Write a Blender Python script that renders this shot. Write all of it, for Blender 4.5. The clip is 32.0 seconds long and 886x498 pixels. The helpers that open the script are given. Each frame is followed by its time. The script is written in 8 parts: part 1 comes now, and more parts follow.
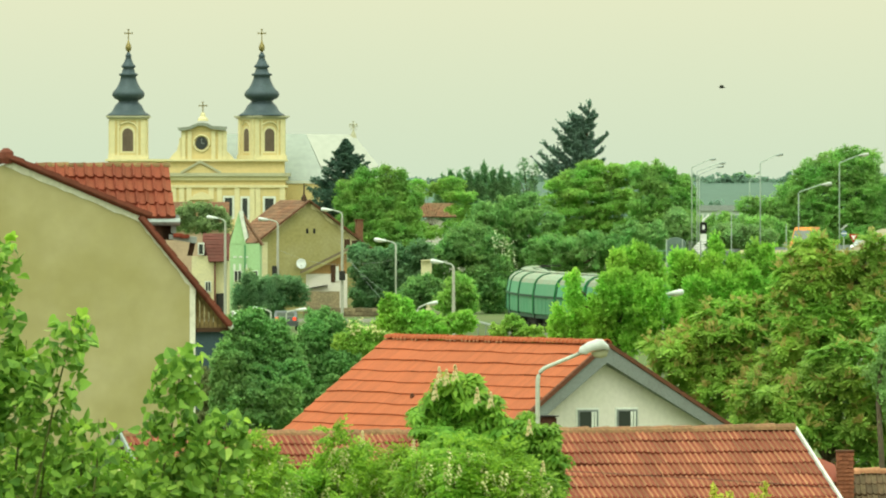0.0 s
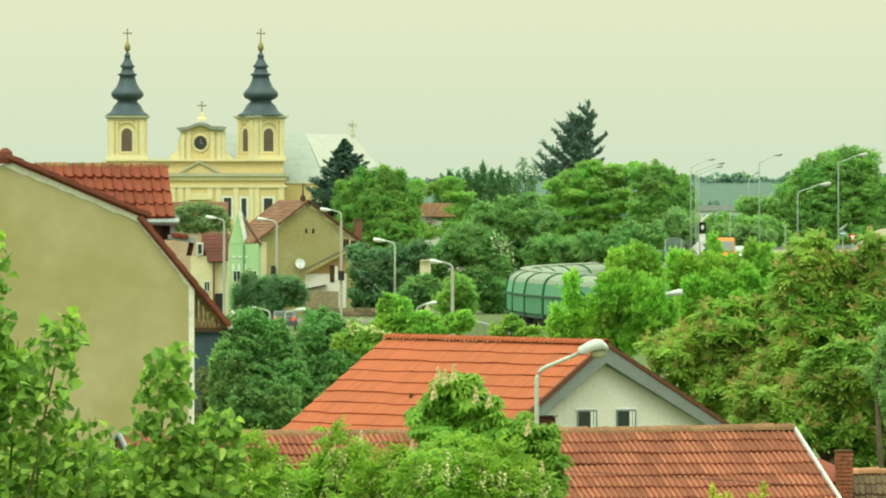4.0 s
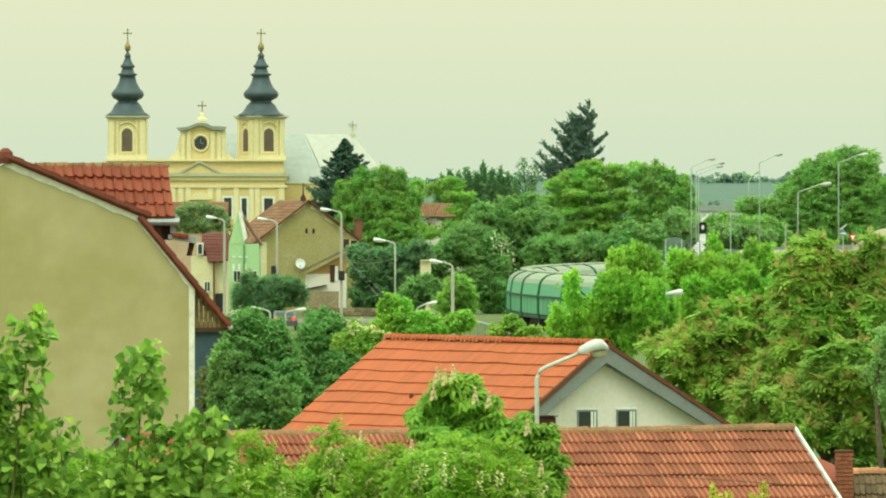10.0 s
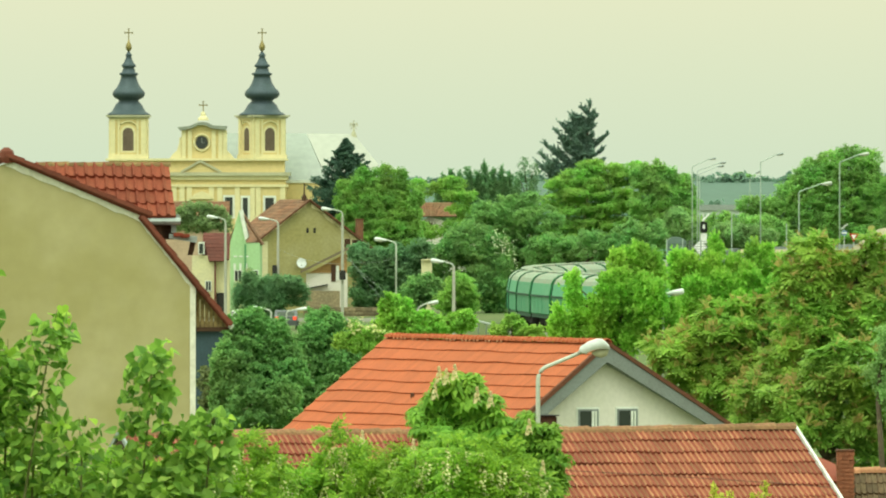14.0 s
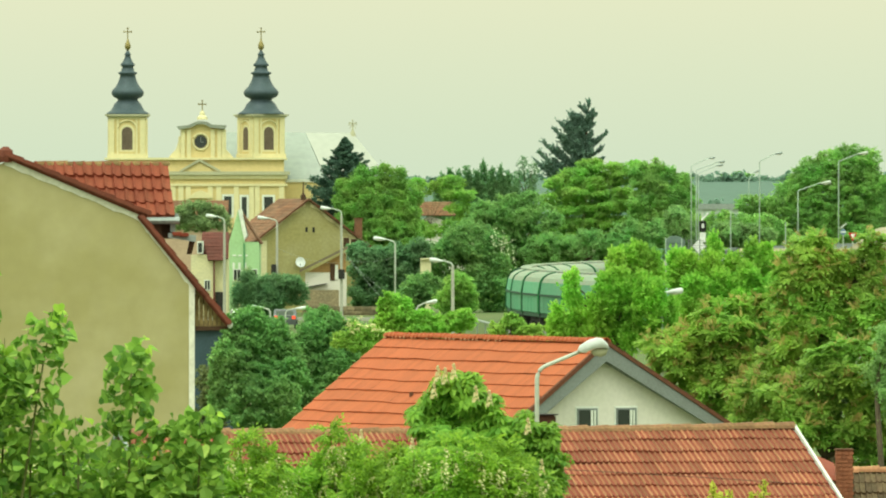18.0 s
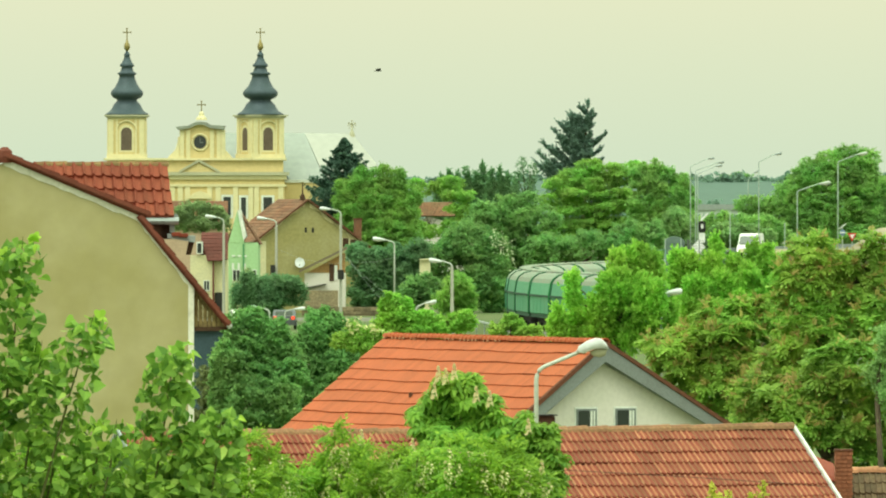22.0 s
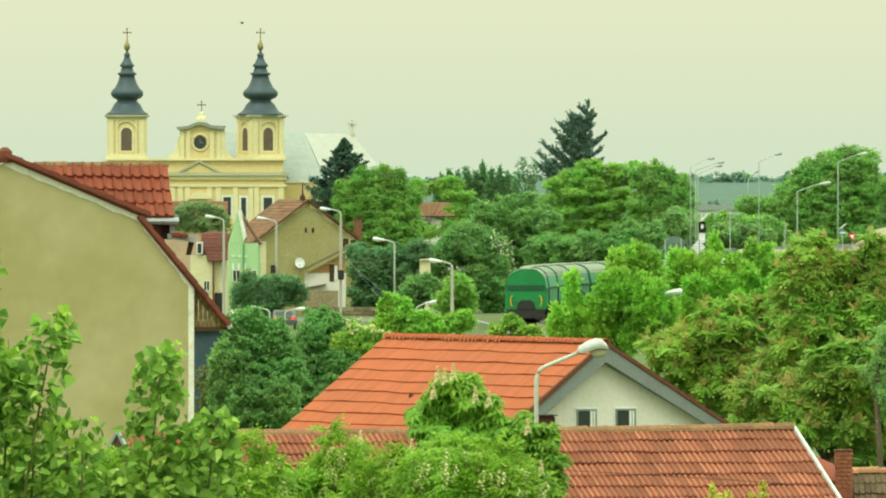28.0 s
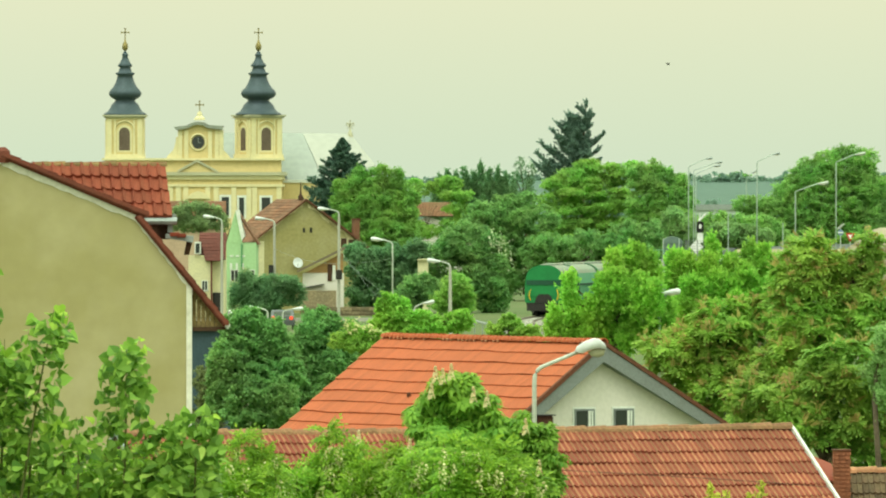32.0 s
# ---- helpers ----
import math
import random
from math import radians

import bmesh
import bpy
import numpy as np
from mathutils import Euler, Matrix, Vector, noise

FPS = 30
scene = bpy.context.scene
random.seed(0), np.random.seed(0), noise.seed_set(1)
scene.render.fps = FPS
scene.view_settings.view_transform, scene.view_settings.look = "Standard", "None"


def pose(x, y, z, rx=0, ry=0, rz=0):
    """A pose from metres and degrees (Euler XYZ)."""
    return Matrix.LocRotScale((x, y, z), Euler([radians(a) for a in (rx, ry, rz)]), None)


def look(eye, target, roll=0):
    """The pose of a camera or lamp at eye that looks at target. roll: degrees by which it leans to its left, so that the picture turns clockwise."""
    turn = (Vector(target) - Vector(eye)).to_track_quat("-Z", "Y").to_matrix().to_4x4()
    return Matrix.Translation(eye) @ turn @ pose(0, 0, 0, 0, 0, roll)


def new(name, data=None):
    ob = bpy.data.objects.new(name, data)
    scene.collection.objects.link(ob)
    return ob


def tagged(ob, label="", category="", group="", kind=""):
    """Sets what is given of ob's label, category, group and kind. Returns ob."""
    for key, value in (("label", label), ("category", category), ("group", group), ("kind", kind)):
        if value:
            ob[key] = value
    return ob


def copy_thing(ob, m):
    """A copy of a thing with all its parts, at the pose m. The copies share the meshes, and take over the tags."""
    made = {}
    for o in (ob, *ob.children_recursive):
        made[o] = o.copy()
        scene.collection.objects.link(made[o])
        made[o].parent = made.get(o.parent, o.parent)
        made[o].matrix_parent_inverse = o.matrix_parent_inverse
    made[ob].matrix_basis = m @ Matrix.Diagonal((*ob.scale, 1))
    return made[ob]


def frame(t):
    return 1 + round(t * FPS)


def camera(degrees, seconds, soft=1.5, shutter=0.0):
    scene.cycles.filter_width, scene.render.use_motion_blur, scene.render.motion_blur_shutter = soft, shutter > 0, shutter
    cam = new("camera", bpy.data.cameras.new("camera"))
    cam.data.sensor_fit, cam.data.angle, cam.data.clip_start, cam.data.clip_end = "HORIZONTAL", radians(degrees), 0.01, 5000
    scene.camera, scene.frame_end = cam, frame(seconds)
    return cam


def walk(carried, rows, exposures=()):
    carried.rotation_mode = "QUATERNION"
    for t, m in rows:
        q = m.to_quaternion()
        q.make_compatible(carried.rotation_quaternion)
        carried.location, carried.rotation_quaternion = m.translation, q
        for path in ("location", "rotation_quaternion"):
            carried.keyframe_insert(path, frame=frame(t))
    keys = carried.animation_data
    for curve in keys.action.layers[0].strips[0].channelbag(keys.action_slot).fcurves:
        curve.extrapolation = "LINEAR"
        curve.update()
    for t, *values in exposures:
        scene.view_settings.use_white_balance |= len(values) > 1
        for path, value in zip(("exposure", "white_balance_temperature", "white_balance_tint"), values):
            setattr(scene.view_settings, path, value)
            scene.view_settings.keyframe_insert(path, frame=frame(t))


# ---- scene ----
cam = camera(5.6107, 32.0, soft=2.0)
walk(cam, [
    (0, pose(0, 0, 9.2, 89.7513, 0, 0.0055)), (0.5, pose(0, 0, 9.2, 89.7494, 0, 0.0005)), (1, pose(0, 0, 9.2, 89.7458, 0, 0.0018)),
    (1.5, pose(0, 0, 9.2, 89.7462, 0, 0.0000)), (2, pose(0, 0, 9.2, 89.7458, 0, 0.0009)), (2.5, pose(0, 0, 9.2, 89.7471, 0, 0.0014)),
    (3, pose(0, 0, 9.2, 89.7467, 0, 0.0005)), (3.5, pose(0, 0, 9.2, 89.7513, 0, -0.0013)), (5.5, pose(0, 0, 9.2, 89.7508, 0, 0.0005)),
    (6, pose(0, 0, 9.2, 89.7513, 0, 0.0000)), (6.5, pose(0, 0, 9.2, 89.7494, 0, 0.0005)), (7, pose(0, 0, 9.2, 89.7458, 0, 0.0005)),
    (7.5, pose(0, 0, 9.2, 89.7458, 0, 0.0014)), (8, pose(0, 0, 9.2, 89.7458, 0, 0.0000)), (8.5, pose(0, 0, 9.2, 89.7458, 0, 0.0000)),
    (9, pose(0, 0, 9.2, 89.7458, 0, 0.0000)), (9.5, pose(0, 0, 9.2, 89.7458, 0, -0.0023)), (10, pose(0, 0, 9.2, 89.7513, 0, 0.0005)),
    (10.5, pose(0, 0, 9.2, 89.7513, 0, 0.0000)), (11, pose(0, 0, 9.2, 89.7471, 0, 0.0000)), (11.5, pose(0, 0, 9.2, 89.7458, 0, 0.0014)),
    (12, pose(0, 0, 9.2, 89.7485, 0, 0.0087)), (12.5, pose(0, 0, 9.2, 89.7563, 0, -0.0050)), (13, pose(0, 0, 9.2, 89.7613, 0, -0.0073)),
    (13.5, pose(0, 0, 9.2, 89.7622, 0, 0.0005)), (14, pose(0, 0, 9.2, 89.7476, 0, 0.0073)), (14.5, pose(0, 0, 9.2, 89.7412, 0, 0.0023)),
    (16.5, pose(0, 0, 9.2, 89.7403, 0, -0.0046)), (17, pose(0, 0, 9.2, 89.7439, 0, -0.0018)), (17.5, pose(0, 0, 9.2, 89.7417, 0, -0.0013)),
    (18, pose(0, 0, 9.2, 89.7421, 0, 0.0009)), (18.5, pose(0, 0, 9.2, 89.7449, 0, 0.0005)), (19, pose(0, 0, 9.2, 89.7458, 0, 0.0005)),
    (19.5, pose(0, 0, 9.2, 89.7453, 0, -0.0009)), (20, pose(0, 0, 9.2, 89.7462, 0, 0.0014)), (20.5, pose(0, 0, 9.2, 89.7458, 0, -0.0050)),
    (21, pose(0, 0, 9.2, 89.7462, 0, -0.0077)), (21.5, pose(0, 0, 9.2, 89.7458, 0, 0.0009)), (22, pose(0, 0, 9.2, 89.7453, 0, -0.0036)),
    (22.5, pose(0, 0, 9.2, 89.7458, 0, -0.0041)), (23, pose(0, 0, 9.2, 89.7458, 0, 0.0046)), (23.5, pose(0, 0, 9.2, 89.7439, 0, 0.0000)),
    (24, pose(0, 0, 9.2, 89.7430, 0, -0.0023)), (24.5, pose(0, 0, 9.2, 89.7453, 0, -0.0031)), (25, pose(0, 0, 9.2, 89.7458, 0, -0.0041)),
    (25.5, pose(0, 0, 9.2, 89.7458, 0, 0.0009)), (27.5, pose(0, 0, 9.2, 89.7458, 0, 0.0005)), (28, pose(0, 0, 9.2, 89.7467, 0, -0.0032)),
    (28.5, pose(0, 0, 9.2, 89.7513, 0, 0.0028)), (29, pose(0, 0, 9.2, 89.7458, 0, -0.0004)), (29.5, pose(0, 0, 9.2, 89.7458, 0, 0.0009)),
    (30, pose(0, 0, 9.2, 89.7458, 0, -0.0155)), (30.5, pose(0, 0, 9.2, 89.7458, 0, 0.0005)), (31, pose(0, 0, 9.2, 89.7458, 0, 0.0019)),
    (31.5, pose(0, 0, 9.2, 89.7462, 0, -0.0073)), (32, pose(0, 0, 9.2, 89.7458, 0, -0.0155)),
], exposures=[(0, 0.0), (32, 0.0)])

# ---- world and light ----
world = bpy.data.worlds.new("overcast")
scene.world = world
world.use_nodes = True
wn, wl = world.node_tree.nodes, world.node_tree.links
wn.clear()
w_out = wn.new("ShaderNodeOutputWorld")
w_bg = wn.new("ShaderNodeBackground")
w_sky = wn.new("ShaderNodeTexSky")
w_sky.sky_type = "NISHITA"
w_sky.sun_disc = False
w_sky.sun_elevation, w_sky.sun_rotation = radians(52), radians(150)
w_sky.air_density, w_sky.dust_density = 1.0, 4.0
w_scale = wn.new("ShaderNodeMixRGB")
w_scale.blend_type = "MULTIPLY"
w_scale.inputs[0].default_value = 1.0
w_scale.inputs[2].default_value = (0.06, 0.06, 0.06, 1)
w_mix = wn.new("ShaderNodeMixRGB")
w_mix.inputs[0].default_value = 0.9
w_geo = wn.new("ShaderNodeTexCoord")
w_sep = wn.new("ShaderNodeSeparateXYZ")
w_ramp = wn.new("ShaderNodeValToRGB")
w_ramp.color_ramp.elements[0].position = 0.0
w_ramp.color_ramp.elements[0].color = (0.69, 0.84, 0.615, 1)
w_ramp.color_ramp.elements[1].position = 0.024
w_ramp.color_ramp.elements[1].color = (0.82, 0.855, 0.58, 1)
w_top = w_ramp.color_ramp.elements.new(0.5)
w_top.color = (0.72, 0.86, 0.62, 1)
wl.new(w_geo.outputs["Generated"], w_sep.inputs[0])
wl.new(w_sep.outputs[2], w_ramp.inputs[0])
wl.new(w_sky.outputs[0], w_scale.inputs[1])
wl.new(w_scale.outputs[0], w_mix.inputs[1])
wl.new(w_ramp.outputs[0], w_mix.inputs[2])
wl.new(w_mix.outputs[0], w_bg.inputs[0])
# an overcast sky brightens towards the zenith
w_rise = wn.new("ShaderNodeMath")
w_rise.operation, w_rise.use_clamp = "MAXIMUM", False
w_rise.inputs[1].default_value = 0.0
w_gain = wn.new("ShaderNodeMath")
w_gain.operation = "MULTIPLY_ADD"
w_gain.inputs[1].default_value, w_gain.inputs[2].default_value = 2.35, 1.0
wl.new(w_sep.outputs[2], w_rise.inputs[0])
wl.new(w_rise.outputs[0], w_gain.inputs[0])
wl.new(w_gain.outputs[0], w_bg.inputs[1])
wl.new(w_bg.outputs[0], w_out.inputs[0])
sun = new("sun", bpy.data.lights.new("sun", "SUN"))
sun.data.energy, sun.data.angle, sun.data.color = 1.1, radians(14), (1.0, 1.0, 0.82)
sun.matrix_world = look((-30, -60, 95), (0, 0, 0))


# ---- materials ----
def surface(name, colour, rough=0.8, vary=0.25, scale=2.0, fine=25.0, bump=0.15, metal=0.0, second=None, amount=0.35, spread=0.0, gloss=0.3):
    """Two scales of colour variation with stains of a second colour and a fine relief; spread varies piece by piece."""
    m = bpy.data.materials.new(name)
    m.use_nodes = True
    n, l = m.node_tree.nodes, m.node_tree.links
    p = n["Principled BSDF"]
    p.inputs["Roughness"].default_value = rough
    p.inputs["Metallic"].default_value = metal
    p.inputs["Specular IOR Level"].default_value = gloss
    tc = n.new("ShaderNodeTexCoord")
    big, small = n.new("ShaderNodeTexNoise"), n.new("ShaderNodeTexNoise")
    big.inputs["Scale"].default_value, small.inputs["Scale"].default_value = scale, fine
    big.inputs["Detail"].default_value, small.inputs["Detail"].default_value = 5, 3
    l.new(tc.outputs["Object"], big.inputs["Vector"])
    l.new(tc.outputs["Object"], small.inputs["Vector"])
    ramp = n.new("ShaderNodeValToRGB")
    ramp.color_ramp.elements[0].position, ramp.color_ramp.elements[1].position = 0.42, 0.68
    l.new(big.outputs[0], ramp.inputs[0])
    mix = n.new("ShaderNodeMixRGB")
    other = second or [c * 0.6 for c in colour]
    mix.inputs[1].default_value, mix.inputs[2].default_value = (*colour, 1), (*other, 1)
    fac = n.new("ShaderNodeMath")
    fac.operation, fac.inputs[1].default_value = "MULTIPLY", amount
    l.new(ramp.outputs[0], fac.inputs[0])
    l.new(fac.outputs[0], mix.inputs[0])
    hsv = n.new("ShaderNodeHueSaturation")
    val = n.new("ShaderNodeMapRange")
    val.inputs["From Min"].default_value, val.inputs["From Max"].default_value = 0.25, 0.75
    val.inputs["To Min"].default_value, val.inputs["To Max"].default_value = 1 - vary, 1 + vary
    l.new(small.outputs[0], val.inputs[0])
    if spread:
        info = n.new("ShaderNodeObjectInfo")
        geo = n.new("ShaderNodeNewGeometry")
        add = n.new("ShaderNodeMath")
        add.operation = "ADD"
        l.new(info.outputs["Random"], add.inputs[0])
        l.new(geo.outputs["Random Per Island"], add.inputs[1])
        frac = n.new("ShaderNodeMath")
        frac.operation = "FRACT"
        l.new(add.outputs[0], frac.inputs[0])
        rng = n.new("ShaderNodeMapRange")
        rng.inputs["To Min"].default_value, rng.inputs["To Max"].default_value = 1 - spread, 1 + spread
        l.new(frac.outputs[0], rng.inputs[0])
        mul = n.new("ShaderNodeMath")
        mul.operation = "MULTIPLY"
        l.new(rng.outputs[0], mul.inputs[0])
        l.new(val.outputs[0], mul.inputs[1])
        l.new(mul.outputs[0], hsv.inputs["Value"])
    else:
        l.new(val.outputs[0], hsv.inputs["Value"])
    l.new(mix.outputs[0], hsv.inputs["Color"])
    l.new(hsv.outputs[0], p.inputs["Base Color"])
    if bump:
        b = n.new("ShaderNodeBump")
        b.inputs["Strength"].default_value, b.inputs["Distance"].default_value = bump, 0.02
        l.new(small.outputs[0], b.inputs["Height"])
        l.new(b.outputs[0], p.inputs["Normal"])
    return m


def foliage(name, low, high, through_light=0.35, tip=None, rough=0.55):
    """Leaves that differ one from another, lit through from behind."""
    m = bpy.data.materials.new(name)
    m.use_nodes = True
    n, l = m.node_tree.nodes, m.node_tree.links
    p, out = n["Principled BSDF"], n["Material Output"]
    p.inputs["Roughness"].default_value = rough
    p.inputs["Specular IOR Level"].default_value = 0.25
    geo = n.new("ShaderNodeNewGeometry")
    info = n.new("ShaderNodeObjectInfo")
    add, frac = n.new("ShaderNodeMath"), n.new("ShaderNodeMath")
    add.operation, frac.operation = "ADD", "FRACT"
    l.new(geo.outputs["Random Per Island"], add.inputs[0])
    l.new(info.outputs["Random"], add.inputs[1])
    l.new(add.outputs[0], frac.inputs[0])
    ramp = n.new("ShaderNodeValToRGB")
    ramp.color_ramp.elements[0].color, ramp.color_ramp.elements[1].color = (*low, 1), (*high, 1)
    if tip:
        e = ramp.color_ramp.elements.new(0.9)
        e.color = (*high, 1)
        ramp.color_ramp.elements[2].color = (*tip, 1)
    tc, big = n.new("ShaderNodeTexCoord"), n.new("ShaderNodeTexNoise")
    big.inputs["Scale"].default_value = 0.6
    l.new(tc.outputs["Object"], big.inputs["Vector"])
    hsv = n.new("ShaderNodeHueSaturation")
    rng = n.new("ShaderNodeMapRange")
    rng.inputs["From Min"].default_value, rng.inputs["From Max"].default_value = 0.3, 0.7
    rng.inputs["To Min"].default_value, rng.inputs["To Max"].default_value = 0.75, 1.25
    l.new(big.outputs[0], rng.inputs[0])
    l.new(rng.outputs[0], hsv.inputs["Value"])
    drift, hue = n.new("ShaderNodeTexNoise"), n.new("ShaderNodeMapRange")
    drift.inputs["Scale"].default_value = 0.45
    hue.inputs["From Min"].default_value, hue.inputs["From Max"].default_value = 0.32, 0.68
    hue.inputs["To Min"].default_value, hue.inputs["To Max"].default_value = 0.482, 0.516
    shift = n.new("ShaderNodeMapping")
    shift.inputs["Location"].default_value = (7.3, 2.1, 5.7)
    l.new(tc.outputs["Object"], shift.inputs["Vector"])
    l.new(shift.outputs[0], drift.inputs["Vector"])
    l.new(drift.outputs[0], hue.inputs[0])
    l.new(hue.outputs[0], hsv.inputs["Hue"])
    l.new(frac.outputs[0], ramp.inputs[0])
    l.new(ramp.outputs[0], hsv.inputs["Color"])
    l.new(hsv.outputs[0], p.inputs["Base Color"])
    t, mixer = n.new("ShaderNodeBsdfTranslucent"), n.new("ShaderNodeMixShader")
    l.new(hsv.outputs[0], t.inputs["Color"])
    mixer.inputs[0].default_value = through_light
    l.new(p.outputs[0], mixer.inputs[1])
    l.new(t.outputs[0], mixer.inputs[2])
    l.new(mixer.outputs[0], out.inputs["Surface"])
    return m


def glowing(name, colour, strength):
    m = bpy.data.materials.new(name)
    m.use_nodes = True
    p = m.node_tree.nodes["Principled BSDF"]
    p.inputs["Base Color"].default_value = (*colour, 1)
    p.inputs["Emission Color"].default_value = (*colour, 1)
    p.inputs["Emission Strength"].default_value = strength
    return m


def glassy(name, colour, rough=0.08):
    m = bpy.data.materials.new(name)
    m.use_nodes = True
    p = m.node_tree.nodes["Principled BSDF"]
    p.inputs["Base Color"].default_value = (*colour, 1)
    p.inputs["Roughness"].default_value = rough
    p.inputs["Specular IOR Level"].default_value = 0.6
    return m


M_GRASS = surface("meadow grass", (0.09, 0.13, 0.04), 0.95, 0.3, 0.05, 1.5, 0.3, second=(0.16, 0.14, 0.07))
M_BALLAST = surface("track ballast", (0.22, 0.2, 0.18), 0.95, 0.4, 0.3, 6.0, 0.5, second=(0.14, 0.11, 0.09))
M_ASPHALT = surface("asphalt", (0.10, 0.10, 0.10), 0.85, 0.2, 0.2, 5.0, 0.2)
M_STEEL = surface("rail steel", (0.25, 0.2, 0.17), 0.5, 0.2, 1.0, 8.0, 0.1, metal=0.7)
M_PLASTER = surface("ochre plaster", (0.36, 0.318, 0.148), 0.95, 0.05, 0.7, 3.0, 0.15, second=(0.45, 0.40, 0.23), amount=0.85)
M_LIME = surface("whitewashed band", (0.74, 0.72, 0.64), 0.9, 0.12, 2.5, 14.0, 0.3, second=(0.45, 0.4, 0.3))
M_TILE_OLD = surface("weathered red clay tile", (0.232, 0.05, 0.031), 0.85, 0.12, 1.2, 22.0, 0.25, second=(0.26, 0.085, 0.048), amount=0.25, spread=0.12)
M_TILE_PALE = surface("pale clay tile", (0.43, 0.225, 0.12), 0.9, 0.2, 2.5, 22.0, 0.2, second=(0.30, 0.10, 0.055), amount=0.6, spread=0.3)
M_TILE_NEW = surface("orange clay tile", (0.43, 0.103, 0.040), 0.78, 0.1, 0.9, 18.0, 0.12, second=(0.38, 0.098, 0.038), amount=0.5, spread=0.08)
M_TILE_RED = surface("mossy dark red tile", (0.23, 0.048, 0.027), 0.85, 0.2, 1.6, 20.0, 0.25, second=(0.22, 0.075, 0.035), amount=0.4, spread=0.12)
M_RIDGE = surface("lichen grey ridge tile", (0.26, 0.11, 0.065), 0.9, 0.3, 3.0, 18.0, 0.4, second=(0.27, 0.19, 0.09), amount=0.7, spread=0.2)
M_TILE_FAR = surface("faded brown tile", (0.19, 0.10, 0.06), 0.9, 0.3, 0.9, 6.0, 0.3, second=(0.23, 0.085, 0.045), amount=0.6, spread=0.22)
M_TILE_WINE = surface("wine red tile", (0.125, 0.04, 0.033), 0.9, 0.2, 0.9, 6.0, 0.3, second=(0.13, 0.06, 0.05), spread=0.12)
M_WHITE = surface("off-white render", (0.67, 0.63, 0.59), 0.95, 0.06, 1.2, 10.0, 0.2, second=(0.62, 0.6, 0.5), amount=0.4)
M_TRIM = surface("white sheet trim", (0.72, 0.74, 0.70), 0.5, 0.08, 3.0, 14.0, 0.1)
M_GREYBOARD = surface("grey painted board", (0.20, 0.22, 0.22), 0.7, 0.15, 2.0, 16.0, 0.2, second=(0.15, 0.15, 0.14))
M_WOOD = surface("weathered plank", (0.26, 0.19, 0.08), 0.85, 0.3, 4.0, 20.0, 0.3, second=(0.10, 0.06, 0.03), amount=0.8, spread=0.25)
M_DARKWOOD = surface("dark brown wood", (0.07, 0.035, 0.02), 0.8, 0.25, 3.0, 18.0, 0.3)
M_BLUEWALL = surface("blue-grey sheet wall", (0.045, 0.078, 0.10), 0.7, 0.15, 1.5, 12.0, 0.1, second=(0.035, 0.055, 0.065))
M_ZINC = surface("zinc gutter", (0.32, 0.36, 0.36), 0.45, 0.15, 3.0, 14.0, 0.1, metal=0.4)
M_RUBBLE = surface("tan rubble stone", (0.24, 0.19, 0.12), 0.95, 0.35, 1.2, 5.0, 0.5, second=(0.15, 0.13, 0.085), amount=0.7, spread=0.3)
M_VERGE = surface("grimy verge tile", (0.14, 0.05, 0.03), 0.9, 0.3, 3.0, 18.0, 0.3, second=(0.09, 0.06, 0.035), amount=0.6)
M_VERGERED = surface("dark red verge tile", (0.175, 0.048, 0.031), 0.88, 0.2, 2.0, 18.0, 0.3, second=(0.13, 0.05, 0.034), amount=0.5, spread=0.15)
M_MOSSRIDGE = surface("mossy ridge tile", (0.19, 0.075, 0.042), 0.95, 0.3, 5.0, 16.0, 0.4, second=(0.22, 0.165, 0.07), amount=0.8, spread=0.25)
M_MORTAR = surface("pale ridge mortar", (0.55, 0.30, 0.18), 0.95, 0.2, 4.0, 20.0, 0.3)
M_PATCH = surface("bare pale render", (0.68, 0.60, 0.38), 0.95, 0.2, 0.8, 5.0, 0.2, second=(0.42, 0.34, 0.15), amount=0.7)
M_GLASS = glassy("window glass", (0.03, 0.035, 0.035))
# pale base colour paints in the sky's reflection on car windows
M_CARGLASS = glassy("sky-toned vehicle glass", (0.15, 0.17, 0.16))
M_LAMPPOLE = surface("galvanised lamp pole", (0.50, 0.53, 0.48), 0.5, 0.1, 2.0, 12.0, 0.1)
M_LAMPHEAD = surface("white lamp housing", (0.70, 0.72, 0.74), 0.4, 0.06, 3.0, 14.0, 0.05)
M_CONCRETE = surface("pale concrete", (0.42, 0.41, 0.36), 0.9, 0.15, 1.0, 8.0, 0.3, second=(0.28, 0.26, 0.22))
# yellow is paled and desaturated here to imitate haze before the church
M_YELLOW = surface("church yellow render", (0.64, 0.51, 0.255), 0.95, 0.06, 0.2, 2.0, 0.15, second=(0.68, 0.55, 0.28), amount=0.4)
M_CREAM = surface("church cream stucco", (0.72, 0.64, 0.40), 0.95, 0.06, 0.3, 2.0, 0.15, second=(0.62, 0.55, 0.32))
M_SLATE = surface("dark spire sheet metal", (0.055, 0.08, 0.10), 0.5, 0.2, 0.5, 3.0, 0.15, metal=0.2, second=(0.06, 0.09, 0.09))
M_PALEROOF = surface("pale zinc church roof", (0.33, 0.36, 0.34), 0.65, 0.08, 0.1, 1.0, 0.1, metal=0.1)
M_BRIGHTROOF = surface("new white sheet roof", (0.42, 0.425, 0.39), 0.65, 0.06, 0.1, 1.0, 0.1)
# brown louvres, with haze put in as a lighter, greyer base colour
M_LOUVRE = surface("haze-greyed brown louvre", (0.15, 0.11, 0.085), 0.85, 0.15, 0.6, 4.0, 0.1)
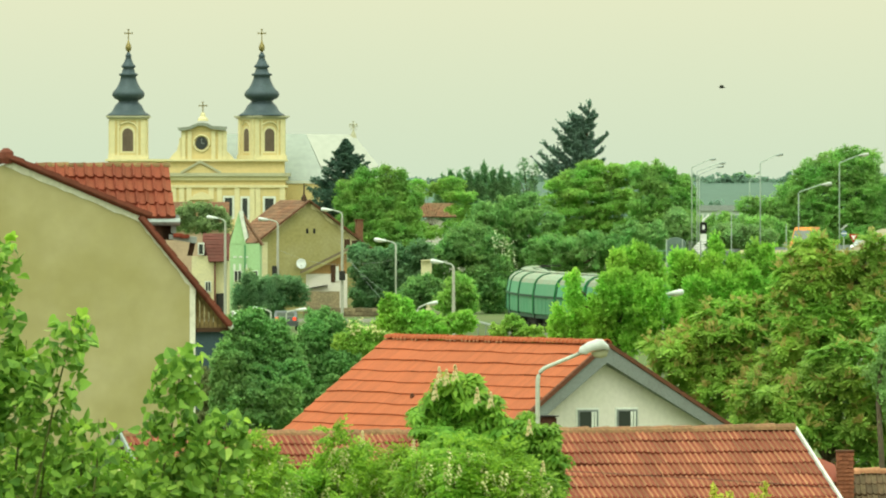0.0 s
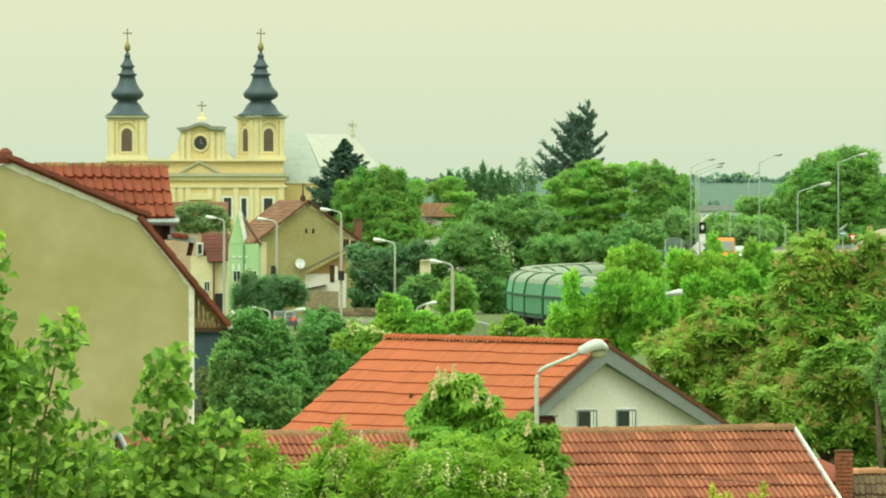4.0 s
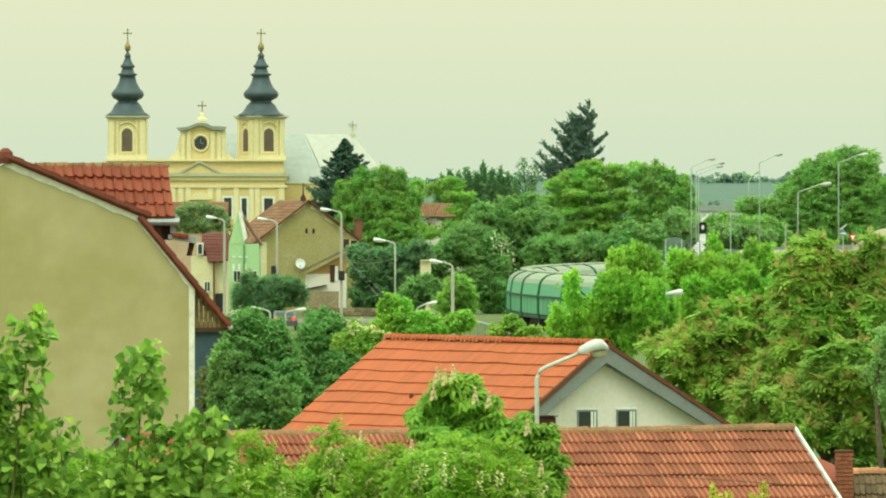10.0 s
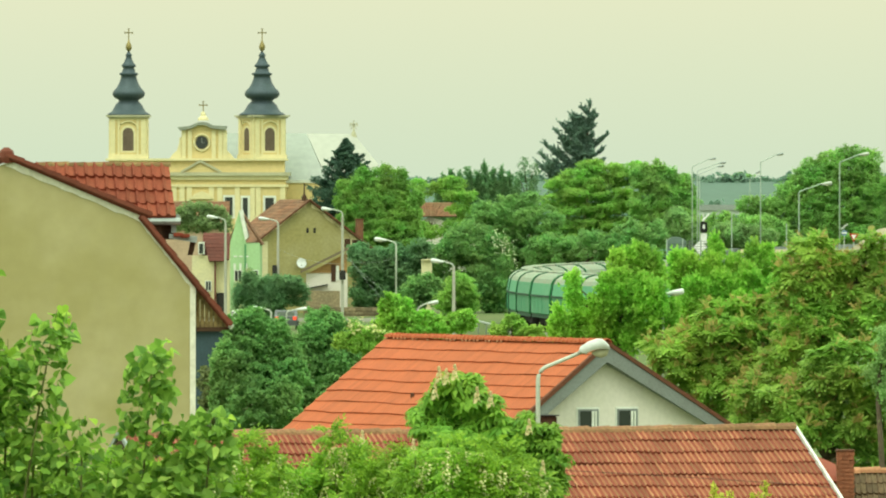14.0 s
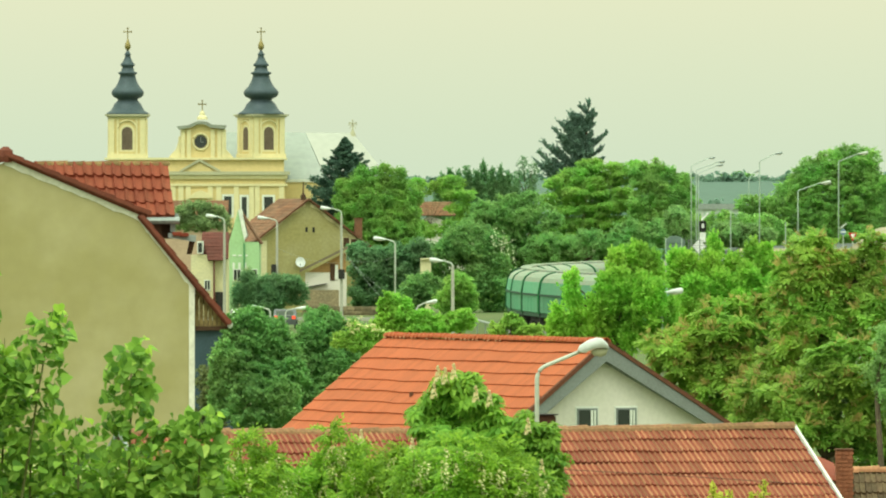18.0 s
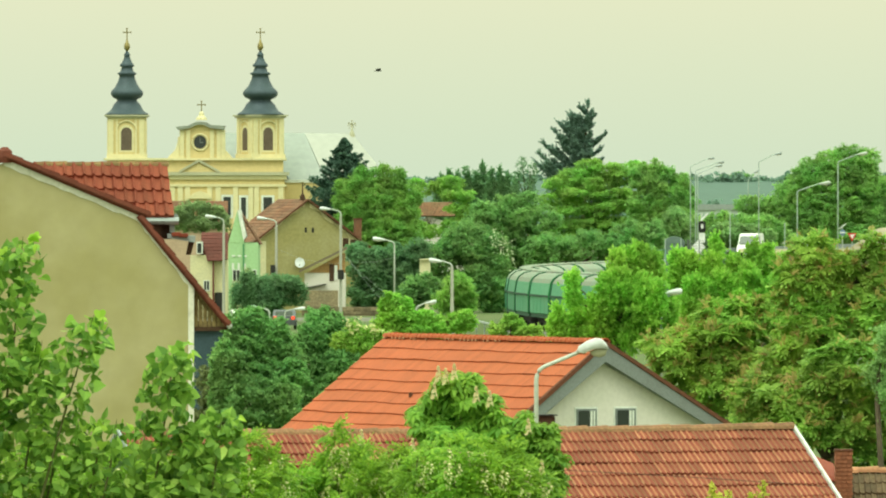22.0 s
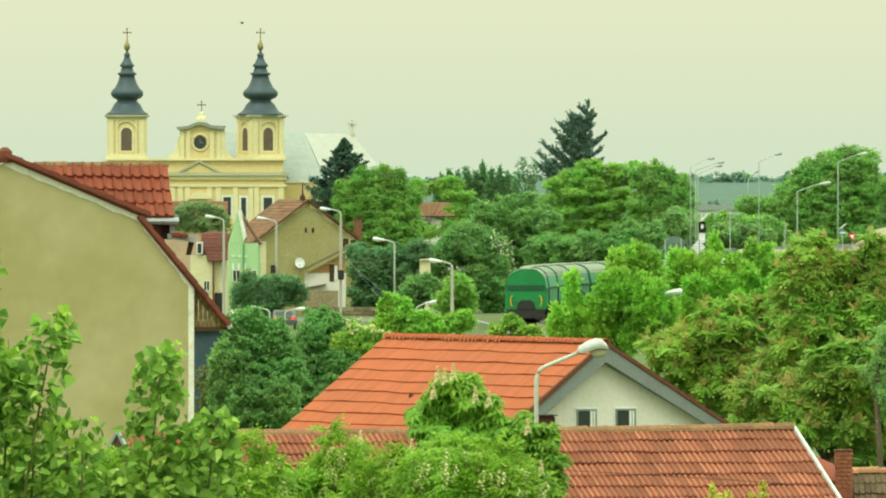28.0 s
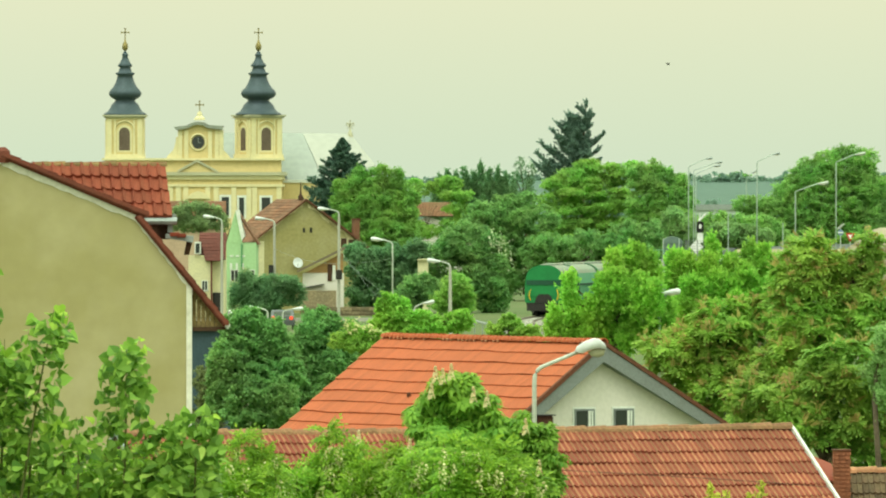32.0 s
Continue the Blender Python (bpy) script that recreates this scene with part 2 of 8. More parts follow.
M_GILT = surface("gilded brass", (0.30, 0.24, 0.10), 0.55, 0.1, 2.0, 10.0, 0.05, metal=0.6)
M_GREYCORNICE = surface("grey sheet cornice", (0.46, 0.44, 0.31), 0.7, 0.1, 0.5, 4.0, 0.1)
M_MINT = surface("mint green render", (0.38, 0.58, 0.32), 0.95, 0.08, 0.4, 4.0, 0.15, second=(0.30, 0.48, 0.28))
M_OCHRE = surface("old ochre render", (0.325, 0.285, 0.12), 0.95, 0.14, 0.4, 4.0, 0.25, second=(0.40, 0.36, 0.20), amount=0.6)
M_CREAMWALL = surface("cream house render", (0.66, 0.60, 0.38), 0.95, 0.1, 0.6, 5.0, 0.2, second=(0.5, 0.46, 0.34))
M_BRICKCHIM = surface("chimney brick", (0.26, 0.09, 0.05), 0.9, 0.25, 3.0, 16.0, 0.3, second=(0.16, 0.08, 0.05), spread=0.2)
M_BARK = surface("tree bark", (0.10, 0.075, 0.05), 0.95, 0.3, 2.0, 12.0, 0.5)
M_TWIG = surface("green twig", (0.12, 0.13, 0.04), 0.8, 0.2, 4.0, 20.0, 0.2)
M_WAGON = surface("faded green wagon paint", (0.085, 0.31, 0.18), 0.6, 0.08, 0.5, 4.0, 0.08, second=(0.15, 0.34, 0.21), amount=0.7, spread=0.16)
# roof colour holds both dust and the brightness of skylight from above
M_WAGONROOF = surface("dusty skylit-pale wagon roof", (0.25, 0.31, 0.24), 0.85, 0.15, 0.6, 5.0, 0.1, second=(0.29, 0.26, 0.20), amount=0.6, spread=0.15)
M_WAGONEND = surface("fresh green wagon end", (0.012, 0.20, 0.055), 0.5, 0.08, 0.6, 5.0, 0.06, second=(0.01, 0.13, 0.04))
M_WAGONDARK = surface("dark green frame", (0.012, 0.07, 0.04), 0.6, 0.15, 0.6, 5.0, 0.1)
M_UNDER = surface("sooty underframe", (0.03, 0.028, 0.026), 0.8, 0.25, 1.0, 6.0, 0.2)
M_YELLOWPAINT = surface("yellow handrail paint", (0.62, 0.42, 0.03), 0.5, 0.1, 2.0, 10.0, 0.05)
M_LOCO = surface("locomotive paint", (0.06, 0.12, 0.28), 0.4, 0.1, 0.6, 5.0, 0.05)
M_LOCOROOF = surface("locomotive roof grey", (0.34, 0.34, 0.32), 0.7, 0.2, 0.8, 6.0, 0.1)
M_ORANGE = surface("orange van paint", (0.80, 0.24, 0.03), 0.35, 0.05, 0.8, 6.0, 0.03)
M_WHITECAR = surface("white car paint", (0.78, 0.79, 0.76), 0.3, 0.04, 0.8, 6.0, 0.03)
M_SILVER = surface("silver car paint", (0.42, 0.45, 0.46), 0.3, 0.05, 0.8, 6.0, 0.03, metal=0.3)
M_DARKCAR = surface("dark car paint", (0.10, 0.11, 0.12), 0.3, 0.05, 0.8, 6.0, 0.03)
M_RUBBER = surface("tyre rubber", (0.02, 0.02, 0.02), 0.85, 0.2, 4.0, 20.0, 0.1)
M_REDLIGHT = glowing("red tail lamp", (0.85, 0.08, 0.03), 0.7)
M_WHITELIGHT = glowing("headlamp", (0.95, 0.95, 0.85), 1.2)
M_BLACK = surface("black signal panel", (0.015, 0.015, 0.015), 0.5, 0.1, 2.0, 10.0, 0.05)
M_RED = surface("red sign paint", (0.6, 0.03, 0.03), 0.5, 0.08, 2.0, 10.0, 0.05)
M_SIGNWHITE = surface("white sign paint", (0.75, 0.76, 0.75), 0.5, 0.06, 2.0, 10.0, 0.05)
M_SAND = surface("sand-coloured heap", (0.36, 0.31, 0.22), 0.95, 0.1, 0.8, 5.0, 0.3)
M_BIRD = surface("dark bird plumage", (0.02, 0.02, 0.02), 0.8, 0.2, 8.0, 40.0, 0.1)
M_BLOSSOM = foliage("cream blossom", (0.58, 0.52, 0.27), (0.76, 0.68, 0.40), 0.35)
M_ELDER = foliage("elder blossom", (0.62, 0.66, 0.42), (0.78, 0.80, 0.55), 0.3)
M_CANDLE = foliage("chestnut candle flowers", (0.80, 0.66, 0.38), (0.90, 0.80, 0.52), 0.4)
# many leaf colours below carry extra blue that imitates haze
L_POPLAR = foliage("poplar leaves", (0.078, 0.19, 0.024), (0.33, 0.53, 0.085), 0.42, tip=(0.53, 0.70, 0.15))
L_POPLARTIP = foliage("young poplar leaves", (0.32, 0.52, 0.06), (0.55, 0.74, 0.12), 0.6)
L_ACACIA = foliage("acacia leaves", (0.14, 0.29, 0.03), (0.37, 0.56, 0.06), 0.45)
L_CHESTNUT = foliage("chestnut leaves", (0.13, 0.30, 0.035), (0.31, 0.53, 0.065), 0.45)
L_MAPLE = foliage("bright maple leaves", (0.23, 0.50, 0.067), (0.44, 0.72, 0.128), 0.48)
L_OLIVE = foliage("ailanthus leaves", (0.21, 0.395, 0.062), (0.39, 0.60, 0.11), 0.45, tip=(0.44, 0.60, 0.14))
L_YELLOWTIP = foliage("yellow-green shoot tips", (0.46, 0.48, 0.061), (0.62, 0.60, 0.11), 0.5)
L_SILVER = foliage("silvery willow leaves", (0.22, 0.39, 0.11), (0.40, 0.57, 0.22), 0.45)
L_BROWN = foliage("olive-brown shrub leaves", (0.16, 0.20, 0.073), (0.24, 0.27, 0.11), 0.4)
L_DARK = foliage("dense shrub leaves", (0.155, 0.345, 0.112), (0.285, 0.50, 0.155), 0.52)
L_DEEP = foliage("deep green tree leaves", (0.17, 0.34, 0.052), (0.34, 0.53, 0.095), 0.42, tip=(0.44, 0.60, 0.14))
L_BUSH = foliage("bright bush leaves", (0.20, 0.41, 0.095), (0.32, 0.55, 0.135), 0.62)
# far crowns: lighter colour and strong translucency stand in for distance haze
L_FAR = foliage("haze-paled tree leaves", (0.225, 0.43, 0.145), (0.295, 0.53, 0.18), 0.72)
L_FARGREEN = foliage("haze-paled broad leaves", (0.27, 0.50, 0.15), (0.37, 0.62, 0.185), 0.74)
L_PALE = foliage("pale olive shrub leaves", (0.25, 0.44, 0.165), (0.35, 0.55, 0.215), 0.65)
L_SPIRE = foliage("dark skyline leaves", (0.13, 0.28, 0.12), (0.20, 0.38, 0.165), 0.5)
L_FARYELLOW = foliage("haze-paled walnut leaves", (0.27, 0.50, 0.115), (0.39, 0.65, 0.155), 0.68)
L_BLUE = foliage("bluish shrub leaves", (0.145, 0.30, 0.14), (0.215, 0.39, 0.18), 0.55)
L_FIR = foliage("blue spruce needles", (0.055, 0.125, 0.09), (0.115, 0.205, 0.145), 0.35)
L_CEDAR = foliage("grey-green cedar needles", (0.14, 0.24, 0.20), (0.25, 0.38, 0.30), 0.5)
L_GREY = foliage("grey-green bush leaves", (0.23, 0.34, 0.15), (0.32, 0.44, 0.20), 0.6)
L_SHOOT = foliage("reddish young ailanthus shoots", (0.38, 0.37, 0.10), (0.52, 0.38, 0.14), 0.45)
# forest and hill: bluish aerial haze is painted into both base colours
L_FOREST = foliage("haze-tinted forest leaves", (0.22, 0.345, 0.27), (0.235, 0.37, 0.285), 0.6)
M_HILL = surface("haze-tinted hillside", (0.088, 0.145, 0.12), 0.95, 0.12, 0.03, 0.3, 0.0, second=(0.08, 0.135, 0.105))


# ---- mesh tools ----
class Shape:
    """Collects solid pieces into one mesh."""

    def __init__(self):
        self.v, self.f = [], []

    def add(self, verts, faces):
        b = len(self.v)
        self.v += [tuple(p) for p in verts]
        self.f += [tuple(b + i for i in q) for q in faces]
        return self

    def box(self, x0, x1, y0, y1, z0, z1, m=None, bevel=0.0):
        if bevel:
            bm = bmesh.new()
            bmesh.ops.create_cube(bm, size=1.0)
            for w in bm.verts:
                w.co = Vector(((x0 + x1) / 2 + w.co.x * (x1 - x0), (y0 + y1) / 2 + w.co.y * (y1 - y0), (z0 + z1) / 2 + w.co.z * (z1 - z0)))
            bmesh.ops.bevel(bm, geom=bm.edges[:], offset=bevel, segments=2, affect="EDGES")
            bm.verts.index_update()
            vs = [w.co.copy() for w in bm.verts]
            fs = [[w.index for w in q.verts] for q in bm.faces]
            bm.free()
        else:
            vs = [Vector(p) for p in ((x0, y0, z0), (x1, y0, z0), (x1, y1, z0), (x0, y1, z0), (x0, y0, z1), (x1, y0, z1), (x1, y1, z1), (x0, y1, z1))]
            fs = [(0, 3, 2, 1), (4, 5, 6, 7), (0, 1, 5, 4), (1, 2, 6, 5), (2, 3, 7, 6), (3, 0, 4, 7)]
        if m is not None:
            vs = [m @ p for p in vs]
        return self.add(vs, fs)

    def slab(self, outline, axis, a, b, m=None):
        """A flat outline of (u, w) pairs drawn out along axis 'x', 'y' or 'z' from a to b."""
        def at(u, w, k):
            return Vector({"x": (k, u, w), "y": (u, k, w), "z": (u, w, k)}[axis])
        n = len(outline)
        vs = [at(u, w, a) for u, w in outline] + [at(u, w, b) for u, w in outline]
        if m is not None:
            vs = [m @ p for p in vs]
        fs = [tuple(range(n))[::-1], tuple(range(n, 2 * n))] + [(i, (i + 1) % n, n + (i + 1) % n, n + i) for i in range(n)]
        return self.add(vs, fs)

    def lathe(self, profile, cx=0.0, cy=0.0, sides=12, turn=0.0):
        """A profile of (radius, height) turned round the upright axis."""
        vs, fs, k = [], [], len(profile)
        for i in range(sides):
            a = turn + 2 * math.pi * i / sides
            vs += [(cx + r * math.cos(a), cy + r * math.sin(a), z) for r, z in profile]
        for i in range(sides):
            j = (i + 1) % sides
            fs += [(i * k + q, j * k + q, j * k + q + 1, i * k + q + 1) for q in range(k - 1)]
        fs += [tuple(i * k + k - 1 for i in range(sides)), tuple(i * k for i in reversed(range(sides)))]
        return self.add(vs, fs)

    def tube(self, path, radius, sides=8, end=None):
        """A round bar along a path, tapering to the end radius."""
        pts = [Vector(p) for p in path]
        end = radius if end is None else end
        vs, fs = [], []
        for i, p in enumerate(pts):
            d = (pts[min(i + 1, len(pts) - 1)] - pts[max(i - 1, 0)]).normalized()
            a = d.orthogonal().normalized() if abs(d.z) > 0.9 else d.cross(Vector((0, 0, 1))).normalized()
            b = d.cross(a)
            r = radius + (end - radius) * i / max(1, len(pts) - 1)
            vs += [p + (a * math.cos(2 * math.pi * q / sides) + b * math.sin(2 * math.pi * q / sides)) * r for q in range(sides)]
        for i in range(len(pts) - 1):
            for q in range(sides):
                w = (q + 1) % sides
                fs.append((i * sides + q, i * sides + w, (i + 1) * sides + w, (i + 1) * sides + q))
        fs += [tuple(range(sides))[::-1], tuple(range((len(pts) - 1) * sides, len(pts) * sides))]
        return self.add(vs, fs)

    def mesh(self, name, material, smooth=False):
        me = bpy.data.meshes.new(name)
        me.from_pydata([tuple(p) for p in self.v], [], self.f)
        me.materials.append(material)
        bm = bmesh.new()
        bm.from_mesh(me)
        bmesh.ops.recalc_face_normals(bm, faces=bm.faces[:])
        bm.to_mesh(me)
        bm.free()
        if smooth:
            me.shade_smooth()
        return me


def part(name, shape, material, parent, label="", smooth=False):
    me = shape if isinstance(shape, bpy.types.Mesh) else shape.mesh(name, material, smooth)
    ob = new(name, me)
    ob.parent = parent
    if label:
        ob["label"] = label
    return ob


def thing(name, label, category, x, y, z=0.0, rz=0.0, group="", kind=""):
    ob = tagged(new(name), label, category, group, kind)
    ob.empty_display_size = 0.3
    ob.matrix_world = pose(x, y, z, 0, 0, rz)
    return ob


def arc(p0, p1, p2, n=8):
    """Points of a curved path from p0 by way of p1 to p2."""
    a, b, c = Vector(p0), Vector(p1), Vector(p2)
    return [a * (1 - t) ** 2 + b * 2 * t * (1 - t) + c * t * t for t in [i / n for i in range(n + 1)]]


def leaf_mesh(name, centres, normals, size, material, rng, long=1.6, bend=0.25):
    """Many small folded leaves, each an island of its own."""
    n = len(centres)
    r = rng.normal(size=(n, 3))
    t = np.cross(normals, r)
    t /= np.linalg.norm(t, axis=1, keepdims=True) + 1e-9
    b = np.cross(normals, t)
    s = size * rng.uniform(0.7, 1.3, (n, 1))
    v = np.empty((n, 4, 3), np.float32)
    v[:, 0] = centres - t * s * long / 2
    v[:, 1] = centres + b * s / 2 + normals * s * bend
    v[:, 2] = centres + t * s * long / 2 - normals * s * bend * 0.5
    v[:, 3] = centres - b * s / 2 + normals * s * bend
    me = bpy.data.meshes.new(name)
    me.vertices.add(n * 4)
    me.vertices.foreach_set("co", v.ravel())
    me.loops.add(n * 4)
    me.loops.foreach_set("vertex_index", np.arange(n * 4, dtype=np.int32))
    me.polygons.add(n)
    me.polygons.foreach_set("loop_start", np.arange(0, n * 4, 4, dtype=np.int32))
    me.update(calc_edges=True)
    me.materials.append(material)
    return me


def clumped(lobes, rng, clump=0.24, per_lobe=34, count=9000, up=0.45, tall=0.8):
    """Leaf centres, normals and outward ways in uneven tufts that stand over the surface of each lobe (x, y, z, rx, ry, rz)."""
    areas = np.array([(l[3] * l[5] + l[4] * l[5] + l[3] * l[4]) for l in lobes])
    share = (areas / areas.sum() * count).astype(int)
    cs, ns, es = [], [], []
    for (x, y, z, rx, ry, rz), k in zip(lobes, share):
        d = rng.normal(size=(per_lobe, 3))
        d[:, 2] += 0.2
        d /= np.linalg.norm(d, axis=1, keepdims=True)
        rad = np.array([rx, ry, rz])
        hub = np.array([x, y, z]) + d * rad * (rng.uniform(0.25, 1.0, (per_lobe, 1)) ** 0.5 * 1.02)
        size = clump * (rx * ry * rz) ** (1 / 3) * rng.uniform(0.35, 1.5, per_lobe)
        axes = rng.uniform(0.55, 1.4, (per_lobe, 3)) * np.array([1.1, 1.1, tall])
        weight = size ** 2
        pick = rng.choice(per_lobe, k, p=weight / weight.sum())
        e = rng.normal(size=(k, 3))
        e[:, 2] += up
        e /= np.linalg.norm(e, axis=1, keepdims=True)
        shell = rng.uniform(0.2, 1.0, (k, 1)) ** 0.45
        stray = np.where(rng.uniform(size=(k, 1)) < 0.12, 1.45, 1.0)
        out = d * np.array([1.0, 1.0, 0.75]) + rng.normal(size=(per_lobe, 3)) * 0.45 + np.array([0, 0, 0.25 * up])
        run = rng.uniform(-0.9, 1.1, (k, 1))
        thin = np.clip(1.15 - 0.55 * np.abs(run), 0.25, 1.0)
        cs.append(hub[pick] + e * shell * stray * thin * axes[pick] * size[pick, None] * 0.8 + out[pick] * run * size[pick, None])
        es.append(e * 0.8 + d[pick] * 0.4)
        nn = e * 0.8 + d[pick] * 0.3 + rng.normal(size=(k, 3)) * 0.55 + np.array([0, 0, 0.35])
        ns.append(nn / np.linalg.norm(nn, axis=1, keepdims=True))
    return np.concatenate(cs), np.concatenate(ns), np.concatenate(es)


def joined(base, centres, ways, rng, material, name, low=0.7, high=1.25, face=None):
    """One small leafy piece repeated at many places, its +y pointing along each way and its face turned outward."""
    v = np.array(base.v, np.float32)
    f = np.array([t for q in base.f for t in ([q] if len(q) == 3 else [(q[0], q[1], q[2]), (q[0], q[2], q[3])])], np.int32)
    n, k = len(centres), len(v)
    y = ways / (np.linalg.norm(ways, axis=1, keepdims=True) + 1e-9)
    face = np.array([[0.0, 0.0, 1.0]]) if face is None else face
    x = np.cross(y, face + rng.normal(size=(n, 3)) * 0.35)
    x /= np.linalg.norm(x, axis=1, keepdims=True) + 1e-9
    z = np.cross(x, y)
    s = rng.uniform(low, high, (n, 1, 1))
    co = centres[:, None, :] + s * (v[None, :, 0:1] * x[:, None, :] + v[None, :, 1:2] * y[:, None, :] + v[None, :, 2:3] * z[:, None, :])
    faces = (f[None] + (np.arange(n) * k)[:, None, None]).reshape(-1, 3)
    me = bpy.data.meshes.new(name)
    me.vertices.add(n * k)
    me.vertices.foreach_set("co", co.astype(np.float32).ravel())
    me.loops.add(faces.size)
    me.loops.foreach_set("vertex_index", faces.astype(np.int32).ravel())
    me.polygons.add(len(faces))
    me.polygons.foreach_set("loop_start", np.arange(0, faces.size, 3, dtype=np.int32))
    me.update(calc_edges=True)
    me.materials.append(material)
    return me


def pinnate(length, pairs, leaf, droop=0.5, width=0.36):
    """A feathered leaf: pairs of narrow leaflets along an arching stalk."""
    s = Shape()

    def stalk(f):
        return Vector((0, length * f, length * (0.25 * f - droop * f * f)))
    for i in range(pairs * 2 + 1):
        f = 1.0 if i == pairs * 2 else 0.12 + 0.82 * (i // 2) / pairs
        p = stalk(f)
        side = 0 if i == pairs * 2 else (1 if i % 2 else -1)
        d = Vector((side * 0.9, 0.55 if side else 1.0, -0.25)).normalized()
        b = Vector((d.y, -d.x, 0.15)).normalized() * leaf * width / 2
        s.add([p, p + d * leaf * 0.5 + b, p + d * leaf - Vector((0, 0, leaf * 0.15)), p + d * leaf * 0.5 - b], [(0, 1, 2, 3)])
    return s


def bunch(length, leaf, n=6, seed=0):
    """A short upright twig end with a few broad leaves."""
    s = Shape()
    r = random.Random(seed)
    for i in range(n):
        f = (i + 0.6) / n
        p = Vector((0, length * f, 0))
        a = 2.4 * i + r.uniform(-0.3, 0.3)
        d = Vector((math.cos(a) * (1.1 - f * 0.7), 0.45 + f * 0.6, math.sin(a) * (1.1 - f * 0.7))).normalized()
        t = d.orthogonal().normalized()
        b = (t * math.cos(a) + d.cross(t) * math.sin(a)) * leaf * 0.34
        s.add([p, p + d * leaf * 0.5 + b, p + d * leaf, p + d * leaf * 0.5 - b], [(0, 1, 2, 3)])
    return s


def broken(lobes, rng, each=5):
    """Smaller lobes set round the rim of each large one, so that no crown ends in a smooth ball."""
    out = []
    for x, y, z, rx, ry, rz in lobes:
        out.append((x, y, z, rx * 0.88, ry * 0.88, rz * 0.88))
        for _ in range(each):
            d = rng.normal(size=3) + np.array([0, -0.3, 0.35])
            d /= np.linalg.norm(d)
            k = rng.uniform(0.2, 0.42)
            out.append((x + d[0] * rx * 0.85, y + d[1] * ry * 0.85, z + d[2] * rz * 0.85, rx * k, ry * k, rz * k))
    return out


def rosettes(lobes, rng, per_lobe, leaves, reach):
    """Whorls of long leaves at the ends of twigs: hubs, their axes, and the places, ways and faces of the leaves round them."""
    hubs, axes, cs, ws, fs = [], [], [], [], []
    for x, y, z, rx, ry, rz in lobes:
        for _ in range(per_lobe):
            d = rng.normal(size=3) + np.array([0, -0.35, 0.35])
            d /= np.linalg.norm(d)
            hub = np.array([x, y, z]) + d * np.array([rx, ry, rz]) * rng.uniform(0.78, 1.08)
            if hubs and np.min(np.linalg.norm((np.array(hubs) - hub) * np.array([1, 0.6, 1.15]), axis=1)) < 1.4 * reach:
                continue
            axis = d * 0.55 + np.array([0, 0, 0.8]) + rng.normal(size=3) * 0.2
            axis /= np.linalg.norm(axis)
            a = np.cross(axis, np.array([0.3, 0.9, 0.1]))
            a /= np.linalg.norm(a)
            b = np.cross(axis, a)
            hubs.append(hub)
            axes.append(axis)
            size = rng.uniform(0.8, 1.2)
            for k in range(leaves):
                az = 2.4 * k + rng.uniform(-0.4, 0.4)
                el = radians(rng.uniform(-8, 42))
                w = math.cos(el) * (a * math.cos(az) + b * math.sin(az)) + math.sin(el) * axis
                cs.append(hub + w * reach * size * rng.uniform(0.0, 0.35))
                ws.append(w)
                fs.append(axis + np.array([0, 0, 0.6]))
    return np.array(hubs), np.array(axes), np.array(cs), np.array(ws), np.array(fs)


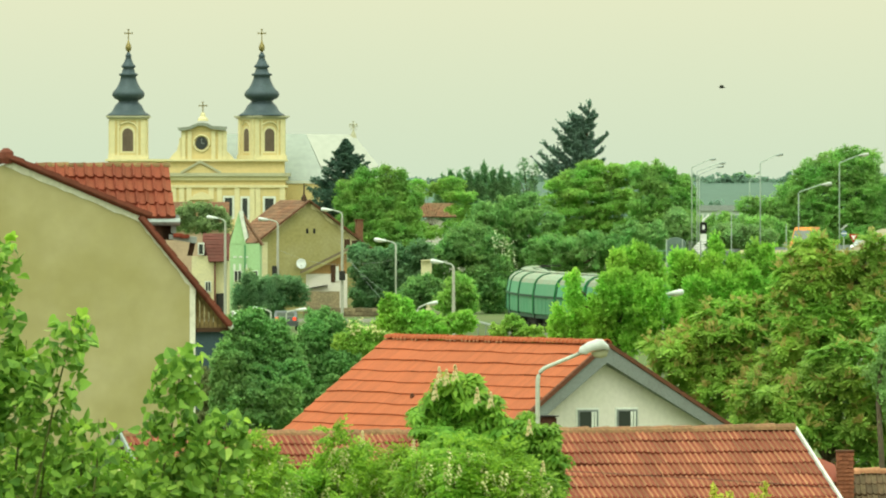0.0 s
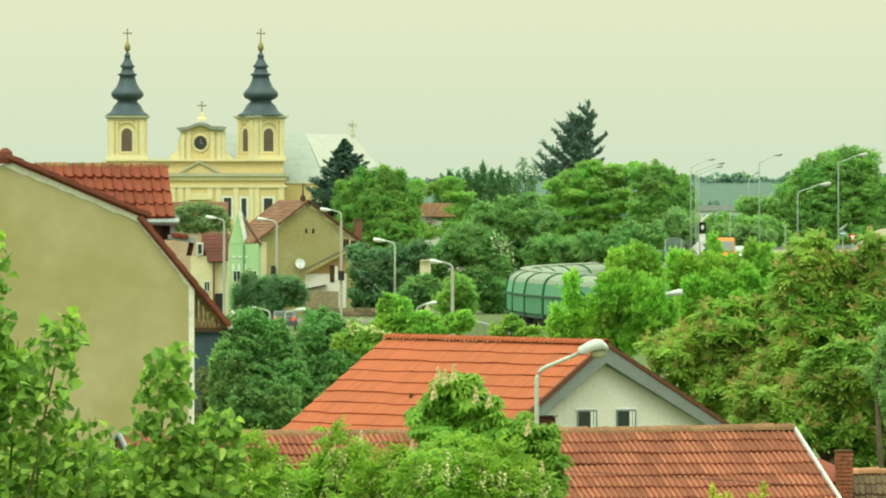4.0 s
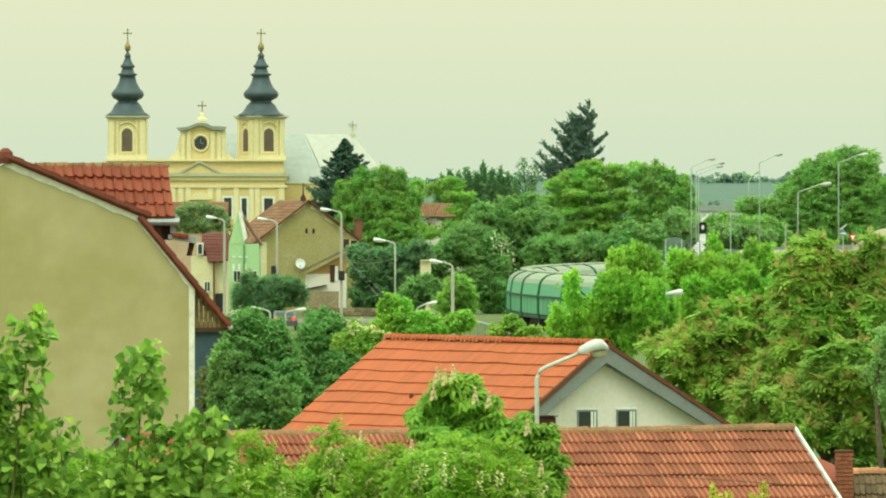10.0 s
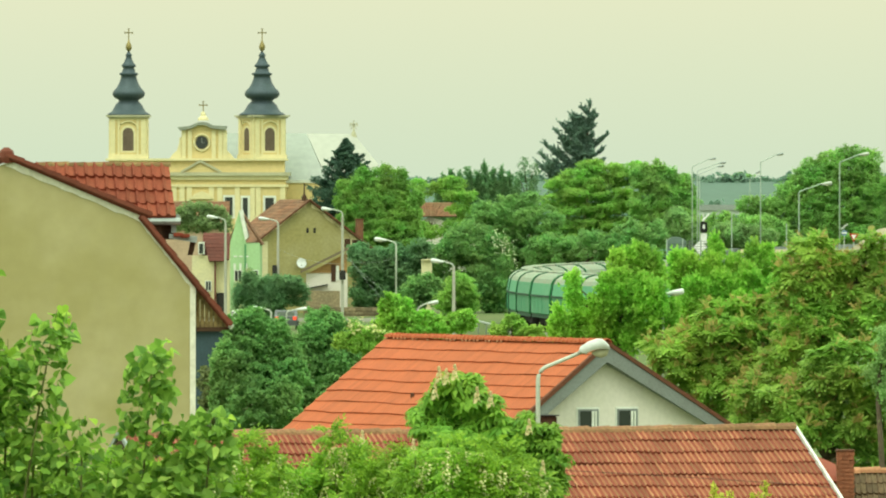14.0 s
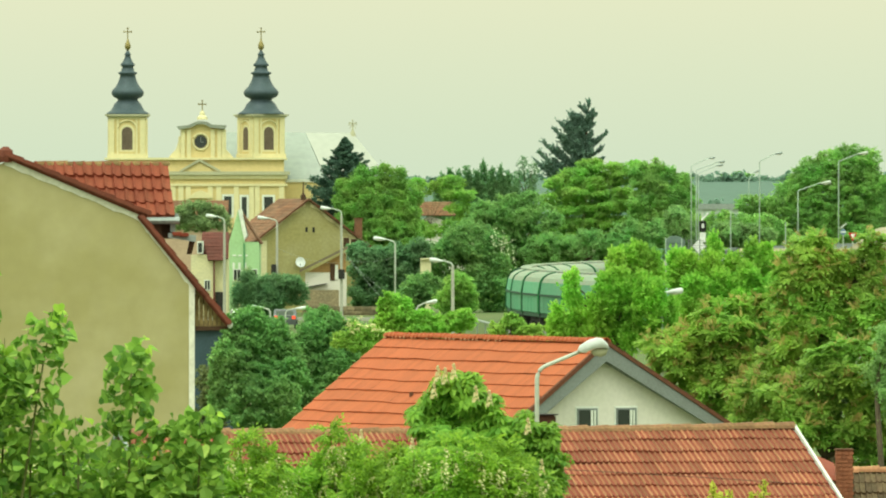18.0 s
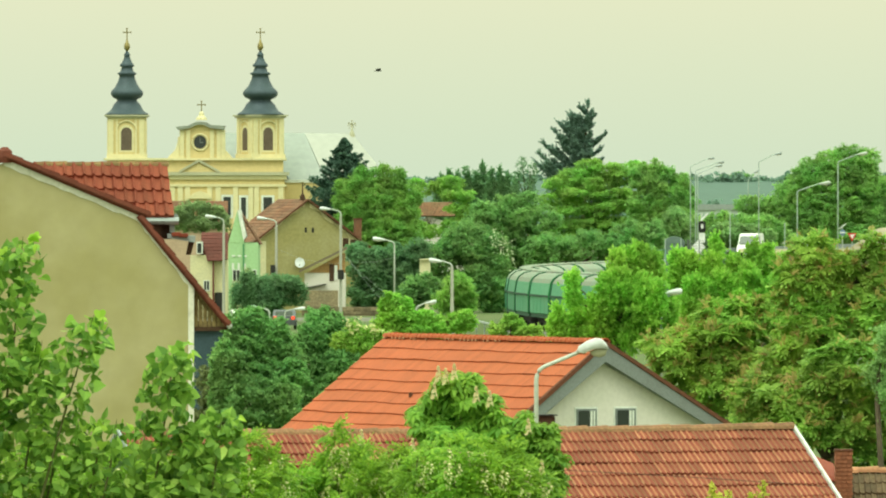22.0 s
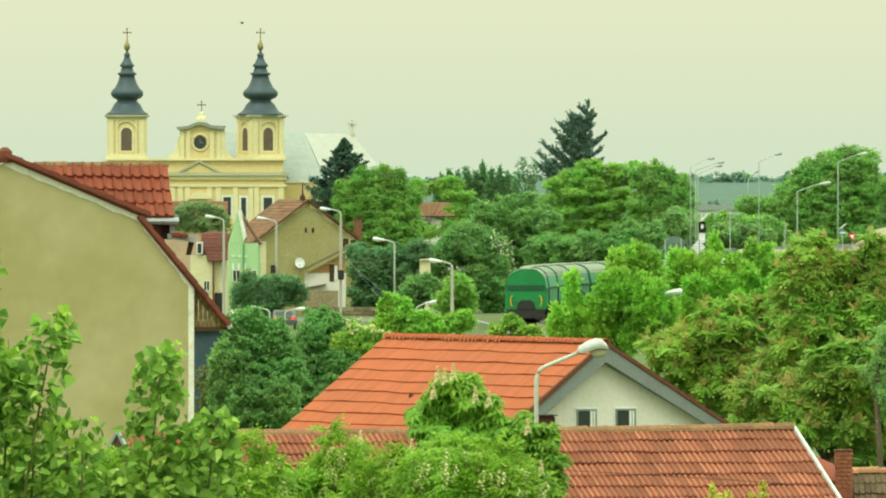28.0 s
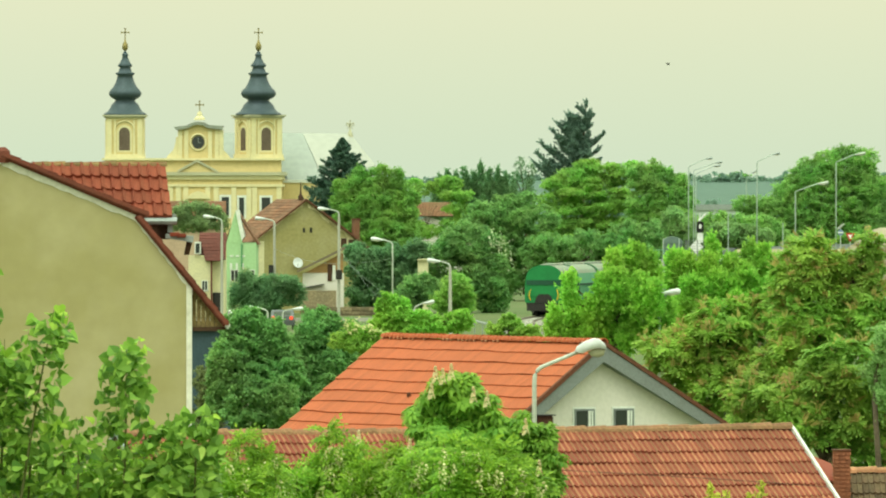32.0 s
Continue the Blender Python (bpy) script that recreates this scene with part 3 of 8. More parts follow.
def tree(label, x, y, lobes, material, size, count, seed, name="tree", category="tree", trunk=0.18, clump=0.2, per_lobe=64, up=0.45, group="", base=0.0, spray=None, rise=0.0, tall=0.8, rosette=None):
    """A tapered trunk with limbs into each lobe and a crown of clumped leaves. Lobes are set out from the trunk's foot."""
    rng = np.random.default_rng(seed)
    t = thing(name, label, category, x, y, base, group=group)
    low = min(l[2] - l[5] for l in lobes)
    top = max(l[2] for l in lobes)
    fork = max(0.5, low + 0.3 * (top - low))
    part("trunk", Shape().tube([(0, 0, -0.2), (0.03 * fork, 0.02, fork * 0.5), (0, 0, fork)], trunk, 8, trunk * 0.7), M_BARK, t, smooth=True)
    for lx, ly, lz, rx, ry, rz in lobes:
        part("limb", Shape().tube(arc((0, 0, fork * 0.9), (lx * 0.35, ly * 0.35, fork + (lz - fork) * 0.7), (lx, ly, lz + rz * 0.4), 6), trunk * 0.55, 6, trunk * 0.12), M_BARK, t, smooth=True)
    if y > 600 and spray is None:
        clump, per_lobe = clump * 0.6, per_lobe * 4
    c, n, e = clumped(broken(lobes, rng) if 4 < len(lobes) < 20 else lobes, rng, clump, int(per_lobe * 0.8), count, up, tall)
    if spray is None:
        c = c + rng.normal(size=c.shape) * np.array([1.0, 1.0, 0.65]) * (0.11 if y > 600 else 0.055)
    if rosette:
        hubs, axes, hc, hw, hf = rosettes(lobes, rng, *rosette)
        hub_of = np.array([l[:3] for l in lobes])
        near = hub_of[np.argmin(np.linalg.norm(c[:, None] - hub_of[None], axis=2), axis=1)]
        c = near + (c - near) * 0.72
        tagged(part("inner_leaves", joined(spray, c, e + np.array([0, 0, rise]), rng, material, "inner_leaves", face=n), material, t), kind="stuff")
        crown = joined(spray, hc, hw, rng, material, "crown", 0.75, 1.25, hf)
        top = rng.uniform(size=len(hubs)) < 0.75
        at = np.repeat(hubs[top] + axes[top] * 0.08, 5, 0) + rng.normal(size=(5 * top.sum(), 3)) * 0.09
        tagged(part("new_growth", joined(pinnate(0.24, 4, 0.11, 0.5, 0.5), at, np.repeat(axes[top], 5, 0) + rng.normal(size=at.shape) * 0.5, rng, L_SHOOT, "new_growth"), L_SHOOT, t, "reddish young leaf shoots"), kind="stuff")
    elif spray is None:
        crown = leaf_mesh("crown", c, n, size, material, rng)
    else:
        side = np.cross(n, rng.normal(size=n.shape))
        crown = joined(spray, c, side * 0.7 + e * 0.6 + np.array([0, 0, rise]), rng, material, "crown", face=n + np.array([0, -0.2, 0.3]))
    part("crown", crown, material, t)
    return t


# ---- ground, track and roads ----
def ground_sheet():
    s = Shape()
    s.box(-1500, 1500, -150, 4700, -1.0, 0.0)
    tagged(part("ground", s, M_GRASS, None), "flat ground of grass and bare earth reaching the horizon", "ground", kind="structure")


TRACK_R, TRACK_X, TRACK_Y = 436.0, 6.35, 689.0


def on_track(s, off=0.0, z=0.0):
    """The place s metres along the curved track, counted from the point where it runs straight away; off to the right."""
    a = s / TRACK_R
    r = TRACK_R - off
    return Vector((TRACK_X + TRACK_R - r * math.cos(a), TRACK_Y + r * math.sin(a), z))


def railway():
    t = thing("railway_track", "curved single railway track on grey ballast", "railway track", TRACK_X, TRACK_Y, kind="structure")
    back = Matrix.Translation((-TRACK_X, -TRACK_Y, 0))
    steps = [-360 + 6 * i for i in range(110)]
    bed = Shape()
    for a, b in zip(steps, steps[1:]):
        q = [back @ on_track(u, o, z) for u in (a, b) for o, z in ((-2.6, 0.01), (-1.6, 0.3), (1.6, 0.3), (2.6, 0.01))]
        bed.add(q, [(0, 4, 5, 1), (1, 5, 6, 2), (2, 6, 7, 3)])
    part("ballast_bed", bed, M_BALLAST, t)
    for side in (-0.72, 0.72):
        rail = Shape()
        for a, b in zip(steps, steps[1:]):
            q = [back @ on_track(u, side + o, z) for u in (a, b) for o, z in ((-0.035, 0.42), (-0.035, 0.57), (0.035, 0.57), (0.035, 0.42))]
            rail.add(q, [(0, 4, 5, 1), (1, 5, 6, 2), (2, 6, 7, 3), (3, 7, 4, 0)])
        part("rail", rail, M_STEEL, t)
    ties = Shape()
    for i in range(520):
        m = back @ Matrix.Translation(on_track(-120 + 0.62 * i, 0, 0.3)) @ pose(0, 0, 0, 0, 0, -math.degrees((-120 + 0.62 * i) / TRACK_R))
        ties.box(-1.3, 1.3, -0.13, 0.13, 0.0, 0.12, m)
    tagged(part("sleepers", ties, M_CONCRETE, t), kind="stuff")


RAMP = [(75, 960, 5.55), (45, 892, 4.95), (34.4, 860, 4.75), (29.8, 835, 4.7), (26.4, 812, 4.5), (25.1, 792, 4.25), (23.8, 768, 3.95), (22.9, 745, 3.7), (23.8, 728, 3.5), (25.6, 700, 3.11), (27.5, 682, 2.6), (33, 660, 2.01), (50, 640, 1.41), (90, 632, 0.98)]


def smooth_path(points, n=6):
    out = []
    p = [Vector(points[0]), *[Vector(q) for q in points], Vector(points[-1])]
    for i in range(1, len(p) - 2):
        for k in range(n):
            t = k / n
            a, b, c, d = p[i - 1:i + 3]
            out.append(0.5 * ((2 * b) + (c - a) * t + (2 * a - 5 * b + 4 * c - d) * t * t + (3 * b - a - 3 * c + d) * t ** 3))
    return out + [p[-2]]


def ramp_road():
    t = thing("ramp_road", "asphalt ramp road curving down an embankment", "road", 22, 715, kind="structure")
    o = Vector((22, 715, 0))
    pts = [q - o for q in smooth_path(RAMP)]
    deck, bank = Shape(), Shape()
    rows = []
    for i, q in enumerate(pts):
        d = (pts[min(i + 1, len(pts) - 1)] - pts[max(0, i - 1)])
        n = Vector((d.y, -d.x, 0)).normalized()
        rows.append((q - n * 4.2, q + n * 4.2, n))
    for (a, b, n), (c, d, k) in zip(rows, rows[1:]):
        deck.add([a, b, d, c], [(0, 1, 2, 3)])
        for p, q, m1, m2 in ((a, c, -n, -k), (b, d, n, k)):
            f1, f2 = p + m1 * 2.2, q + m2 * 2.2
            f1.z = f2.z = 0.005
            low = Vector((0, 0, -0.05))
            bank.add([p + low, q + low, f2, f1], [(0, 1, 2, 3)])
    part("road_surface", deck, M_ASPHALT, t)
    part("embankment", bank, M_GRASS, t)
    for side in (0, 1):
        rail = Shape()
        for i in range(0, len(rows) - 1):
            p, q = rows[i][side], rows[i + 1][side]
            rail.add([p + Vector((0, 0, 0.5)), q + Vector((0, 0, 0.5)), q + Vector((0, 0, 0.82)), p + Vector((0, 0, 0.82))], [(0, 1, 2, 3)])
            rail.tube([p + Vector((0, 0, -0.1)), p + Vector((0, 0, 0.8))], 0.06, 6)
        part("guard_rail", rail, M_ZINC, t)


def street():
    t = thing("street", "grey asphalt street with pale kerbs", "road", -14, 745, kind="structure")
    s = Shape().box(-30, 14.5, -5, 5, -0.1, 0.02)
    part("carriageway", s, M_ASPHALT, t)
    for y in (-5.2, 5.0):
        part("kerb", Shape().box(-30, 14.5, y, y + 0.2, -0.1, 0.16), M_CONCRETE, t)


# ---- the church ----
def cross_shape(s, x, y, z0, z1, w, thick):
    s.box(x - thick / 2, x + thick / 2, y - thick / 2, y + thick / 2, z0, z1)
    zc = z0 + (z1 - z0) * 0.66
    s.box(x - w / 2, x + w / 2, y - thick / 2, y + thick / 2, zc - thick / 2, zc + thick / 2)
    for q in (-w / 2, w / 2):
        s.box(x + q - thick * 0.35, x + q + thick * 0.35, y - thick / 2, y + thick / 2, zc - thick, zc + thick)
    return s.box(x - thick, x + thick, y - thick / 2, y + thick / 2, z1 - thick * 0.4, z1 + thick * 0.3)


def arched(cx, w, z0, z1, n=10):
    """Outline of an upright opening with a round head."""
    zc = z1 - w / 2
    return [(cx - w / 2, z0), (cx + w / 2, z0)] + [(cx + w / 2 * math.cos(math.pi * i / n), zc + w / 2 * math.sin(math.pi * i / n)) for i in range(n + 1)]


def tower(church, x, y, rz, z_low, z_top, half, swell):
    """One bell tower: shaft, corner pilasters, louvred windows on all faces and an onion spire."""
    m = pose(x, y, 0, 0, 0, rz)
    part("tower_shaft", Shape().box(-half, half, -half, half, z_low, z_top, m), M_YELLOW, church)
    part("tower_plinth", Shape().box(-half - 0.25, half + 0.25, -half - 0.25, half + 0.25, z_low + 0.003, z_low + 0.9, m), M_CREAM, church)
    for k in range(4):
        f = m @ pose(0, 0, 0, 0, 0, 90 * k)
        for px in (-half + 0.45, half - 0.45):
            part("pilaster", Shape().box(px - 0.4, px + 0.4, -half - 0.18, -half + 0.01, z_low + 0.9, z_top - 0.7, f), M_CREAM, church)
        for px in (-half * 0.52, half * 0.52):
            part("pilaster", Shape().box(px - 0.16, px + 0.16, -half - 0.12, -half + 0.01, z_low + 0.9, z_top - 0.7, f), M_CREAM, church)
        w = part("bell_window", Shape().slab(arched(0, 1.75, z_low + 1.5, z_low + 5.2), "y", -half - 0.04, -half + 0.1, f), M_LOUVRE, church, "brown louvred bell window")
        part("window_surround", Shape().slab(arched(0, 2.45, z_low + 1.2, z_low + 5.6), "y", -half - 0.02, -half + 0.1, f), M_CREAM, w)
        part("hood_mould", Shape().tube([f @ Vector((1.55 * math.cos(math.pi * i / 8), -half - 0.1, z_low + 4.9 + 1.35 * math.sin(math.pi * i / 8))) for i in range(9)], 0.14, 6), M_CREAM, w)
        for i in range(7):
            part("louvre", Shape().box(-0.8, 0.8, -half - 0.07, -half - 0.03, z_low + 1.65 + 0.4 * i, z_low + 1.75 + 0.4 * i, f), M_LOUVRE, w)
    for k, (a, b, q) in enumerate(((0.10, z_top - 0.7, z_top - 0.45), (0.35, z_top - 0.45, z_top - 0.2), (0.6, z_top - 0.2, z_top + 0.05))):
        part("cornice", Shape().box(-half - a, half + a, -half - a, half + a, b, q, m), (M_CREAM, M_GREYCORNICE, M_GREYCORNICE)[k], church)
    prof = [(3.73, 24.37), (3.55, 24.59), (2.93, 24.95), (2.57, 25.48), (2.31, 26.01), (1.86, 26.46), (1.64, 26.68), (1.86, 26.90), (2.44, 27.17), (2.75, 27.57),
            (2.79, 27.92), (2.57, 28.32), (2.08, 28.81), (1.69, 29.47), (1.42, 30.14), (1.29, 30.71), (1.64, 30.94), (1.64, 31.11), (1.15, 31.29), (1.06, 31.69),
            (0.89, 32.00), (1.24, 32.22), (1.20, 32.45), (0.89, 32.76), (0.58, 33.38), (0.44, 33.82), (0.58, 34.00), (0.44, 34.22), (0.18, 34.62)]
    sp = part("spire", Shape().lathe([(r * swell, z) for r, z in prof], x, y, 16, radians(rz + 11.25)), M_SLATE, church, "dark onion-shaped sheet-metal spire", smooth=True)
    zb = prof[-1][1]
    part("ball", Shape().lathe([(0.1, zb), (0.42, zb + 0.35), (0.5, zb + 0.75), (0.38, zb + 1.2), (0.2, zb + 1.5), (0.12, zb + 1.9)], x, y, 10), M_GILT, sp, smooth=True)
    part("cross", cross_shape(Shape(), x, y, zb + 1.8, 38.3, 1.25, 0.17), M_GILT, sp)


def build_church():
    c = thing("church", "yellow baroque church with two dark onion-spired towers", "church", -39.012, 1455)
    z_tow, z_top = 17.112, 24.296
    # facade block with its upper attic
    part("facade_wall", Shape().box(-15.187, 13.459, 0, 9, 0, 14.838), M_YELLOW, c)
    part("attic_wall", Shape().box(-15.005, 13.277, 0.3, 8.7, 14.838, 17.112), M_YELLOW, c)
    for z0, z1, out, mt in ((17.112 - 0.1, 17.112 + 0.25, 0.3, M_CREAM), (14.838 - 0.25, 14.838 + 0.3, 0.75, M_GREYCORNICE), (14.838 - 0.9, 14.838 - 0.25, 0.35, M_CREAM), (12.928 - 0.15, 12.928 + 0.25, 0.3, M_CREAM)):
        part("cornice", Shape().box(-15.187 - out, 13.459 + out, -out, 9 + out, z0, z1), mt, c)
    ped = part("pediment", Shape().slab([(-3.365, 14.929), (3.183, 14.929), (-0.182, 16.657)], "y", -0.5, 0.3), M_YELLOW, c)
    for a, b in (((318, 307), (353, 287)), ((353, 287), (390, 307))):
        xa, za, xb, zb = (a[0] - 355) / 11, 42.847 - a[1] / 11, (b[0] - 355) / 11, 42.847 - b[1] / 11
        part("raking_cornice", Shape().slab([(xa, za), (xb, zb), (xb, zb + 0.4), (xa, za + 0.4)], "y", -0.8, 0.3), M_GREYCORNICE, ped)
    # centre gable with round window and volutes
    zg, zt = 17.112, 22.295
    part("gable_wall", Shape().box(-3.274, 4.001, 0.4, 3.4, zg, 21.85), M_YELLOW, c)
    for px in (323, 334, 376, 388, 396):
        part("pilaster", Shape().box((px - 355) / 11 - 0.32, (px - 355) / 11 + 0.32, 0.2, 0.5, zg + 0.25, zt - 0.4), M_CREAM, c)
    for side in (-1, 1):
        pts = [(side * 3.3, zg + 0.25), (side * 5.2, zg + 0.25), (side * 4.7, zg + 0.9), (side * 4.0, zg + 1.6), (side * 3.65, zg + 2.8), (side * 3.6, zg + 3.6), (side * 3.3, zg + 3.7)]
        part("volute", Shape().slab(pts[::side], "y", 0.5, 2.6), M_CREAM, c)
    rim = [(-3.94, 22.39), (-1.97, 22.60), (-1.06, 23.0), (-0.5, 23.19), (0, 23.24), (0.5, 23.2), (1.06, 23.09), (1.8, 22.70), (4.09, 22.55)]
    soffit = [(-3.5, 21.87), (-1.67, 22.18), (-0.75, 22.66), (0, 22.78), (0.75, 22.66), (1.5, 22.20), (3.8, 21.94)]
    part("gable_cornice", Shape().slab(rim[::-1] + soffit, "y", -0.3, 3.8), surface("weathered grey sheet", (0.27, 0.29, 0.25), 0.6, 0.1, 0.4, 3.0, 0.1), c)
    part("gable_crown", Shape().slab([(3.8, 21.853), (3.8, 21.94)] + soffit[-2:0:-1] + [(-3.27, 21.9), (-3.27, 21.853)], "y", 0.38, 3.42), M_YELLOW, c)
    ped2 = part("pedestal", Shape().lathe([(0.9, zt + 1.2), (0.8, zt + 1.6), (0.45, zt + 1.9), (0.4, zt + 2.3), (0.2, zt + 2.6)], 0.2, 1.5, 8), M_CREAM, c)
    part("cross", cross_shape(Shape(), 0.2, 1.5, zt + 2.5, 26.569, 1.25, 0.17), M_GILT, ped2)
    zc = 19.931
    rnd = part("round_window", Shape().slab([(1.0 * math.cos(k * math.pi / 10), zc + 1.05 * math.sin(k * math.pi / 10)) for k in range(20)], "y", 0.3, 0.6), M_GLASS, c, "dark round clock window")
    ring = Shape()
    ring.tube([(1.25 * math.cos(k * math.pi / 12), 0.32, zc + 1.3 * math.sin(k * math.pi / 12)) for k in range(25)], 0.17, 6)
    part("surround", ring, M_CREAM, rnd)
    part("clock_bar", Shape().box(-0.05, 0.05, 0.26, 0.3, zc - 0.1, zc + 0.75).box(-0.05, 0.5, 0.26, 0.3, zc - 0.1, zc), M_GREYBOARD, rnd)
    # lower storey
    for px in (306, 320, 333, 372, 387, 418, 445, 455, 498):
        part("pilaster", Shape().box((px - 355) / 11 - 0.4, (px - 355) / 11 + 0.4, -0.2, 0.02, 2.0, 12.837), M_CREAM, c)
    for px, w, z1 in ((403, 1.2, 349), (432, 0.8, 350), (475, 1.4, 350)):
        x, zz = (px - 355) / 11, 42.847 - z1 / 11
        win = part("window", Shape().box(x - w / 2, x + w / 2, -0.06, 0.05, zz - 3.2, zz), M_GLASS, c, "dark tall church window")
        part("frame", Shape().box(x - w / 2 - 0.35, x + w / 2 + 0.35, -0.04, 0.05, zz - 3.4, zz + 0.35), M_TRIM, win)
    part("portal_hood", Shape().slab([(-1.9, 10.837), (1.9, 10.837), (1.2, 11.655), (0, 12.11), (-1.2, 11.655)], "y", -0.6, 0.1), M_CREAM, c)
    tower(c, -11.867, 3.4, 0, z_tow, z_top, 2.93, 0.95)
    tower(c, 9.639, 3.6, 28, z_tow, z_top, 2.75, 1.02)
    # nave and choir behind
    zr, ze = 21.55, 13.838
    part("nave_wall", Shape().box(4.092, 19.733, 9.05, 26, 0, ze), M_YELLOW, c)
    part("nave_cornice", Shape().box(4.092, 20.006, 8.8, 26.3, ze - 0.4, ze + 0.05), M_TRIM, c)
    nv = Shape().add([(1.2, 9.1, ze), (20.006, 9.1, ze), (16.551, 17.5, zr), (1.2, 17.5, zr), (20.006, 26, ze), (1.2, 26, ze)], [(0, 1, 2, 3), (3, 2, 4, 5), (1, 4, 2), (0, 3, 5), (0, 5, 4, 1)])
    part("nave_roof", nv, M_PALEROOF, c)
    ch = Shape().add([(20.097, 9.4, ze + 0.01), (28.463, 14, 16.293), (24.28, 17.6, zr - 0.1), (16.642, 17.6, zr - 0.02), (28.463, 24, 16.293), (20.097, 27, ze)], [(0, 1, 2, 3), (2, 1, 4), (3, 2, 4, 5), (0, 5, 4, 1), (0, 3, 5)])
    part("choir_roof", ch, M_BRIGHTROOF, c, "bright white sheet-metal choir roof")
    part("choir_wall", Shape().box(20.279, 28.1, 12, 25.5, 0, ze - 0.3), M_YELLOW, c)
    xr = 24.28
    zr2 = 21.2
    fin = Shape().lathe([(0.55, zr2 - 0.4), (0.4, zr2 + 0.3), (0.15, zr2 + 0.8), (0.1, zr2 + 1.2)], xr, 17.6, 8)
    cross_shape(fin, xr, 17.6, zr2 + 0.8, 23.568, 1.2, 0.16)
    for k in range(8):
        a = k * math.pi / 4
        zz = 22.75
        fin.tube([(xr, 17.6, zz), (xr + 0.75 * math.cos(a), 17.6, zz + 0.75 * math.sin(a))], 0.05, 4)
    part("ray_cross", fin, M_GREYCORNICE, c)


# ---- houses along the far street ----
def window_part(parent, x, y, z, w, h, name="window"):
    """A window on a wall that faces the front: frame, glass, glazing bar and sill."""
    f = part(name, Shape().box(x - w / 2, x + w / 2, y - 0.06, y + 0.04, z, z + h), M_TRIM, parent)
    part("pane", Shape().box(x - w / 2 + 0.07, x - 0.03, y - 0.08, y - 0.05, z + 0.07, z + h - 0.07), M_GLASS, f)
    part("pane", Shape().box(x + 0.03, x + w / 2 - 0.07, y - 0.08, y - 0.05, z + 0.07, z + h - 0.07), M_GLASS, f)
    part("sill", Shape().box(x - w / 2 - 0.06, x + w / 2 + 0.06, y - 0.14, y, z - 0.06, z), M_CONCRETE, f)
    return f


def far_tiles(parent, corner, along, down, n_down, material, name="roof"):
    """A tiled roof plane: a deck and courses that lap over one another."""
    a, d = Vector(along), Vector(down)
    nrm = a.cross(d).normalized()
    if nrm.z < 0:
        nrm = -nrm
    c = Vector(corner)
    laid = random.Random(n_down)
    low = nrm * -0.14
    deck = part(name, Shape().add([c - nrm * 0.07, c + a - nrm * 0.07, c + a + d - nrm * 0.07, c + d - nrm * 0.07, c + low, c + a + low, c + a + d + low, c + d + low], [(0, 1, 2, 3), (4, 7, 6, 5), (0, 4, 5, 1), (1, 5, 6, 2), (2, 6, 7, 3), (3, 7, 4, 0)]), material, parent)
    for j in range(n_down):
        p, q = c + d * (j / n_down), c + d * ((j + 1.12) / n_down)
        cuts = [0.0]
        while cuts[-1] < 1.0:
            cuts.append(min(1.0, cuts[-1] + laid.uniform(0.5, 1.5) / a.length))
        for u, v in zip(cuts, cuts[1:]):
            lip = nrm * laid.uniform(0.015, 0.045)
            p0, p1, q0, q1 = p + a * u, p + a * v, q + a * u, q + a * v
            part("tile_course", Shape().add([p0, p1, q1 + lip, q0 + lip, p0 - nrm * 0.06, p1 - nrm * 0.06, q1 - nrm * 0.01, q0 - nrm * 0.01],
                 [(0, 1, 2, 3), (4, 7, 6, 5), (3, 2, 6, 7), (0, 3, 7, 4), (1, 5, 6, 2), (0, 4, 5, 1)]), material, deck)
    return deck


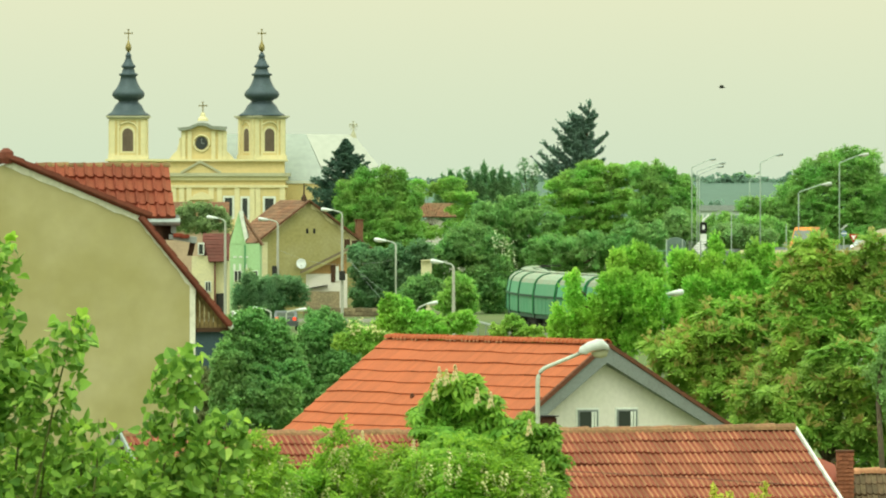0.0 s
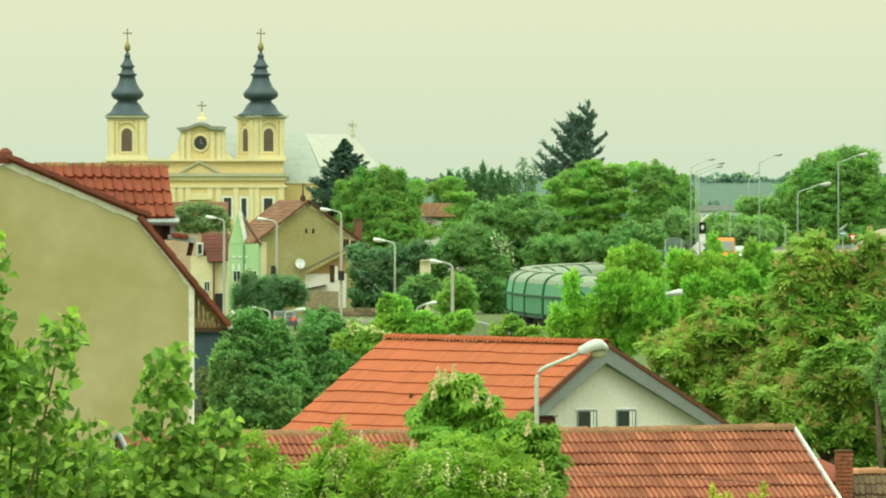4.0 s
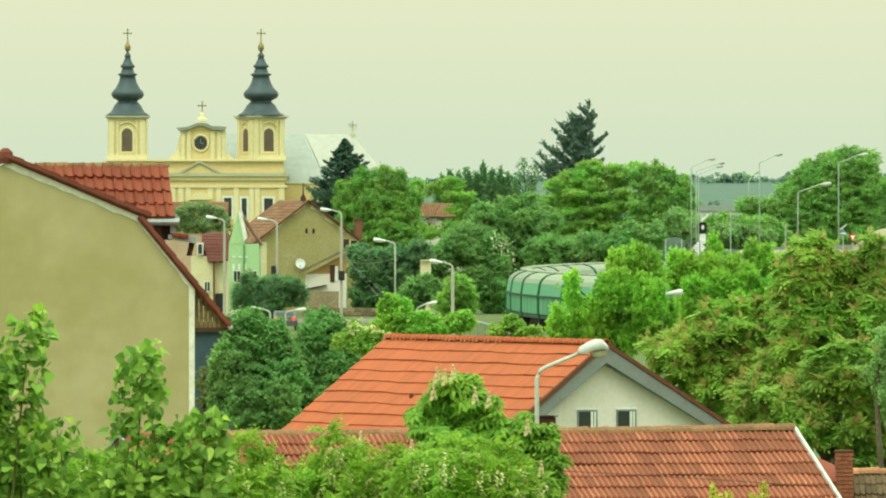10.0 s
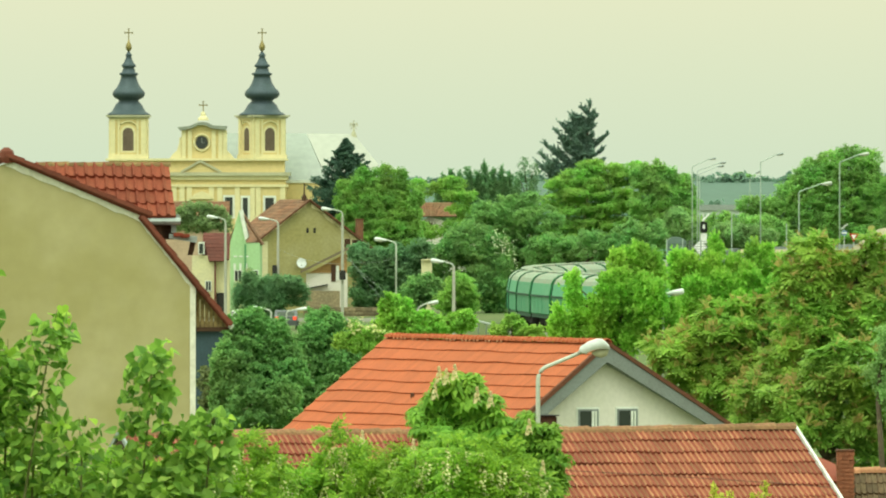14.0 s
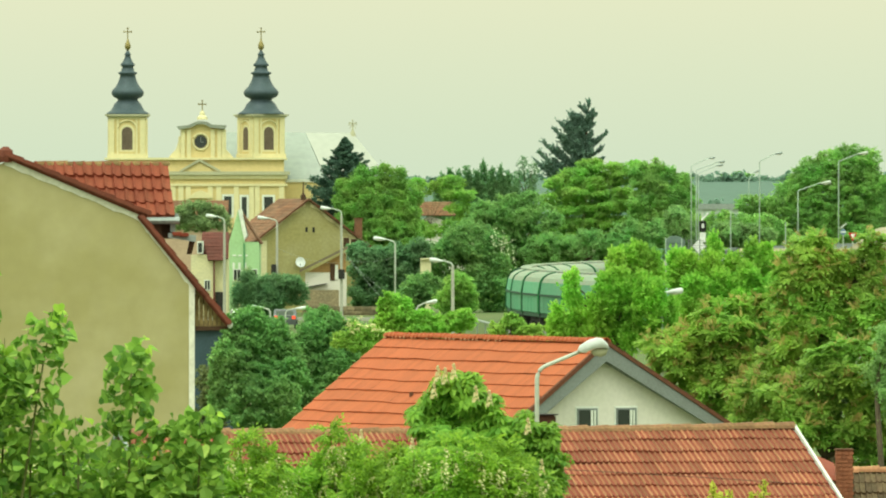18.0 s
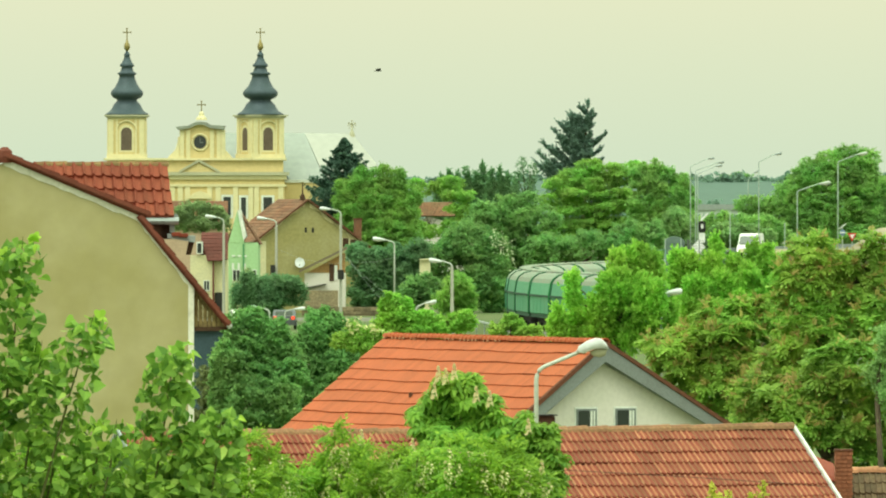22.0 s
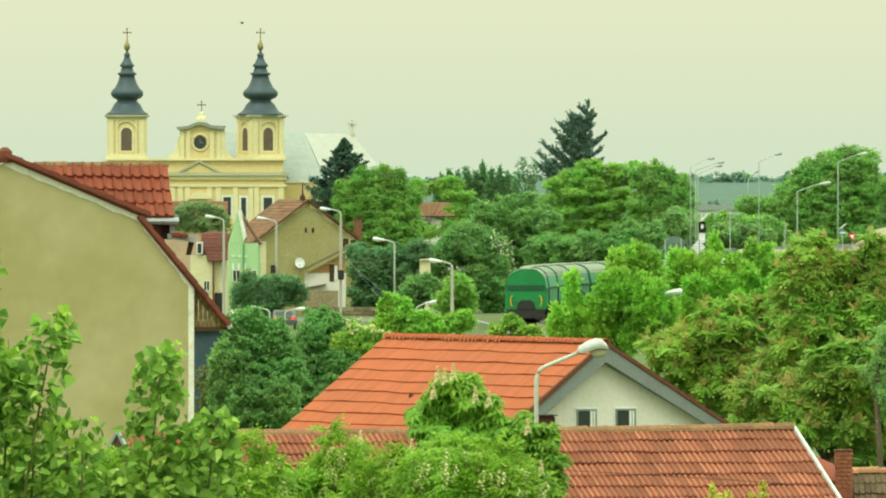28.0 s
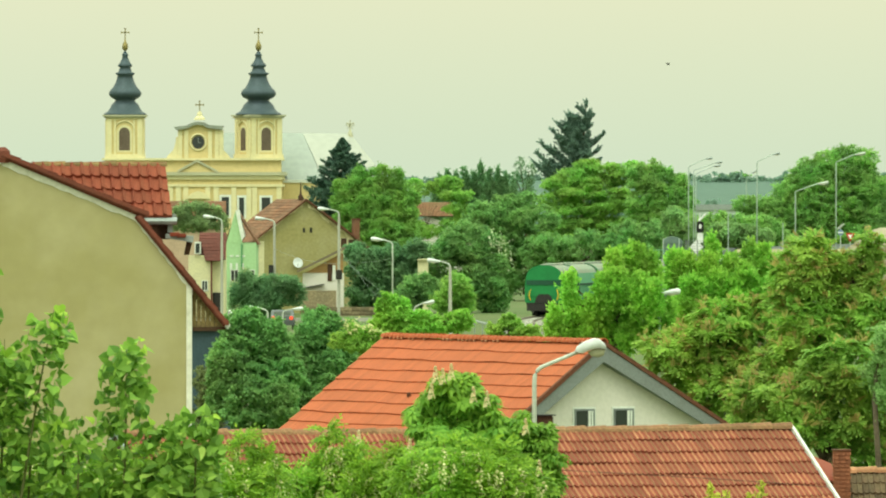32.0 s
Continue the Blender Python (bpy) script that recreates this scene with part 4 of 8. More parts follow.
def house_ochre():
    """Tall ochre gable house with its mint green street front."""
    D = 800.0
    h = thing("gable_house", "old ochre gable house with a brown tiled roof", "house", -11.95, D, rz=17)
    zr, ze, zq = 9.95, 6.45, 5.7
    xl, xr = -4.707, 5.753
    part("gable_wall", Shape().slab([(xl, 0), (xr, 0), (xr, zq), (0, zr), (xl, ze)], "y", 0, 9), M_OCHRE, h)
    for px in (542, 555):
        part("attic_vent", Shape().slab(arched((px - 545) / 20, 0.2, 7.1, 7.55), "y", -0.03, 0.05), M_BLACK, h)
    # roof with ridge running back and to the street side
    far_tiles(h, (-0.0, -0.35, zr + 0.12), (0, 9.7, 0), (xl - 0.4, 0, ze - zr - 0.28), 14, M_TILE_FAR)
    far_tiles(h, (0.0, -0.35, zr + 0.12), (0, 9.7, 0), (xr + 0.3, 0, zq - zr - 0.25), 14, M_TILE_FAR)
    part("verge_board", Shape().slab([(xl - 0.3, ze - 0.3), (0, zr), (0, zr + 0.16), (xl - 0.3, ze - 0.14)], "y", -0.42, -0.3).slab([(xr + 0.3, zq - 0.24), (0, zr), (0, zr + 0.16), (xr + 0.3, zq - 0.08)], "y", -0.42, -0.3), M_VERGE, h)
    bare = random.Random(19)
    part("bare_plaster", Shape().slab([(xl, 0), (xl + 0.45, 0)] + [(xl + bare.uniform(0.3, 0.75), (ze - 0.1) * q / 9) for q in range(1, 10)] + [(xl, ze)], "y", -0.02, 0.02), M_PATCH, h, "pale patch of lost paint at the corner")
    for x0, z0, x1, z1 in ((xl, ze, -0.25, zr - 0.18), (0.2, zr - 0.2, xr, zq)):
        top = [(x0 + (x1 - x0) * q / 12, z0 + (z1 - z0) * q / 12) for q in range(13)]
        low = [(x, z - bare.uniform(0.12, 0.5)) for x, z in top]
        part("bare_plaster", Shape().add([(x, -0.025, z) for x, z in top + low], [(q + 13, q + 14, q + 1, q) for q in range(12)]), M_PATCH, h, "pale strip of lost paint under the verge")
    part("ridge_finial", Shape().lathe([(0.25, zr), (0.22, zr + 0.4), (0.08, zr + 0.6), (0.04, zr + 1.6)], -0.3, 0.5, 8), M_DARKWOOD, h)
    for k in range(2):
        part("window_surround", Shape().box(3.18 + 0.7 * k, 3.86 + 0.72 * k, -0.04, 0.05, 5.7, 6.62 - 0.12 * k), M_CREAMWALL, h)
        part("gable_window", Shape().box(3.24 + 0.7 * k, 3.78 + 0.72 * k, -0.07, 0.05, 5.76, 6.6 - 0.12 * k), M_DARKWOOD, h)
    part("downpipe", Shape().tube([(xl + 0.05, -0.1, ze - 0.2), (xl + 0.15, -0.15, ze - 0.6), (xl + 0.15, -0.15, 0.2)], 0.09, 6), M_TILE_WINE, h)
    part("pale_quoin", Shape().box(xl + 0.02, xl + 0.9, -0.03, 0.02, 0.5, ze - 0.1), M_CREAMWALL, h)
    part("meter_box", Shape().box(-3.1, -2.8, -0.25, 0.0, 3.3, 3.9, bevel=0.03), M_BLACK, h)
    c = part("chimney", Shape().box(5.35, 5.9, 3, 3.7, zq - 1.5, 8.25), M_TILE_FAR, h)
    part("chimney_cap", Shape().box(5.3, 5.95, 2.95, 3.75, 8.25, 8.35), M_VERGE, c)
    dish = thing("satellite_dish", "white satellite dish on the ochre gable wall", "satellite dish", -12.65, D - 0.5, 4.4)
    part("reflector", Shape().lathe([(0.05, 0.0), (0.25, 0.03), (0.42, 0.09), (0.47, 0.13), (0.42, 0.11), (0.05, 0.03)], 0, 0, 14), M_LAMPHEAD, dish, smooth=True).matrix_basis = pose(0, 0, 0, 75, 0, 20)
    part("feed_arm", Shape().tube([(0, 0.1, -0.35), (0.05, -0.5, -0.1)], 0.03, 5), M_GREYBOARD, dish)
    part("bracket", Shape().tube([(0, 0.0, 0), (0, 0.5, 0)], 0.04, 5), M_GREYBOARD, dish)
    # lean-to behind, with timber gable
    s = thing("lean_to_house", "small house with orange timber gable and grey lean-to roof", "house", -10.432, 780)
    part("wall", Shape().box(-1.462, 2.048, 0, 5, 0, 3.642), M_WHITE, s)
    part("timber_gable", Shape().slab([(-1.267, 3.691), (2.048, 3.691), (2.048, 5.446)], "y", 0.05, 0.3), surface("orange timber", (0.37, 0.22, 0.09), 0.85, 0.2, 1.0, 8.0, 0.2, second=(0.3, 0.14, 0.05)), s)
    part("lean_to_roof", Shape().slab([(-1.95, 3.886), (2.145, 5.934), (2.145, 5.70), (-1.95, 3.69)], "y", -0.6, 5.5), surface("grey-brown eave sheet", (0.20, 0.155, 0.11), 0.85, 0.2, 1.0, 8.0, 0.2), s)
    part("awning", Shape().slab([(-1.45, 2.30), (0.40, 2.66), (0.40, 2.74), (-1.45, 2.40)], "y", -0.5, 0.1), M_UNDER, s)
    part("base_wall", Shape().box(-1.56, 1.462, -2.6, -2.3, 0, 2.18), M_RUBBLE, s, "tan rubble stone wall")
    fw = part("fence_wall", Shape().box(-1.658, 4.972, -3.2, -3.0, 0, 0.766), M_RUBBLE, s, "low rubble stone wall")
    stone = random.Random(17)
    for j in range(4):
        x = -1.56
        while x < 4.875:
            w = stone.uniform(0.3, 0.7)
            part("stone", Shape().box(x, x + w - 0.04, -3.27 - stone.uniform(0, 0.05), -3.19, 0.766 - 0.32 * (j + 1), 0.766 - 0.32 * j - 0.04, bevel=0.03), M_RUBBLE, fw)
            x += w
    part("window", Shape().box(0.682, 1.073, -0.06, 0.05, 2.96, 4.422), M_DARKWOOD, s)
    part("white_shutter", Shape().box(1.121, 1.365, -0.08, 0.05, 3.057, 4.325), M_TRIM, s)


def house_mint():
    D = 780.0
    h = thing("mint_house", "mint green house with a steep white-edged street gable", "house", -17.501, D)
    x0, x1 = -0.975, 1.609
    zt, ze = 9.005, 6.275
    part("wall", Shape().box(x0, x1, 0, 9, 0, ze), M_MINT, h)
    part("gable_front", Shape().slab([(x0, ze), (x1 - 1.2, ze), (-0.195, zt)], "y", -0.03, 0.4), M_MINT, h)
    part("gable_edge", Shape().slab([(-0.195, zt + 0.1), (0.098, zt + 0.1), (0.634, 6.86), (0.341, 6.47)], "y", -0.3, 3.0), M_TRIM, h)
    far_tiles(h, (-0.049, 0.3, zt), (0, 8, 0), (1.853, 0, -2.828), 10, M_TILE_FAR)
    far_tiles(h, (-0.049, 0.3, zt), (0, 8, 0), (-1.17, 0, -2.828), 10, M_TILE_FAR)
    part("downpipe", Shape().tube([(0.341, -0.1, ze - 0.1), (0.341, -0.1, 0.3)], 0.07, 6), surface("green pipe", (0.1, 0.3, 0.14), 0.6), h)
    for k in range(3):
        part("moulding", Shape().box(x0 + 0.3 + 0.5 * k, x0 + 0.6 + 0.5 * k, -0.06, 0.02, 5.056, 5.202), M_TRIM, h)
        part("moulding", Shape().box(x0 + 0.3 + 0.5 * k, x0 + 0.5 + 0.5 * k, -0.06, 0.02, 3.935, 4.52), M_TRIM, h)
    for k in range(2):
        window_part(h, x0 + 0.7 + 1.4 * k, 0.0, 2.862, 0.7, 1.1)
    w = thing("wine_roof_house", "cream house with a wine red hipped roof", "house", -19.828, 770)
    a0, a1 = -1.636, 1.444
    part("wall", Shape().box(a0, a1, 0, 7, 0, 4.965), M_CREAMWALL, w)
    part("front_bay", Shape().box(a0, 0.289, -0.6, 0.1, 0, 5.254), M_CREAMWALL, w)
    far_tiles(w, (-0.77, 2.5, 7.179), (2.31, 0, 0), (0, -3.0, -2.214), 9, M_TILE_WINE)
    far_tiles(w, (-0.674, 0.5, 6.553), (1.444, 0, 0.0), (0.5, -1.5, -1.732), 6, M_TILE_WINE, "bay_roof")
    part("dormer_window", Shape().box(-1.107, -0.578, -0.9, 0.5, 5.35, 6.409), M_TRIM, w)
    part("dormer_glass", Shape().box(-1.011, -0.674, -0.95, -0.88, 5.446, 6.264), M_GLASS, w)
    part("downpipe", Shape().tube([(0.241, -0.75, 5.109), (0.337, -0.75, 4.772), (0.337, -0.75, 0.3)], 0.08, 6), M_TILE_WINE, w)
    window_part(w, -0.241, -0.6, 2.222, 0.55, 0.9)
    part("gate", Shape().box(0.433, 1.155, -0.2, 0.0, 0, 2.077, bevel=0.03), M_UNDER, w)
    # roofs farther back
    b = thing("red_roof_house", "pale house with a faded red roof among trees", "house", -32.272, 1150)
    part("wall", Shape().box(-4, 4.5, 0, 7, 0, 6.9), surface("pinkish render", (0.5, 0.36, 0.26), 0.95, 0.1, 0.4, 4.0), b)
    far_tiles(b, (-4.4, 3.5, 10.206), (9.3, 0, 0), (0, -4.0, -3.306), 12, M_TILE_FAR)
    far_tiles(b, (-4.4, 3.5, 10.206), (9.3, 0, 0), (0, 4.0, -3.306), 12, M_TILE_FAR)
    g = thing("orange_roof_house", "white house with an orange tiled roof behind trees", "house", -1.005, 1005)
    part("wall", Shape().slab([(-4, 0), (4, 0), (4, 7.002), (-0.5, 8.321), (-4, 7.002)], "y", 0, 7), M_WHITE, g)
    far_tiles(g, (-2.0, 2.0, 9.95), (4.1, 0, 0), (0.4, -2.6, -1.5), 7, surface("bright orange tile", (0.21, 0.10, 0.055), 0.9, 0.25, 0.8, 6.0, 0.2, second=(0.15, 0.12, 0.06), amount=0.6))
    d = thing("white_shed", "small white shed wall among bushes", "shed", -1.53, 765)
    part("wall", Shape().box(-0.4, 0.5, 0, 2, 0, 4.897), M_CREAMWALL, d)
    part("roof", Shape().slab([(-0.42, 4.945), (0.52, 4.992), (0.52, 4.897), (-0.42, 4.849)], "y", -0.3, 2.3), M_CREAMWALL, d)


# ---- lamps and poles ----
def rounded(outline, half, name, material, parent, label=""):
    """A flat outline in x and z made thick along y, with its sides drawn in."""
    cx, cz = sum(p[0] for p in outline) / len(outline), sum(p[1] for p in outline) / len(outline)
    k = len(outline)
    vs = [(cx + (x - cx) * g, y, cz + (z - cz) * g) for y, g in ((-half, 0.93), (-half * 0.92, 0.99), (0, 1.0), (half * 0.92, 0.99), (half, 0.93)) for x, z in outline]
    fs = [(j * k + i, j * k + (i + 1) % k, (j + 1) * k + (i + 1) % k, (j + 1) * k + i) for j in range(4) for i in range(k)]
    return part(name, Shape().add(vs, fs + [tuple(range(k))[::-1], tuple(range(4 * k, 5 * k))]), material, parent, label, smooth=True)


def roof_lamp():
    """The street lamp that rises close before the orange roof."""
    t = thing("street_lamp", "white curved street lamp rising before a red tiled roof", "street lamp", 1.536, 148, group="street lamps")
    part("pole", Shape().tube([(0, 0, 0), (0, 0, 6.369)] + arc((0, 0, 6.369), (0, 0, 6.573), (0.157, 0, 6.628), 6)[1:] + [(0.759, 0, 6.878)], 0.038, 8, 0.03), M_LAMPPOLE, t, smooth=True)
    hd = rounded([(0.662, 6.872), (0.693, 6.949), (0.832, 7.036), (0.971, 7.084), (1.063, 7.075), (1.156, 6.985), (1.188, 6.908), (1.095, 6.918), (0.971, 6.909), (0.86, 6.87), (0.786, 6.828), (0.72, 6.84)], 0.15, "lantern", M_LAMPHEAD, t, "white wedge-shaped lantern")
    rounded([(0.86, 6.86), (0.971, 6.902), (1.095, 6.91), (1.165, 6.90), (1.13, 6.80), (1.036, 6.768), (0.93, 6.79)], 0.11, "lamp_glass", surface("yellowed lamp bowl", (0.34, 0.33, 0.21), 0.35, 0.1, 3.0, 14.0, 0.05), hd, "yellowed lamp bowl")


def street_lamp(label, x, y, height, reach, rise, head, radius, material=None, name="street_lamp", concrete=0.0, group="street lamps", straight=False, shell=None):
    """A pole that bends into an arm with a drop-shaped lantern; reach is negative towards the west."""
    t = thing(name, label, "street lamp", x, y, group=group)
    mt = material or M_LAMPPOLE
    sgn = 1 if reach > 0 else -1
    if concrete:
        part("concrete_pole", Shape().tube([(0, 0, -0.3), (0, 0, concrete)], radius * 2.0, 8, radius * 1.5), M_CONCRETE, t)
    bend = min(0.24, abs(reach) * 0.4)
    if straight:
        bend = 0.12
    part("pole", Shape().tube([(0, 0, max(0.0, concrete - 0.6)), (0, 0, height - rise - bend)] + arc((0, 0, height - rise - bend), (0, 0, height - rise), (sgn * bend, 0, height - rise + rise * min(0.45, bend / abs(reach))), 6)[1:] + [(reach, 0, height)], radius, 8, radius * 0.75), mt, t, smooth=True)
    lx = reach + sgn * head * 0.45
    a = math.degrees(math.atan2(rise * 0.5, abs(reach)))
    m = pose(lx, 0, height + 0.02, 0, -sgn * a * 0.8, 0)
    s = Shape()
    prof = [(-0.52, 0.035), (-0.46, 0.07), (-0.1, 0.115), (0.25, 0.145), (0.45, 0.135), (0.52, 0.06)]
    k = 10
    vs = [m @ Vector((sgn * u * head, r * 1.2 * head / 0.7 * math.cos(2 * math.pi * i / k), (0.8 if math.sin(2 * math.pi * i / k) > 0 else 1.0) * r * head / 0.7 * math.sin(2 * math.pi * i / k))) for u, r in prof for i in range(k)]
    fs = [(j * k + i, j * k + (i + 1) % k, (j + 1) * k + (i + 1) % k, (j + 1) * k + i) for j in range(len(prof) - 1) for i in range(k)]
    fs += [tuple(range(k)), tuple(range((len(prof) - 1) * k, len(prof) * k))]
    hd = part("lantern", s.add(vs, fs), shell or M_LAMPHEAD, t, "white drop-shaped lantern", smooth=True)
    part("lamp_glass", Shape().lathe([(0.02, -0.06), (head * 0.17, -0.03), (head * 0.17, 0.02)], 0, 0, 10), surface("lamp glass", (0.6, 0.58, 0.42), 0.3), hd).matrix_basis = m @ Matrix.Translation((sgn * 0.08 * head, 0, -0.14 * head)) @ Matrix.Diagonal((1.6, 1, 1, 1))
    return t


M_MAST = surface("grey mast", (0.42, 0.50, 0.45), 0.6, 0.1)


def lamps():
    roof_lamp()
    for px, top, hx, D, conc in ((397, 384, 372, 727, 7.9), (490, 387, 463, 750, 8.0), (604, 370, 575, 715, 8.6), (699, 424, 671, 640, 0), (801, 462, 772, 600, 5.4)):
        street_lamp("pale street lamp on a tall pole beside the street", (px - 784) / 16000 * D, D, 9.2 + (370 - top) / 16000 * D, (hx + 10 - px) / 16000 * D, 0.22, 0.85, 0.065, concrete=conc)
    for px, top, hx, D in ((478, 545, 470, 640),):
        street_lamp("low white street lamp among bushes", (px - 784) / 16000 * D, D, 9.2 + (370 - top) / 16000 * D, (hx - 8 - px) / 16000 * D, 0.2, 0.75, 0.07)
    street_lamp("low white street lamp among bushes", -11.16, 640, 2.12, 0.72, 0.15, 0.75, 0.05)
    street_lamp("low white street lamp among bushes", 8.82, 364.3, 5.83, 0.15, 0.06, 0.72, 0.06)
    street_lamp("low white street lamp among bushes", -1.028, 350, 5.569, 0.394, 0.175, 0.42, 0.035)
    for px, top, hx, D, hd in ((1223, 281, 1264, 820, 0.6), (1232, 288, 1281, 800, 0.6), (1236, 294, 1278, 815, 0.6), (1344, 273, 1382, 790, 0.65), (1325, 305, 1345, 1000, 0.6), (1412, 325, 1462, 700, 0.85), (1484, 273, 1529, 720, 0.8)):
        street_lamp("thin grey mast with an angled lamp arm beside the ramp road", (px - 784) / 16000 * D, D, 9.2 + (370 - top) / 16000 * D, (hx - 10 - px) / 16000 * D, (14 / 16000) * D, hd, 0.05, M_MAST, group="ramp lamps", straight=True, shell=M_LAMPPOLE if px in (1412, 1484) else M_ZINC)
    # wires from the concrete pole
    for i, (x1, z1, y1) in enumerate(((-1.838, 0.95, 600), (-0.713, 1.513, 600), (-3.36, 5.8, 640), (-14.7, 5.7, 800))):
        a, b = Vector((-8.044, 715, 6.072 - 0.4 * i)), Vector((x1, y1, z1))
        w = tagged(new("wire", None), "thin dark overhead wire sagging from a pole", "wire")
        w.matrix_world = pose(a.x, a.y, a.z)
        mid = (a + b) / 2 - a - Vector((0, 0, 0.7))
        part("cable", Shape().tube(arc((0, 0, 0), mid, b - a, 12), 0.007, 5), M_ZINC, w)
    box = thing("pole_box", "dark junction box on a lamp pole", "box", -14.06, 749.7, 3.7)
    part("case", Shape().box(-0.2, 0.2, -0.15, 0.1, 0, 0.85, bevel=0.03), M_UNDER, box)
    box = thing("pole_box", "dark junction box on the concrete pole", "box", -8.032, 714.7, 3.622)
    part("case", Shape().box(-0.25, 0.25, -0.15, 0.1, 0, 0.75, bevel=0.03), M_UNDER, box)


def signals():
    s = thing("rail_signal", "railway signal with black lamp panel over a white diamond board", "rail signal", 22.376, 780)
    zc = 7.835
    part("mast", Shape().tube([(0, 0, 0), (0, 0, zc + 1.0)], 0.09, 8), M_LAMPPOLE, s)
    pn = part("lamp_panel", Shape().box(-0.28, 0.32, -0.3, -0.1, 7.152, 8.127, bevel=0.08), M_BLACK, s)
    part("lamp_lens", Shape().box(-0.09, 0.14, -0.36, -0.29, 7.494, 7.884, bevel=0.05), M_SIGNWHITE, pn)
    part("hood", Shape().tube([(-0.1, -0.4, zc + 0.35), (0.5, -0.4, zc + 0.95)], 0.1, 6), M_SIGNWHITE, s)
    part("cabinet", Shape().box(-0.25, 0.28, -0.35, -0.1, 6.275, 7.104, bevel=0.03), M_SIGNWHITE, s)
    part("diamond_board", Shape().slab([(-0.9, 5.934), (-0.3, 5.3), (0.3, 5.934), (-0.3, 6.519)], "y", -0.5, -0.44), M_SIGNWHITE, s)
    y = thing("yield_sign", "red and white triangular give-way sign", "road sign", 31.719, 700)
    z = 7.012
    part("post", Shape().tube([(0, 0.06, 0), (0, 0.06, z + 0.3)], 0.04, 6), M_LAMPPOLE, y)
    part("board", Shape().slab([(-0.36, z + 0.3), (0.0, z - 0.36), (0.36, z + 0.3)], "y", -0.02, 0.02), M_RED, y)
    part("face", Shape().slab([(-0.2, z + 0.2), (0.0, z - 0.16), (0.2, z + 0.2)], "y", -0.03, -0.02), M_SIGNWHITE, y)
    b = thing("direction_sign", "small blue and white road sign on a post", "road sign", 31.196, 705)
    z = 7.349
    part("post", Shape().tube([(0, 0.06, 0), (0, 0.06, z + 0.6)], 0.04, 6), M_LAMPPOLE, b)
    part("board", Shape().lathe([(0.02, -0.02), (0.24, -0.02), (0.24, 0.02), (0.02, 0.02)], 0, 0, 16), surface("blue sign paint", (0.2, 0.3, 0.42), 0.5), b).matrix_basis = pose(0, 0, z, 90, 0, 0)
    part("arrow", Shape().box(-0.2, 0.2, -0.06, -0.03, z - 0.05, z + 0.05), M_SIGNWHITE, b)
    part("lamp_hood", Shape().tube([(-0.25, -0.05, z + 0.28), (0.28, -0.05, z + 0.68)], 0.07, 6), M_LAMPPOLE, b)
    h = thing("sand_heap", "rounded sand-coloured heap beside the ramp", "heap", 33.551, 690)
    hp = Shape().lathe([(3.4, 0.0), (2.9, 6.181), (1.6, 7.13), (1.1, 7.561), (0.5, 7.734), (0.05, 7.777)], 0.4, 0, 18)
    part("mound", hp, M_SAND, h, smooth=True)
    g = thing("overpass", "distant concrete overpass with slim piers", "bridge", 42.656, 1250, kind="structure")
    part("deck", Shape().box(-8.203, 7.031, 0, 6, 8.419, 9.356), M_MAST, g)
    part("parapet", Shape().box(-8.203, 7.031, -0.2, 0.0, 9.044, 9.825), M_ZINC, g)
    for px in (1294, 1362, 1388):
        part("pier", Shape().tube([((px - 1330) / 12.8, 2, 0), ((px - 1330) / 12.8, 2, 8.419)], 0.22, 8), M_LAMPPOLE, g)
    f = thing("mesh_fence", "grey mesh fence panel beside the track", "fence", 20.02, 770)
    for k in range(5):
        part("post", Shape().tube([(-1.0 + 0.95 * k, 0, 0), (-1.0 + 0.95 * k, 0, 6.553)], 0.04, 6), M_GREYBOARD, f)
    for k in range(14):
        part("bar", Shape().tube([(-1.0, 0, 3.6 + 0.22 * k), (2.8, 0, 3.6 + 0.22 * k)], 0.015, 4), M_GREYBOARD, f)
    part("barrier", Shape().box(4.572, 14.438, -20.2, -20.0, 5.544, 5.872), M_CREAMWALL, f)


def guard_fence():
    b = thing("guard_rail", "pale metal guard rail beside the railway crossing", "guard rail", 1.466, 690)
    d = Vector((4.095 - 1.466, -60, 0))
    part("rail", Shape().tube([(0, 0, 0.95), d + Vector((0, 0, 0.95))], 0.09, 6), M_ZINC, b)
    for k in range(6):
        part("post", Shape().tube([d * (k / 5) + Vector((0, 0.1, 0)), d * (k / 5) + Vector((0, 0.1, 0.98))], 0.04, 6), M_ZINC, b)
    r = thing("service_road", "pale grey service road beside the track", "road", 6.6, 600, kind="structure")
    part("surface", Shape().box(-3.5, 3.0, -25, 12, -0.1, 0.03), M_CONCRETE, r)


